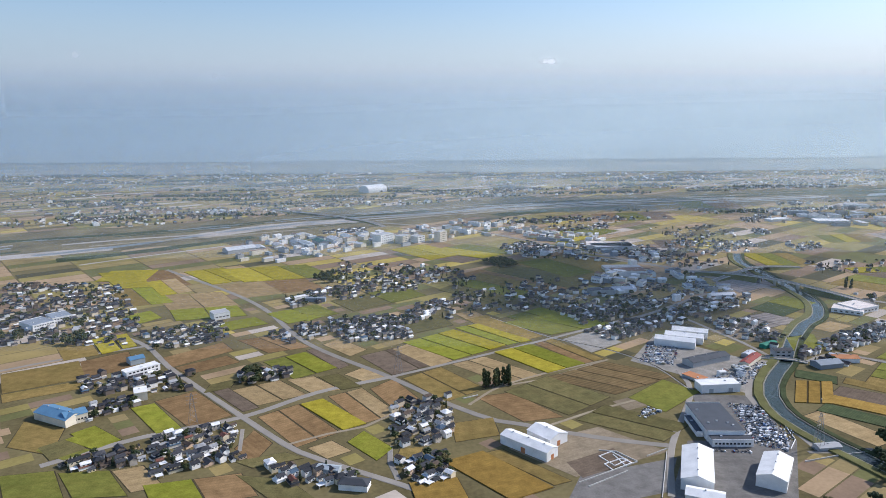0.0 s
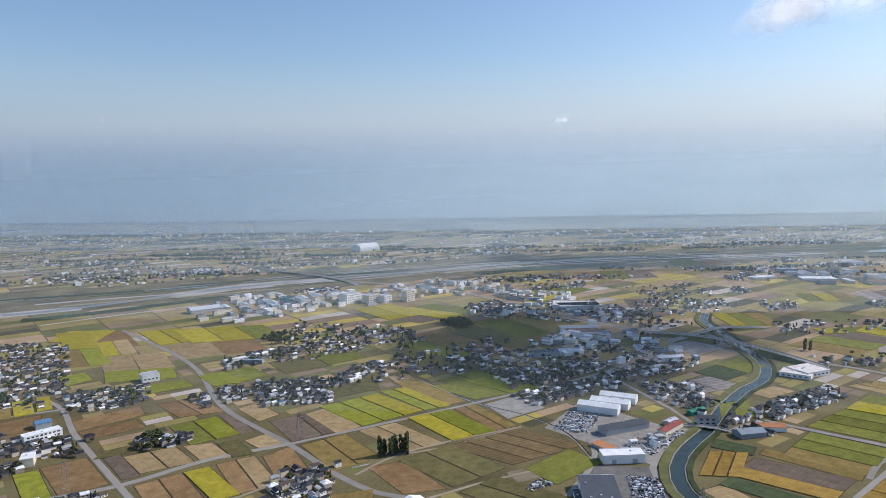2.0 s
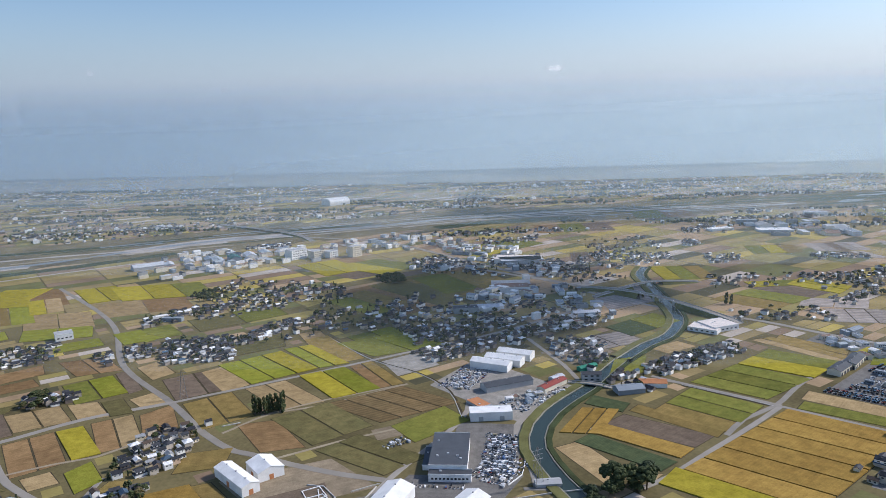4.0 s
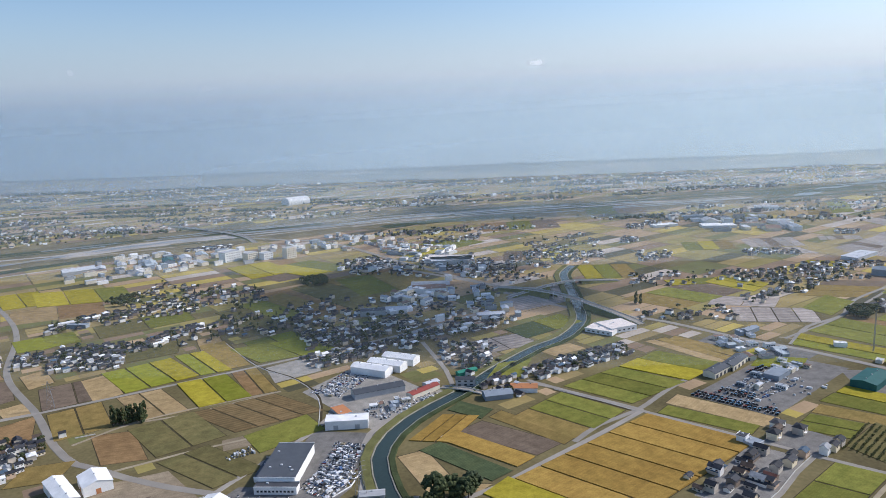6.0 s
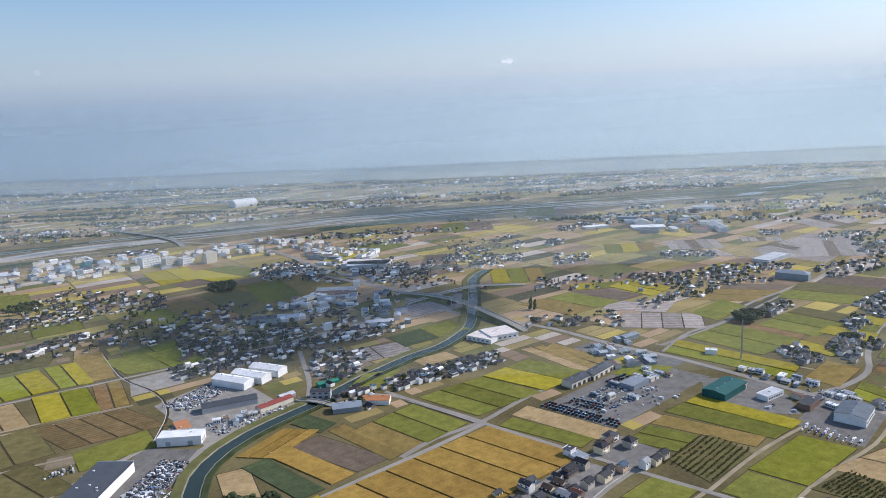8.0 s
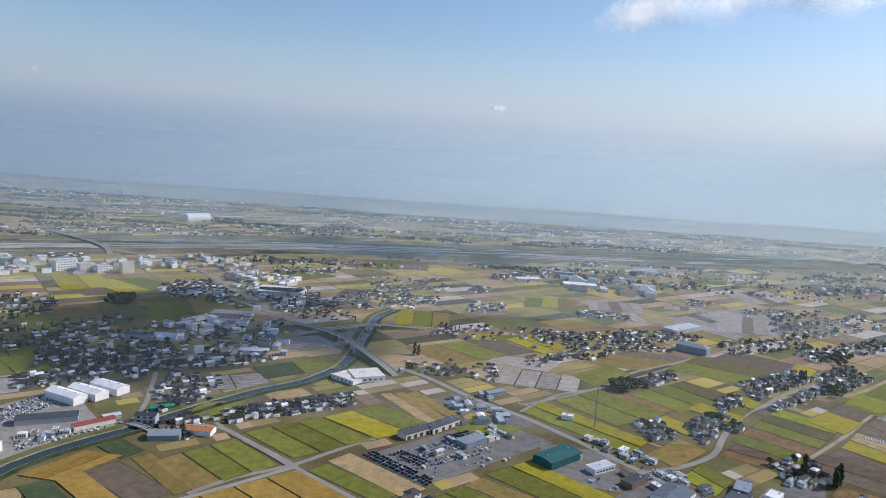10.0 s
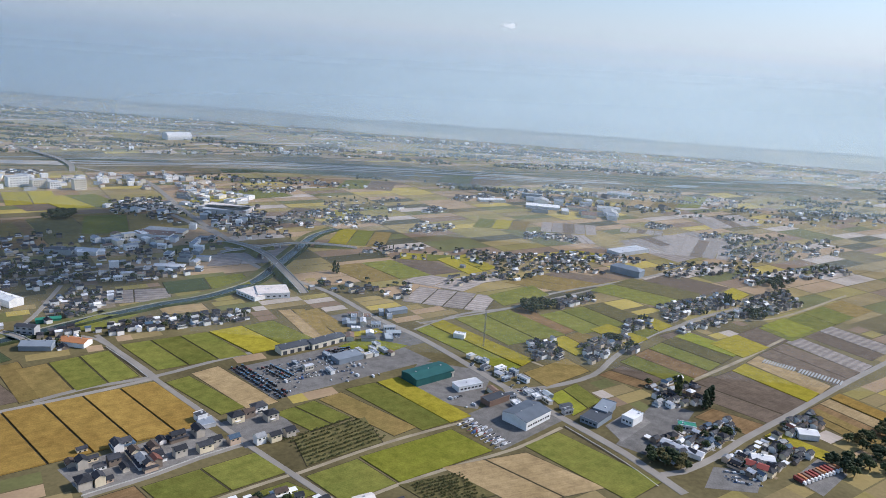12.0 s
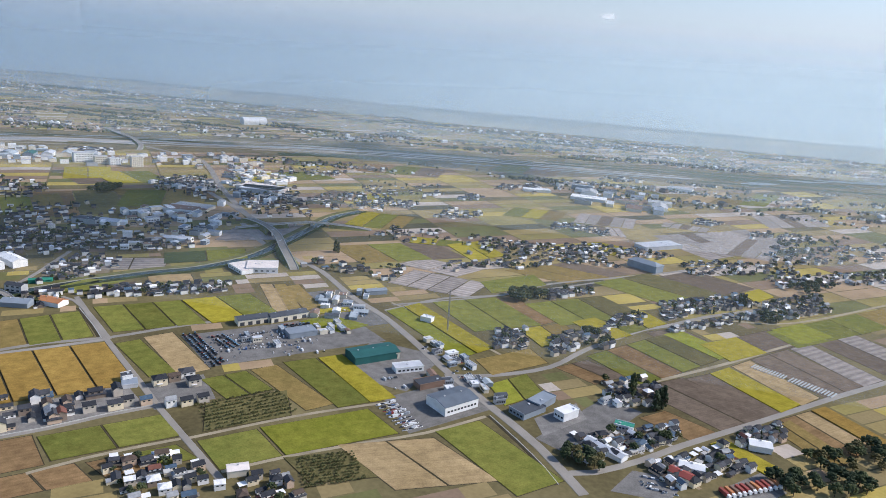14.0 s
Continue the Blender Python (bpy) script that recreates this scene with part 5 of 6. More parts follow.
def pylon(x, y, h, ang):
    """A square lattice pylon with three pairs of arms."""
    ob = tagged(new("power_pylon"), "grey steel lattice power pylon", "pylon")
    ob.matrix_basis = pose(x, y, 0, 0, 0, ang)

    def strut(name, p, q, r=0.12):
        p, q = Vector(p), Vector(q)
        bm = bmesh.new()
        bmesh.ops.create_cone(bm, cap_ends=True, segments=4, radius1=r, radius2=r, depth=(q - p).length, matrix=Matrix.Translation((p + q) / 2) @ (q - p).to_track_quat("Z", "Y").to_matrix().to_4x4())
        part(name, bm, "lattice_steel", ob)

    def at(k, z):
        s = 3.2 * (1 - z / h) + 0.5
        return ((s, s, z), (-s, s, z), (-s, -s, z), (s, -s, z))[k % 4]

    for k in range(4):
        strut("leg", at(k, 0), at(k, h), 0.16)
        for i in range(6):
            strut("brace", at(k, h * i / 6), at(k + 1, h * (i + 1) / 6), 0.09)
    for f in (0.68, 0.8, 0.92):
        strut("arm", (-5, 0, h * f), (5, 0, h * f), 0.16)
    return ob


material("orchard_leaves", [(0, (0.1, 0.105, 0.042)), (0.4, (0.14, 0.135, 0.055)), (0.75, (0.075, 0.085, 0.04))], by="island", scale=0.6, fine=4, spread=0.45, bump=1.0, spec=0.08)


def orchard(nx, ny, x, y, w, d, ang, h, fill=0.8):
    """Rows of low fruit bushes, gathered as one planting."""
    a = radians(ang)
    pile = Pile({"leaves": "orchard_leaves"})
    for i in range(nx):
        for j in range(ny):
            if random.random() > fill:
                continue
            u = (i + 0.5) / nx * w - w / 2 + random.uniform(-0.6, 0.6)
            v = (j + 0.5) / ny * d - d / 2 + random.uniform(-0.5, 0.5)
            m = Matrix.Translation((x + u * math.cos(a) - v * math.sin(a), y + u * math.sin(a) + v * math.cos(a), -0.1)) @ Matrix.Rotation(random.uniform(0, 6.28), 4, "Z") @ Matrix.Scale(h * random.uniform(0.7, 1.2), 4)
            pile.add(random.choice(TREES["wide"]), m)
    return pile.done("orchard_rows", "rows of low dark green orchard bushes", "orchard")


def tunnels(n, x, y, w, d, ang):
    """Low arched plastic growing tunnels side by side."""
    a = radians(ang)
    for i in range(n):
        v = (i + 0.5) / n * d - d / 2
        bm = bmesh.new()
        r = min(1.3, d / n * 0.3)
        prof = [(r * math.cos(k * math.pi / 8), r * 0.9 * math.sin(k * math.pi / 8)) for k in range(9)]
        e0, e1 = [bm.verts.new((-w / 2, p, q)) for p, q in prof], [bm.verts.new((w / 2, p, q)) for p, q in prof]
        for k in range(8):
            bm.faces.new((e0[k], e1[k], e1[k + 1], e0[k + 1]))
        bm.faces.new(e0[::-1]), bm.faces.new(e1)
        tagged(part("growing_tunnel", bm, "paint_film", m=pose(x - v * math.sin(a), y + v * math.cos(a), 0.1, 0, 0, ang)), "low arched pale plastic growing tunnel", "tunnel", "growing tunnels")


# ---- the plan ----
# villages and towns
village(150, -537, 974, 199, 307, -4, -194)
village(75, -93, 873, 87, 96, 11, -13)
village(30, -322, 851, 98, 81, 30, 10)
village(16, -177, 857, 70, 51, 47, -5)
village(30, -20, 595, 56, 86, 18, 24, green=0.8)
village(14, -189, 710, 52, 28, 12, 5, green=0.9)
village(26, -318, 694, 120, 53, 4, -24)
village(22, -317, 631, 49, 33, 41, 12)
village(38, -208, 545, 67, 69, 23, 1)
village(12, -276, 525, 56, 29, 24, -6)
village(20, -16, 505, 40, 40, 19, 6, green=2.5)
village(12, -101, 498, 64, 25, -5, -17)
village(30, -174, 1048, 138, 60, 41, 24, near=False)
village(40, -69, 1186, 257, 144, -18, -53, near=False)
village(32, 56, 985, 216, 93, 26, 6, near=False)
village(30, 227, 932, 103, 47, -14, -11, near=False)
village(36, 138, 1049, 195, 129, 37, -29, near=False)
village(20, 250, 972, 159, 93, -2, -36, near=False)
village(40, 247, 938, 170, 100, 5, -44, near=False)
village(30, 233, 866, 92, 57, 33, 2)
village(26, 390, 851, 65, 102, 11, 4)
village(16, 417, 754, 62, 55, -11, -5)
village(40, 518, 822, 146, 35, 33, 9)
village(12, 368, 1125, 146, 118, 30, 46, near=False)
village(30, -112, 1075, 142, 82, 34, -1, near=False)
village(44, -76, 1172, 219, 130, 12, -43, near=False)
village(40, 268, 1350, 227, 130, -12, -86, near=False)
village(26, -24, 950, 117, 33, 62, -4, near=False)
house(562, 535, 46, size=1.0)
house(571, 534, 46, size=1.0)
house(590, 542, 46, size=1.0)
house(583, 560, 46, size=1.0)
house(599, 554, 46, size=1.0)
house(610, 545, 46, size=1.0)
house(617, 551, 46, size=1.0)
house(609, 563, 46, size=1.0)
house(601, 536, 46, size=1.0)
house(585, 512, 46, size=1.0)
house(593, 517, 46, size=1.0)
house(616, 541, 46, size=1.0)
house(619, 545, 46, size=1.0)
house(585, 564, 46, size=1.0)
house(609, 576, 46, size=1.0)
house(619, 582, 46, size=1.0)
house(631, 592, 46, size=1.0)
house(630, 561, 46, 1, size=1.0)
house(645, 571, 46, 1, size=1.0)
house(650, 579, 46, 7, size=1.0)
house(662, 585, 46, 7, size=1.0)
house(681, 589, 46, 7, size=1.0)
house(691, 595, 46, 7, size=1.0)
house(700, 604, 46, 7, size=1.0)
house(659, 628, 46, 7, size=1.0)
house(664, 639, 46, 2, size=1.0)
house(652, 618, 46, 2, size=1.0)
house(678, 627, 46, 2, size=1.0)
house(560, 553, 46, 3, size=1.0)
house(573, 543, 46, 3, size=1.0)
house(584, 534, 46, 3, size=1.0)
house(597, 520, 46, 3, size=1.0)
building('flat', 631, 608, 12, 12, 39, 3, wall='silver', roof='bluegrey', name='carport', label='flat grey-blue carport among new houses')
building('flat', 624, 614, 8, 8, 48, 6, wall='white', roof='dark', name='house', label='white flat-roofed modern house with a dark roof')
village(20, 741, 1210, 174, 80, 5, 19, near=False)
village(20, 536, 1401, 174, 138, 18, 30, near=False)
village(40, 940, 1217, 225, 106, 10, 47, near=False)
village(24, 870, 1107, 169, 43, 31, 34, near=False)
village(16, 690, 1003, 147, 70, -1, 10, near=False)
village(55, 1145, 1022, 147, 85, 37, 52)
village(35, 1259, 1088, 132, 51, 42, 49)
village(18, 991, 857, 78, 47, 39, 31)
village(10, 1043, 944, 46, 31, 34, 29)
village(34, 1036, 657, 89, 34, 31, 17, gap=0.6)
village(26, 1086, 640, 76, 34, 38, 5, gap=0.5, green=0.8)
village(16, 1141, 705, 47, 20, 35, 11, gap=0.5)
village(40, 1219, 1255, 196, 76, 20, 27, near=False)
village(50, 1366, 1267, 267, 53, 30, 34, near=False)
village(60, 1420, 1454, 341, 101, 32, 84, near=False)
village(50, 922, 1207, 192, 99, 6, -10, near=False)
village(14, 920, 835, 36, 48, 28, 17)
village(12, 973, 1020, 69, 25, 38, 15)
village(16, 1040, 750, 53, 48, 26, 23)
# larger buildings
building('gable', 69, 537, 48, 15, -45, 8, doors=1, door_paint='rust', label='long white gabled steel warehouse with an orange door')
building('gable', 87, 554, 26, 22, -51, 8, doors=1, door_paint='rust', label='white gabled steel warehouse with an orange door')
building('gable', 193, 494, 55, 23, -110, 9, label='large white gabled workshop hall beside a road')
building('gable', 184, 454, 26, 14, -24, 7, label='white low hall beside the workshop')
building('gable', 250, 488, 42, 21, -122, 9, windows=5, label='white gabled hall with loading doors')
building('flat', 238, 577, 31, 60, -2, 9, wall='white', roof='slate', windows=9, name='factory_hall', label='large dark-roofed factory hall with white walls')
building('flat', 239, 542, 34, 9, -2, 6, wall='white', roof='dark', windows=10, name='factory_wing', label='low white factory front with a dark roof')
building('flat', 219, 574, 5, 34, -2, 4, wall='white', roof='slate', name='loading_canopy', label='narrow loading canopy along the factory hall')
building('flat', 274, 660, 40, 16, 5, 8, doors=2, label='long white flat-topped warehouse beside the canal road')
building('gable', 278, 798, 46, 17, -24, 8, label='white gabled storage hall in a row')
building('gable', 294, 813, 44, 17, -24, 8, label='white gabled storage hall in a row')
building('gable', 308, 833, 42, 17, -23, 8, label='white gabled storage hall in a row')
building('gable', 293, 739, 55, 16, 25, 6, wall='grey', roof='slate', label='grey shed with a weathered slate roof')
building('gable', 341, 736, 39, 10, 47, 5, wall='cream', roof='red', name='shed', label='long shed with a rusty red roof')
building('gable', 446, 738, 28, 14, -4, 5, wall='white', roof='rust', name='farm_shed', label='white farm shed with a red-brown roof')
building('gable', 418, 722, 29, 16, 13, 5, wall='bluegrey', roof='bluegrey', name='shed', label='blue-grey metal shed beside the paddies')
building('flat', 563, 932, 38, 26, -36, 5, wall='white', roof='pink', label='white factory with pale flat roof', windows=5)
building('flat', 583, 943, 39, 34, 24, 6.5, wall='white', roof='pink', label='white factory block with pale flat roof', windows=5)
building('flat', -122, 1492, 39, 26, 50, 20, wall='white', roof='grey', windows=6, floors=4, name='apartment_block', label='white four-storey company block')
building('flat', -79, 1493, 25, 22, 50, 16, wall='cream', roof='grey', windows=5, floors=4, name='apartment_block', label='cream four-storey apartment block')
building('flat', -47, 1498, 22, 20, 50, 14, wall='white', roof='grey', windows=4, floors=3, name='office_block', label='white three-storey office block')
building('flat', 2, 1506, 24, 18, 50, 22, wall='cream', roof='grey', windows=5, floors=5, name='apartment_block', label='cream five-storey apartment block')
for k, (tone, top) in enumerate((('grey', 'silver'), ('cream', 'grey'), ('grey', 'bluegrey'))):
    building('gable', -372 + 32 * k, 1428 + 26 * k, 34, 18, 118, 6, wall=tone, roof=top, label='grey gabled factory hall in a row')
for k, (tone, top) in enumerate((('white', 'sky'), ('bluegrey', 'teal'), ('white', 'silver'), ('cream', 'sky'))):
    building('gable', -282 + 26 * k, 1462 + 27 * k, 44, 22, 120, 7, wall=tone, roof=top, label='factory hall with a pale metal roof in a row')
building('gable', -408, 1409, 61, 30, 38, 7, wall='grey', roof='silver', label='grey gabled factory hall beside the paddies')
building('flat', 348, 1415, 91, 50, -10, 8, wall='pink', roof='pink', name='supermarket', label='low pale pink roofed store')
building('flat', 322, 1204, 66, 40, 2, 5, wall='cream', roof='grey', label='pale low hall in the cloud shade')
building('gable', 285, 1052, 36, 14, 29, 5, wall='white', roof='white', label='white gabled hall beside the paddies')
building('gable', 799, 737, 46, 24, 43, 7, wall='teal', roof='teal', rise=2.0, label='big dark teal steel workshop')
building('gable', 891, 669, 26, 35, -40, 8, wall='white', roof='steelblue', rise=2.5, windows=9, axis='y', label='large white hall with a blue-grey roof and tall windows')
building('flat', 953, 680, 17, 27, -37, 5, wall='bluegrey', roof='slate', name='shop', label='blue-roofed shop beside the road', windows=4)
building('flat', 963, 698, 13, 25, -29, 6, wall='bluegrey', roof='bluegrey', name='shop', label='blue-grey roofed shop wing')
building('flat', 985, 683, 11, 18, -40, 7, wall='white', roof='white', name='shop', label='white boxy shop with a white roof', windows=3)
building('gable', 656, 773, 33, 14, 44, 6, wall='cream', roof='slate', name='workshop', label='long open-bay repair workshop', doors=4, door_paint='dark')
building('gable', 684, 798, 42, 14, 49, 6, wall='cream', roof='slate', name='workshop', label='long open-bay repair workshop', doors=4, door_paint='dark')
building('flat', 715, 762, 29, 16, 44, 5, wall='bluegrey', roof='bluegrey', name='workshop', label='blue-grey workshop with a flat roof')
building('flat', 810, 740, 27, 10, 34, 5, wall='cream', roof='brown', name='office', label='cream low office with windows', windows=6)
building('flat', 838, 722, 27, 12, 35, 5, wall='white', roof='silver', name='office', label='white low office with windows', windows=6)
building('flat', 864, 698, 25, 12, 44, 5, wall='brown', roof='dark', name='shop', label='dark-roofed brown shop beside the paddies')
building('gable', 745, 914, 26, 10, 37, 5, wall='bluegrey', roof='bluegrey', name='shed', label='blue-grey shed by the road')
building('gable', 1017, 638, 34, 9, -34, 4, wall='white', roof='silver', name='shed', label='long shed with pale corrugated roof')
building('flat', 1032, 680, 15, 8, -10, 4, wall='white', roof='green', name='office', label='small white office with a green roof', windows=5)
building('gable', 1079, 632, 18, 10, -6, 5, wall='white', roof='white', name='house', label='house with a bright white metal roof')
building('gable', 1070, 619, 17, 10, -31, 5, wall='cream', roof='red', name='house', label='house with a red tiled roof')
building('gable', 1137, 685, 17, 12, -2, 5, wall='white', roof='white', name='shed', label='barn with a bright white roof')
building('hip', 1076, 1192, 49, 20, -36, 10, wall='bluegrey', roof='bluegrey', name='school', label='long blue-grey roofed school hall')
building('flat', 1106, 1340, 79, 30, 39, 6, wall='silver', roof='silver', label='silver roofed hall beside the paddies')
building('gable', -353, 606, 44, 20, -27, 7, wall='cream', roof='blue', name='workshop', label='cream workshop with a bright blue roof')
building('gable', -338, 603, 19, 16, 43, 8, wall='cream', roof='blue', name='workshop', label='cream workshop with a bright blue roof', windows=6)
building('flat', -326, 722, 37, 12, 48, 7, wall='white', roof='white', name='apartment_block', label='white two-storey apartments beside the paddies', windows=8, floors=2)
building('flat', -299, 655, 12, 18, 25, 8, wall='cream', roof='white', name='office', label='small cream building with a white roof')
building('gable', -346, 756, 16, 14, 41, 6, wall='sky', roof='blue', name='hall', label='blue metal hall beside the paddies')
building('flat', -304, 931, 22, 18, 36, 9, wall='white', roof='grey', label='white hall among the paddies', windows=4)
building('flat', -534, 896, 29, 35, 56, 8, wall='white', roof='bluegrey', name='school', label='white school building with grey roof', windows=8, floors=2)
building('flat', -521, 926, 25, 30, 45, 8, wall='white', roof='bluegrey', name='school', label='white school wing with grey roof', windows=6, floors=2)
building('gable', -91, 504, 18, 8, -12, 4, wall='sky', roof='sky', name='shed', label='long shed with a pale blue roof')
building('hip', -68, 480, 22, 11, -10, 5, wall='white', roof='dark', name='house', label='white house with a black tiled roof')
building('flat', -217, 1024, 34, 8, 41, 4, wall='white', roof='white', name='shed')
building('flat', -187, 1014, 30, 10, -2, 5, wall='bluegrey', roof='bluegrey', name='hall')
vault_hall(-233, 2511, 84, 56, 25, 44)
building('flat', 863, 1760, 62, 26, 17, 5, wall='white', roof='white', label='white roofed factory on the far plain')
building('flat', 982, 1730, 78, 40, -5, 5, wall='white', roof='white', label='wide white roofed factory on the far plain')
building('flat', 1207, 2003, 60, 34, -17, 7, wall='white', roof='grey', label='pale factory on the far plain')
# trees
tree('tall', 42, 672, 19)
tree('tall', 46, 675, 19)
tree('tall', 54, 677, 19)
tree('tall', 56, 680, 19)
tree('tall', 62, 679, 19)
tree('tall', 67, 678, 19)
tree('tall', 67, 684, 19)
tree('tall', 52, 672, 19)
trees('wide', 8, 9, 373, 522, 25, 7, 2)
tree('round', 364, 528, 19)
tree('round', 370, 525, 19)
tree('round', 376, 529, 19)
tree('round', 383, 529, 19)
tree('round', 391, 532, 19)
tree('round', 389, 525, 19)
trees('round', 14, 10, -182, 1147, 40, 40, 53)
trees('round', 14, 11, 120, 1238, 41, 32, 40)
trees('round', 40, 11, 921, 983, 52, 27, 47)
tree('tall', 1040, 743, 20)
tree('tall', 1042, 744, 20)
tree('tall', 1062, 725, 20)
tree('tall', 1066, 727, 20)
tree('tall', 1059, 721, 20)
tree('tall', 642, 1060, 18)
tree('tall', 636, 1064, 18)
tree('tall', 1192, 1069, 18)
tree('tall', 1194, 1065, 18)
tree('tall', 1188, 1067, 18)
trees('round', 30, 10, 1172, 641, 76, 26, 23)
trees('round', 22, 9, 1200, 682, 60, 30, 30)
trees('round', 10, 10, 1225, 708, 30, 22, 30)
trees('round', 20, 9, 1001, 620, 29, 20, -5)
trees('round', 16, 9, 1222, 1029, 58, 28, 37)
trees('round', 14, 9, 1010, 870, 19, 45, 34)
trees('round', 26, 8, -203, 706, 17, 46, 11)
tree('wide', 345, 512, 13)
tree('wide', 342, 499, 13)
tree('wide', 359, 516, 13)
tree('wide', 332, 482, 13)
tree('wide', 349, 494, 13)
trees('wide', 10, 10, 287, 434, 44, 26, 8)
trees('round', 16, 9, -188, 1170, 46, 48, 42)
trees('round', 10, 10, -456, 834, 25, 37, 24)
trees('round', 24, 9, 1309, 1194, 82, 30, 47)
trees('round', 24, 9, 1401, 1527, 195, 33, 39)
# parked vehicles
cars(9, 34, 691, 723, 112, 66, 36, fill=0.62, loose=0.8)
tractors(20, 612, 716, 676, 664, 3, 128)
tractors(9, 640, 722, 668, 702, 3, 40)
tractors(10, 690, 768, 716, 788, 2, 130)
cars(12, 28, 279, 584, 79, 27, 83, fill=0.8, loose=1.5)
cars(9, 22, 249, 765, 64, 37, 66, fill=0.9, loose=1.4)
cars(8, 26, 324, 708, 80, 30, 41, fill=0.65, loose=2)
cars(8, 22, 280, 559, 35, 52, -33, fill=0.85, loose=1.4)
cars(2, 14, 228, 532, 47, 9, -6)
cars(3, 10, 188, 607, 24, 16, 37, loose=1.2)
cars(9, 14, 854, 636, 16, 50, 45, fill=0.95, face=0)
cars(2, 12, 887, 733, 17, 21, 59, fill=0.5, loose=1.5)
cars(2, 14, 861, 768, 10, 90, 64, fill=0.4, loose=1.5)
cars(2, 8, 835, 691, 14, 40, 42)
cars(1, 8, 1047, 600, 24, 6, -18)
# hamlets further out
village(27, 343, 1667, 154, 78, 13, 5, near=False, green=0.7)
village(30, 585, 1583, 172, 163, 15, 17, near=False, green=0.7)
village(22, 546, 1456, 87, 87, 6, 7, near=False, green=0.7)
village(24, 607, 1421, 110, 62, 26, 31, near=False, green=0.7)
village(17, 795, 1760, 42, 65, 7, 19, near=False, green=0.7)
village(22, 1051, 1859, 144, 219, 20, 16, near=False, green=0.7)
village(20, 752, 1410, 69, 76, 10, 29, near=False, green=0.7)
village(17, 740, 1585, 39, 61, 12, 24, near=False, green=0.7)
village(25, 971, 1405, 102, 46, -2, 9, near=False, green=0.7)
village(30, 1046, 1278, 138, 49, -4, 22, near=False, green=0.7)
village(18, 1221, 1605, 48, 45, -2, 19, near=False, green=0.7)
village(23, 1342, 1543, 107, 65, 8, 44, near=False, green=0.7)
village(18, 854, 1785, 96, 43, -67, -39, near=False, green=0.7)
village(29, 363, 1364, 211, 66, -39, -36, near=False, green=0.7)
village(30, -1365, 2490, 254, 376, 26, -44, near=False, green=0.8)
village(30, -733, 1925, 310, 149, 11, -40, near=False, green=0.8)
village(30, -475, 2130, 219, 225, 11, -21, near=False, green=0.8)
village(30, -236, 1681, 109, 127, 8, -13, near=False, green=0.8)
village(40, 272, 1015, 227, 222, 42, 11, near=False)
village(40, 352, 968, 189, 92, 38, -8, near=False)
village(40, 409, 1341, 107, 275, 22, -42, near=False)
village(40, 176, 1403, 105, 87, 55, 37, near=False)
# masts, pylons, orchards
mast(852, 830, 46)
pylon(307, 532, 32, 30)
pylon(-226, 592, 30, 30)
pylon(-48, 716, 30, 30)
orchard(30, 9, 737, 605, 69, 46, 46, 2.2, 0.85)
orchard(20, 11, 830, 548, 42, 38, 34, 2.1, 0.85)
tunnels(14, 1213, 828, 14, 43, 54)
tunnels(12, 1179, 852, 12, 34, 56)
building('flat', 825, 850, 13, 8, -14, 5, wall='white', roof='white', name='shed', label='small white hut in a yellow paddy')
building('gable', 774, 523, 14, 9, 33, 5, wall='cream', roof='pink', name='house', label='house with a pale pink roof')
building('gable', 385, 756, 21, 10, 1, 8, wall='grey', roof='dark', name='house', label='tall grey house beside the canal bridge', windows=3, floors=2)
building('gable', 386, 790, 24, 8, 33, 4, wall='green', roof='green', name='shed', label='bright green roofed shed on the canal bank')
building('gable', 348, 757, 17, 9, 44, 4, wall='grey', roof='silver', name='shed', label='small silver roofed shed in a yard')
building('flat', 263, 690, 13, 24, 34, 3, wall='grey', roof='rust', name='shed', label='low shed with a rusty flat roof')
building('gable', 315, 533, 20, 9, 7, 3, wall='grey', roof='grey', name='shed', label='grey shed beside the canal')
# works by the river and along the main road
works(26, -260, 1536, 276, 216, 46)
works(22, -5, 1621, 334, 161, 46)
works(14, -272, 1399, 271, 144, 46)
works(22, 206, 1581, 167, 348, 46)
works(14, 371, 1337, 80, 166, 12)
works(8, 386, 990, 93, 80, 29, size=(10, 22))
works(10, 307, 1131, 99, 89, 53, size=(12, 26))
works(12, 1047, 1761, 188, 213, -4, size=(20, 60), tall=(6, 10))
works(8, 709, 753, 131, 35, 43, size=(6, 11), tall=(3, 5))
works(6, 317, 715, 58, 38, 17, size=(6, 14), tall=(3, 5))
building('flat', 353, 1403, 84, 42, 7, 8, wall='grey', roof='white', name='hall', label='wide hall with a white roof in the town')
building('flat', 322, 1172, 56, 34, 3, 8, wall='white', roof='brown', name='hall', label='white hall with a brown flat roof')
building('gable', 280, 1052, 32, 18, 3, 6, wall='white', roof='silver', name='shed', label='pale shed with a silver roof in the town')
building('gable', 419, 1011, 39, 14, 10, 6, wall='white', roof='silver', name='shed', label='long pale shed beside the main road')
building('flat', 246, 1042, 37, 20, 7, 7, wall='grey', roof='slate', name='workshop', label='dark grey workshop among the town houses')
trees('round', 30, 10, 109, 1275, 45, 35, 34)
village(16, 730, 503, 51, 56, 43, -14, gap=0.6, green=2.2)
village(7, 799, 511, 37, 35, 31, -10, gap=0.6, green=1.0)
cars(3, 10, 1054, 604, 26, 21, -4, fill=0.8, face=0)
works(11, 721, 861, 56, 88, 12, size=(9, 17), tall=(3, 5.5))
cars(3, 8, 739, 849, 28, 68, 43, fill=0.5, loose=1.5)
works(16, 245, 1450, 158, 293, -15, size=(12, 26), tall=(4, 8))
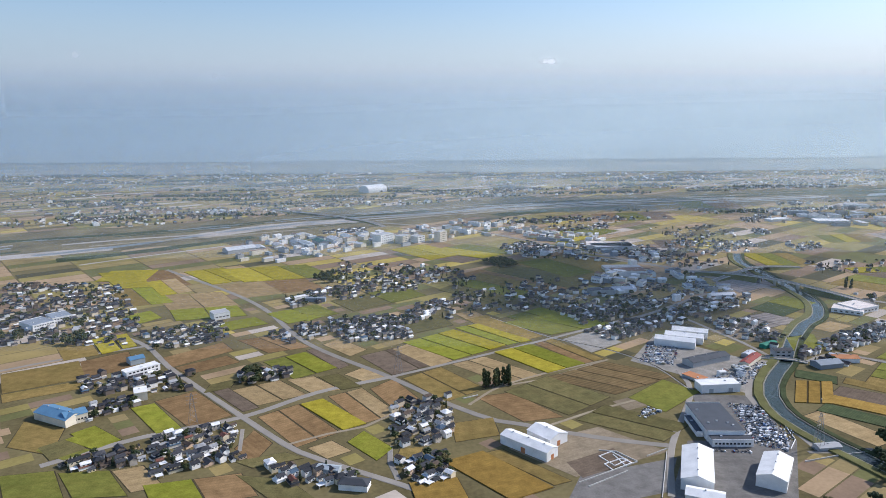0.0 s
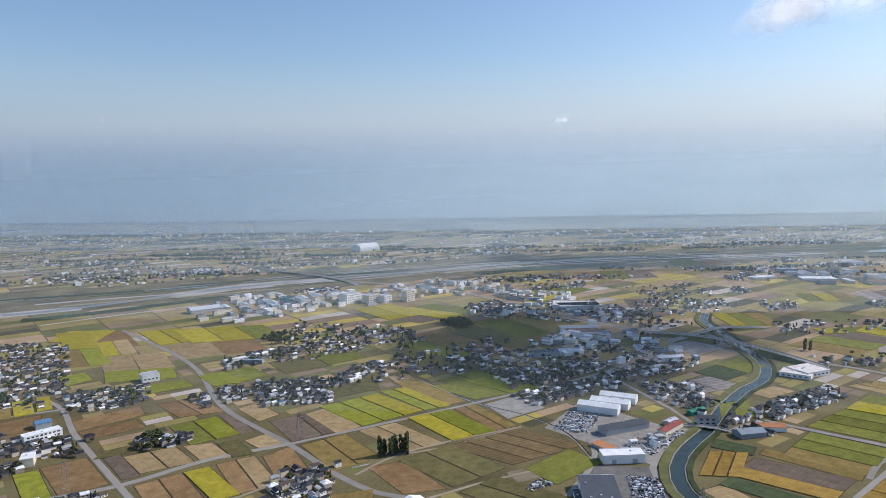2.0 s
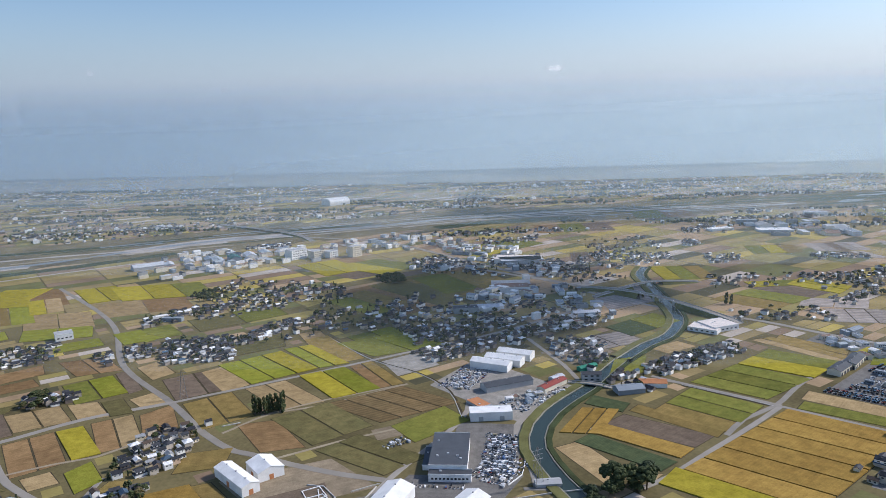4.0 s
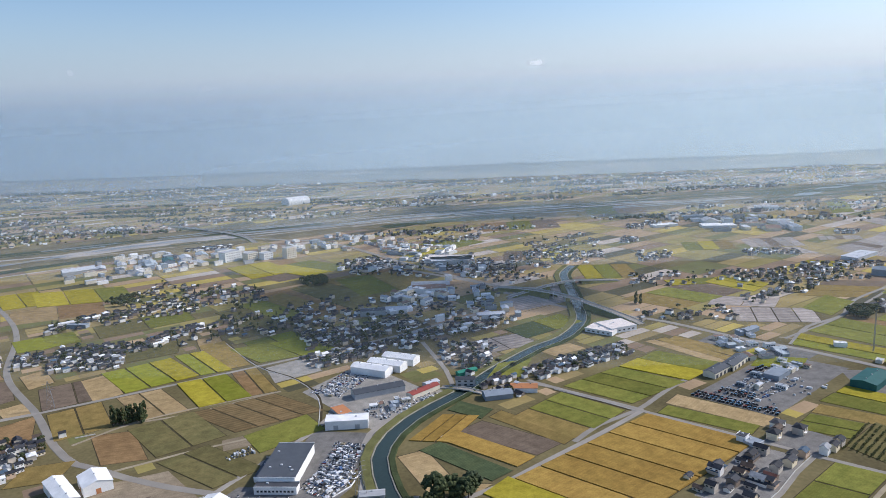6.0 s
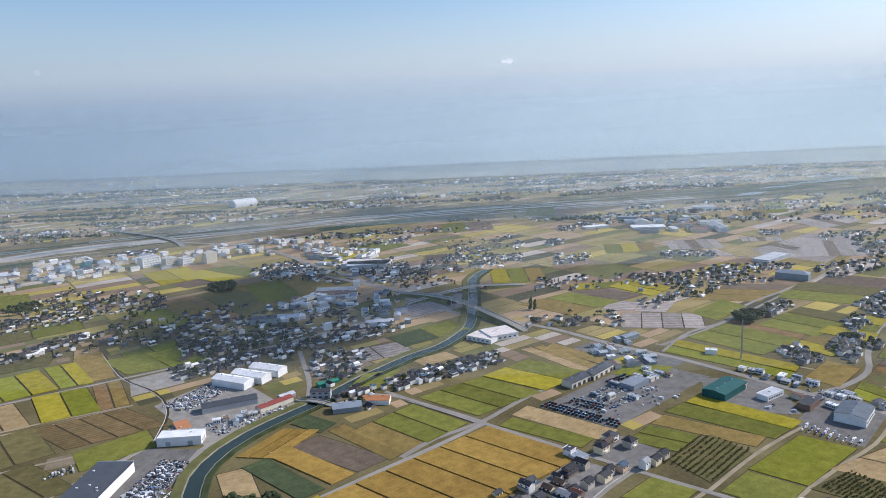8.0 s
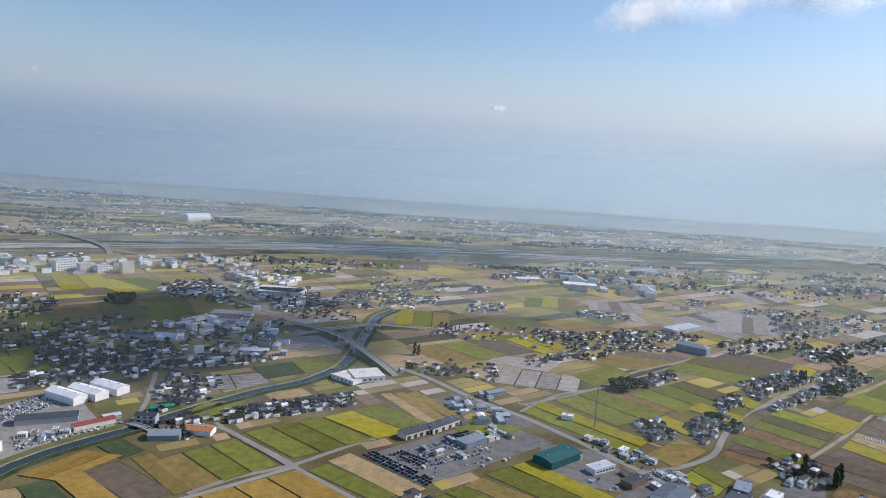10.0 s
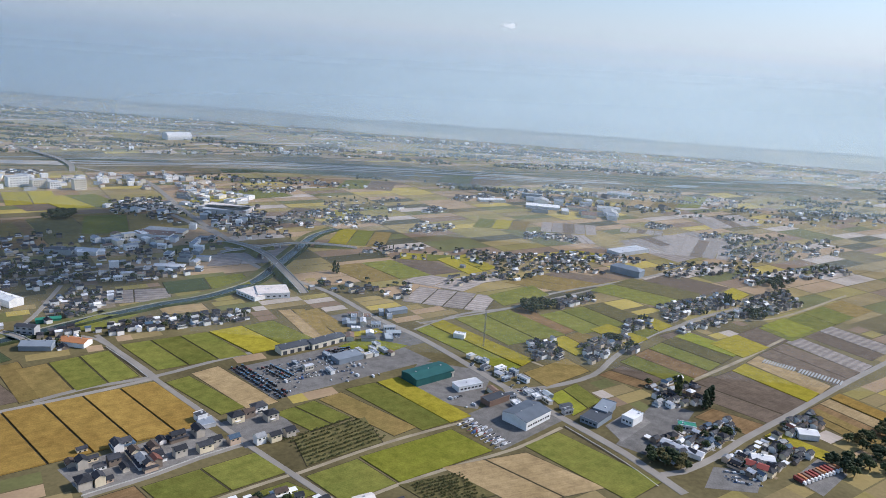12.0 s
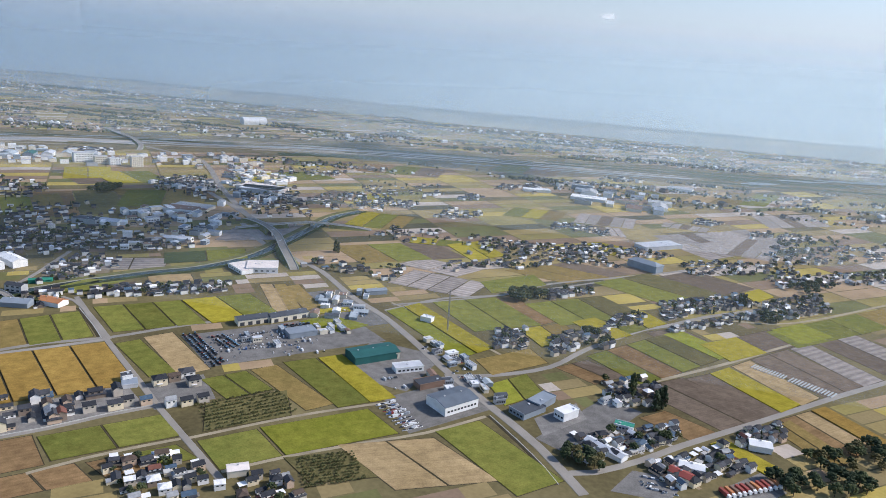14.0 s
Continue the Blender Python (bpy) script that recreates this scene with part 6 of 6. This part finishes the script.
works(10, 409, 1097, 99, 182, 3, size=(10, 20), tall=(4, 7))
lorries(11, 1097, 606, 1140, 634, -58)
works(7, 896, 703, 49, 62, 32, size=(7, 13), tall=(3, 5))
works(7, 866, 761, 27, 93, 46, size=(7, 13), tall=(3, 5))


# ---- the far plain ----
RIVER_LINE = np.array(RIVER)


def in_river(x, y):
    return bool((((RIVER_LINE - (x, y)) ** 2).sum(axis=1) < 165 ** 2).any())


far = random.Random(11)
bm = bmesh.new()
bh = bmesh.new()
bw = bmesh.new()


def quad_at(bm, x, y, w, d, a, z):
    c, s = math.cos(a), math.sin(a)
    return bm.faces.new([bm.verts.new((x + p * c - q * s, y + p * s + q * c, z)) for p, q in ((-w, -d), (w, -d), (w, d), (-w, d))])


def in_view(x, y):
    return abs(x - 500) < y * 0.95 + 500


GA = radians(38)
for i in range(-75, 95):
    for j in range(-30, 190):
        u, v = i * 102.0, j * 34.0
        x, y = u * math.cos(GA) - v * math.sin(GA), u * math.sin(GA) + v * math.cos(GA)
        if y < 380 or y > 3600 or (y < 1010 and -430 < x < 1330) or not in_view(x, y) or in_river(x, y) or far.random() < 0.06:
            continue
        quad_at(bm, x, y, 49.5, 16.2, GA, 0.03)
for i in range(-40, 48):
    for j in range(0, 130):
        u, v = i * 240.0, j * 80.0
        x, y = u * math.cos(GA) - v * math.sin(GA), u * math.sin(GA) + v * math.cos(GA)
        if y < 3600 or y > 8700 or not in_view(x, y) or far.random() < 0.1:
            continue
        quad_at(bm, x, y, 118, 38, GA, 0.03)
tagged(part("far_paddies", bm, "far_parcel"), "patchwork of distant paddies in olive, tan and yellow", "fields", kind="stuff")


def covered(x, y, r):
    """Whether a circle touches a parcel, road, river or building laid out already."""
    for fx, fy, fw, fd, fa, fs in PLOTS.near(x, y, r):
        dx, dy = x - fx, y - fy
        if abs(dx) + abs(dy) > fw + fd + abs(fs) + r:
            continue
        c, s = math.cos(fa), math.sin(fa)
        u, v = dx * c + dy * s, dy * c - dx * s
        if abs(v) < fd / 2 + r and abs(u - v / fd * fs) < fw / 2 + r:
            return True
    return not free(x, y, r)


bm = bmesh.new()
for i in range(-30, 34):
    for j in range(-70, 70):
        u, v = i * 52.0, j * 17.0
        x, y = u * math.cos(GA) - v * math.sin(GA), u * math.sin(GA) + v * math.cos(GA)
        if not (-500 < y < 1010 and -430 < x < 1430):
            continue
        ends = [k for k in range(-3, 4) if y < 150 or not covered(x + k * 7.5 * math.cos(GA), y + k * 7.5 * math.sin(GA), 5.5)]
        if len(ends) >= 2:
            a, b = min(ends) * 7.5 - 3.5, max(ends) * 7.5 + 3.5
            if len(ends) == max(ends) - min(ends) + 1:
                quad_at(bm, x + (a + b) / 2 * math.cos(GA), y + (a + b) / 2 * math.sin(GA), (b - a) / 2, 7.8, GA, 0.042)
tagged(part("small_plots", bm, "far_parcel"), "small plots of stubble and weeds between paddies", "fields", kind="stuff")


def far_house(x, y, grow):
    a, w, d, h = radians(38 + far.choice((0, 90)) + far.uniform(-8, 8)), far.uniform(2.8, 5.5) * grow, far.uniform(2.5, 4) * grow, far.uniform(2.5, 4.5) * grow
    c, s = math.cos(a), math.sin(a)
    lo = [bh.verts.new((x + p * c - q * s, y + p * s + q * c, 0)) for p, q in ((-w, -d), (w, -d), (w, d), (-w, d))]
    up = [bh.verts.new((x + p * c - q * s, y + p * s + q * c, h)) for p, q in ((-w, -d), (w, -d), (w, d), (-w, d))]
    e0, e1 = bh.verts.new((x - w * c, y - w * s, h + d * 0.5)), bh.verts.new((x + w * c, y + w * s, h + d * 0.5))
    for k in range(4):
        bh.faces.new((lo[k], lo[(k + 1) % 4], up[(k + 1) % 4], up[k])).material_index = 0
    for f in ((up[1], up[2], e1), (up[3], up[0], e0)):
        bh.faces.new(f).material_index = 0
    for f in ((up[0], up[1], e1, e0), (up[2], up[3], e0, e1)):
        bh.faces.new(f).material_index = 1


def far_tree(x, y, r):
    vs = [bw.verts.new((x + r * math.cos(k) * far.uniform(.7, 1.2), y + r * math.sin(k) * far.uniform(.7, 1.2), z)) for z in (0.2, r * 1.0) for k in (0, 1.05, 2.1, 3.14, 4.19, 5.24)]
    top = bw.verts.new((x + far.uniform(-1, 1), y, r * far.uniform(1.5, 2.2)))
    for k in range(6):
        bw.faces.new((vs[k], vs[(k + 1) % 6], vs[6 + (k + 1) % 6], vs[6 + k]))
        bw.faces.new((vs[6 + k], vs[6 + (k + 1) % 6], top))


for _ in range(700):
    cy = 1750 + 4800 * far.random() ** 1.25
    cx = 500 + far.uniform(-0.85, 0.85) * (cy + 300)
    if cy < 2900 and far.random() < 0.45:
        continue
    lw, ld = far.uniform(60, 220) * (1 + cy / 5000), far.uniform(25, 70)
    for _ in range(int(far.uniform(12, 58))):
        x, y = cx + far.gauss(0, 0.4) * lw, cy + far.gauss(0, 0.4) * ld
        if in_river(x, y):
            continue
        if far.random() < 0.55:
            far_house(x, y, 1.0 if far.random() < 0.93 else 1.9)
        else:
            far_tree(x, y, far.uniform(2, 4.2))
for _ in range(260):
    cy = 1900 + 4600 * far.random()
    cx = 500 + far.uniform(-0.8, 0.8) * cy
    lw = far.uniform(80, 420)
    for _ in range(int(lw / 4.5)):
        x, y = cx + far.uniform(-0.5, 0.5) * lw, cy + far.gauss(0, 8)
        if not in_river(x, y):
            far_tree(x, y, far.uniform(2.5, 5))
bm = bmesh.new()
for x, y, a, r in YARDS:
    b = radians(a + far.choice((0, 90, 180, 270)))
    quad_at(bm, x + r * 0.75 * math.cos(b), y + r * 0.75 * math.sin(b), r * far.uniform(0.4, 0.75), r * far.uniform(0.4, 0.7), b, 0.115 + 0.00005 * (len(bm.faces) % 300))
tagged(part("house_yards", bm, "yard_paving"), "paved yards and small gardens round village houses", "yards", kind="stuff")
tagged(part("distant_houses", bh, ["far_wall", "far_roof"]), "scattered distant houses and sheds across the plain", "houses", kind="stuff")
tagged(part("distant_groves", bw, "far_leaves"), "dark distant groves and tree rows beside farmsteads", "trees", kind="stuff")
HOUSE_PILE.done("village_houses", "packed village houses with dark tiled roofs further off", "houses")
TREE_PILE.done("village_trees", "dark garden trees of the further villages", "trees")
CAR_PILE.done("yard_cars", "ranks of cars in the further yards", "cars")

# ---- haze sheets, glowing backdrop and clouds ----
def against_sun(n):
    """The direction away from the sun, set as normal so sheets and clouds pass on full sunlight, however they lie to
    it.
    """
    way = n.new("ShaderNodeCombineXYZ")
    for k in range(3):
        way.inputs[k].default_value = -SUN_WAY[k]
    return way.outputs[0]


def painted_air_material(name, colour, alpha, low, high, glow=0.0):
    """Air painted on a sheet: mostly see-through, passing on light or glowing itself, thinning with height."""
    m = bpy.data.materials.new(name)
    m.use_nodes = True
    n, ln = m.node_tree.nodes, m.node_tree.links
    n.clear()
    o = n.new("ShaderNodeOutputMaterial")
    mix, tr = n.new("ShaderNodeMixShader"), n.new("ShaderNodeBsdfTransparent")
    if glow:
        # emission colours carry the air's light: brighter sunward and higher up
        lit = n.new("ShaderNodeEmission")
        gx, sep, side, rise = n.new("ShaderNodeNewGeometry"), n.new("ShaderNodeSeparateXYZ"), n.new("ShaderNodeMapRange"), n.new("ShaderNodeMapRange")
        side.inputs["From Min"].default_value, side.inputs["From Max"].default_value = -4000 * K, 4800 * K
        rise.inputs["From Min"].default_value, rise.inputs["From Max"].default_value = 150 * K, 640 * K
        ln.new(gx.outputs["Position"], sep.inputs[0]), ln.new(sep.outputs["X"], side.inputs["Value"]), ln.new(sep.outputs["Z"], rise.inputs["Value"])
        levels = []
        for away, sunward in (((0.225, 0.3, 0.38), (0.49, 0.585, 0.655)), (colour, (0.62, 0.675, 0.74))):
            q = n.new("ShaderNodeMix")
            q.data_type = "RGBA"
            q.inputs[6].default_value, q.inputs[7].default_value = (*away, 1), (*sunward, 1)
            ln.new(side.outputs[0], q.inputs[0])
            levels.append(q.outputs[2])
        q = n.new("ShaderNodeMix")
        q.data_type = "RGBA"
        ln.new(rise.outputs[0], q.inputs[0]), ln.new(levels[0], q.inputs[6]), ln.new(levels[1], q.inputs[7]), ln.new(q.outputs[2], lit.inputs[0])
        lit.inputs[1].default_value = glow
    else:
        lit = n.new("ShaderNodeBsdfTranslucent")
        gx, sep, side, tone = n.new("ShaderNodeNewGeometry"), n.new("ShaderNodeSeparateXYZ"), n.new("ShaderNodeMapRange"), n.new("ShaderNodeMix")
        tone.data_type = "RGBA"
        # haze is put into the sheet's colour, paler on the sunward side
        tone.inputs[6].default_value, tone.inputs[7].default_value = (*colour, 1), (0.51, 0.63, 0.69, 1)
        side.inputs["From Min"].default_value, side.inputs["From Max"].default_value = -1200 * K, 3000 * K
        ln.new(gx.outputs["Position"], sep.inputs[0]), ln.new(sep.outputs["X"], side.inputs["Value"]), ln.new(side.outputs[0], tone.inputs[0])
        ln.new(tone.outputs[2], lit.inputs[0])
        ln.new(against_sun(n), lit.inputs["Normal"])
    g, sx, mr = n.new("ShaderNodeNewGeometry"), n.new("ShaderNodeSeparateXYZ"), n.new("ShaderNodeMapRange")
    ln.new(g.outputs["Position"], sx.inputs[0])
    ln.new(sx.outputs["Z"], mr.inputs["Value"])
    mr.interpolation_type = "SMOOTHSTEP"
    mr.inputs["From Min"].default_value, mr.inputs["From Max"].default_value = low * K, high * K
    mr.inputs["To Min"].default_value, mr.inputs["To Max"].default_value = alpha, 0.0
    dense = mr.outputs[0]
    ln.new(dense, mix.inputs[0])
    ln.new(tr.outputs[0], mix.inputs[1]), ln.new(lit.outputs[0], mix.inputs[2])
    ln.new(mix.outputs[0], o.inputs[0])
    MATS[name] = m


# Flat tinted sheets stand in for haze, each further one denser.
HAZE_TINT = (0.225, 0.31, 0.395)
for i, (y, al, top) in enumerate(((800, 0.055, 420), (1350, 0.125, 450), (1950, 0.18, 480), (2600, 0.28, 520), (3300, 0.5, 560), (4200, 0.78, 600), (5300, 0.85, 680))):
    painted_air_material(f"haze_{i}", HAZE_TINT, al, 60, top)
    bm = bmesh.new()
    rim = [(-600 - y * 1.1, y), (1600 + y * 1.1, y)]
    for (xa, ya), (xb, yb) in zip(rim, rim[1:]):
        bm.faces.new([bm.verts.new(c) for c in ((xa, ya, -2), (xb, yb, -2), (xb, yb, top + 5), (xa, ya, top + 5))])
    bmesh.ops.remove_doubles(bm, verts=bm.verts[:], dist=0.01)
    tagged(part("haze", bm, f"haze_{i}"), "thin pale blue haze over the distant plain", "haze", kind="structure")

# Self-lit backdrop arc, with horizon haze and sun-side brightness put into its emission.
painted_air_material("horizon_air", (0.33, 0.4, 0.485), 1.0, 333, 1393, glow=1.0)
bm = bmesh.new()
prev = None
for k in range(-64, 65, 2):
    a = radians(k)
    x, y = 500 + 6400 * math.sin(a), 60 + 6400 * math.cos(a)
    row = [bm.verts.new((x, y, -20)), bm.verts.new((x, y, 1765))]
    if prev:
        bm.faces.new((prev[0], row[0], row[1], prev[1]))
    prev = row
tagged(part("backdrop", bm, "horizon_air"), "glowing backdrop painted as milky air above the far horizon", "sky", kind="structure")


def cloud_material(name, most, lump=330, fray=0.55):
    m = bpy.data.materials.new(name)
    m.use_nodes = True
    n, ln = m.node_tree.nodes, m.node_tree.links
    n.clear()
    o, mix, tr = n.new("ShaderNodeOutputMaterial"), n.new("ShaderNodeMixShader"), n.new("ShaderNodeBsdfTransparent")
    lit, df, tl = n.new("ShaderNodeMixShader"), n.new("ShaderNodeBsdfDiffuse"), n.new("ShaderNodeBsdfTranslucent")
    df.inputs[0].default_value = tl.inputs[0].default_value = (0.7, 0.72, 0.75, 1)
    lit.inputs[0].default_value = 0.85
    ln.new(against_sun(n), tl.inputs["Normal"])
    ln.new(df.outputs[0], lit.inputs[1]), ln.new(tl.outputs[0], lit.inputs[2])
    tc, nz, ln_, mr = n.new("ShaderNodeTexCoord"), n.new("ShaderNodeTexNoise"), n.new("ShaderNodeVectorMath"), n.new("ShaderNodeMapRange")
    nz.inputs["Scale"].default_value, nz.inputs["Detail"].default_value, nz.inputs["Roughness"].default_value = 1 / (lump * K), 7, 0.62
    ln_.operation = "LENGTH"
    ln.new(n.new("ShaderNodeNewGeometry").outputs["Position"], nz.inputs["Vector"])
    flat = n.new("ShaderNodeVectorMath")
    flat.operation = "MULTIPLY"
    flat.inputs[1].default_value = (1, 0, 1)
    ln.new(tc.outputs["Object"], flat.inputs[0]), ln.new(flat.outputs[0], ln_.inputs[0])
    sub = n.new("ShaderNodeMath")
    sub.operation = "SUBTRACT"
    ln.new(nz.outputs["Fac"], sub.inputs[0])
    half = n.new("ShaderNodeMath")
    half.operation = "MULTIPLY"
    half.inputs[1].default_value = fray
    ln.new(ln_.outputs["Value"], half.inputs[0]), ln.new(half.outputs[0], sub.inputs[1])
    mr.inputs["From Min"].default_value, mr.inputs["From Max"].default_value = 0.0, 0.42
    mr.inputs["To Max"].default_value = most
    ln.new(sub.outputs[0], mr.inputs["Value"])
    ln.new(mr.outputs[0], mix.inputs[0]), ln.new(tr.outputs[0], mix.inputs[1]), ln.new(lit.outputs[0], mix.inputs[2]), ln.new(mix.outputs[0], o.inputs[0])
    MATS[name] = m


cloud_material("cloud_white", 0.88, 240, 0.6)
cloud_material("cloud_thin", 0.42, 60, 0.72)


def cloud(x, y, z, w, h, seed):
    """A lumpy cloud, its near side towards the flight, fraying out at the rim."""
    bm = bmesh.new()
    bmesh.ops.create_icosphere(bm, subdivisions=4, radius=1.0)
    bmesh.ops.delete(bm, geom=[v for v in bm.verts if v.co.y > -0.12], context="VERTS")
    for v in bm.verts:
        v.co *= 1 + 0.25 * noise.noise(v.co * 2.1 + Vector((seed * 7.3, 0, 0)))
        v.co.y *= 0.02
    for f in bm.faces:
        f.smooth = True
    ob = tagged(part("cloud", bm, "cloud_white" if w > 180 and h > 80 else "cloud_thin", m=Matrix.Translation((x, y, z)) @ Matrix.Rotation(-math.atan2(x - 500, y) - 0.5, 4, "Z") @ Matrix.Diagonal((w * 1.2, w * 0.5, h, 1))), "soft white fraying fair-weather cloud", "cloud")
    return ob


m = bpy.data.materials.new("cumulus")
m.use_nodes = True
n, ln = m.node_tree.nodes, m.node_tree.links
thin, clear = n.new("ShaderNodeMixShader"), n.new("ShaderNodeBsdfTransparent")
thin.inputs[0].default_value = 0.25
n["Principled BSDF"].inputs["Base Color"].default_value = (0.9, 0.9, 0.9, 1)
n["Principled BSDF"].inputs["Roughness"].default_value = 1.0
ln.new(clear.outputs[0], thin.inputs[1]), ln.new(n["Principled BSDF"].outputs[0], thin.inputs[2])
ln.new(thin.outputs[0], n["Material Output"].inputs[0])
MATS["cumulus"] = m


def shade_cloud(x, y, z, wide, deep):
    """A dense low cumulus, heaped from many puffs, whose shadow lies over the town."""
    rnd = random.Random(5)
    bm = bmesh.new()
    for _ in range(85):
        a, q = rnd.uniform(0, 6.28), rnd.random() ** 0.5
        c = Vector((wide * q * math.cos(a), deep * q * math.sin(a), rnd.uniform(0, 60) * (1 - q)))
        r = rnd.uniform(25, 70) * (1.1 - 0.35 * q)
        g = bmesh.ops.create_icosphere(bm, subdivisions=2, radius=r)["verts"]
        for v in g:
            v.co = v.co * (1 + 0.3 * noise.noise(v.co * 0.03 + c * 0.01)) * 1.0 + c
    return tagged(part("cumulus_cloud", bm, "cumulus", m=Matrix.Translation((x, y, z))), "dense white cumulus cloud high above the plain", "cloud")


cloud(-3037, 6147, 775, 110, 70, 0)
cloud(961, 6147, 701, 120, 48, 1)
cloud(-1843, 6147, 601, 200, 60, 3)
cloud(1591, 2571, 937, 430, 190, 4)
cloud(1261, 2591, 805, 200, 100, 5)
cloud(1980, 2551, 991, 330, 200, 6)
shade_cloud(2290, 1850, 1600, 285, 255)

# ---- kinds never placed are dropped ----
for k, src in [((True, i), o) for i, o in enumerate(NEAR_KINDS)] + [((False, i), o) for i, o in enumerate(FAR_KINDS)]:
    if k not in USED or not k[0]:
        for o in (*src.children_recursive, src):
            bpy.data.objects.remove(o)
for src in [t for some in TREES.values() for t in some] + CARS:
    if src.name not in TUSED and src.name not in CUSED:
        for o in (*src.children_recursive, src):
            bpy.data.objects.remove(o)

# ---- the whole place goes down to scale ----
for ob in list(scene.objects):
    if ob.parent is None and ob.type in ("MESH", "EMPTY"):
        ob.matrix_basis = Matrix.Scale(K, 4) @ ob.matrix_basis
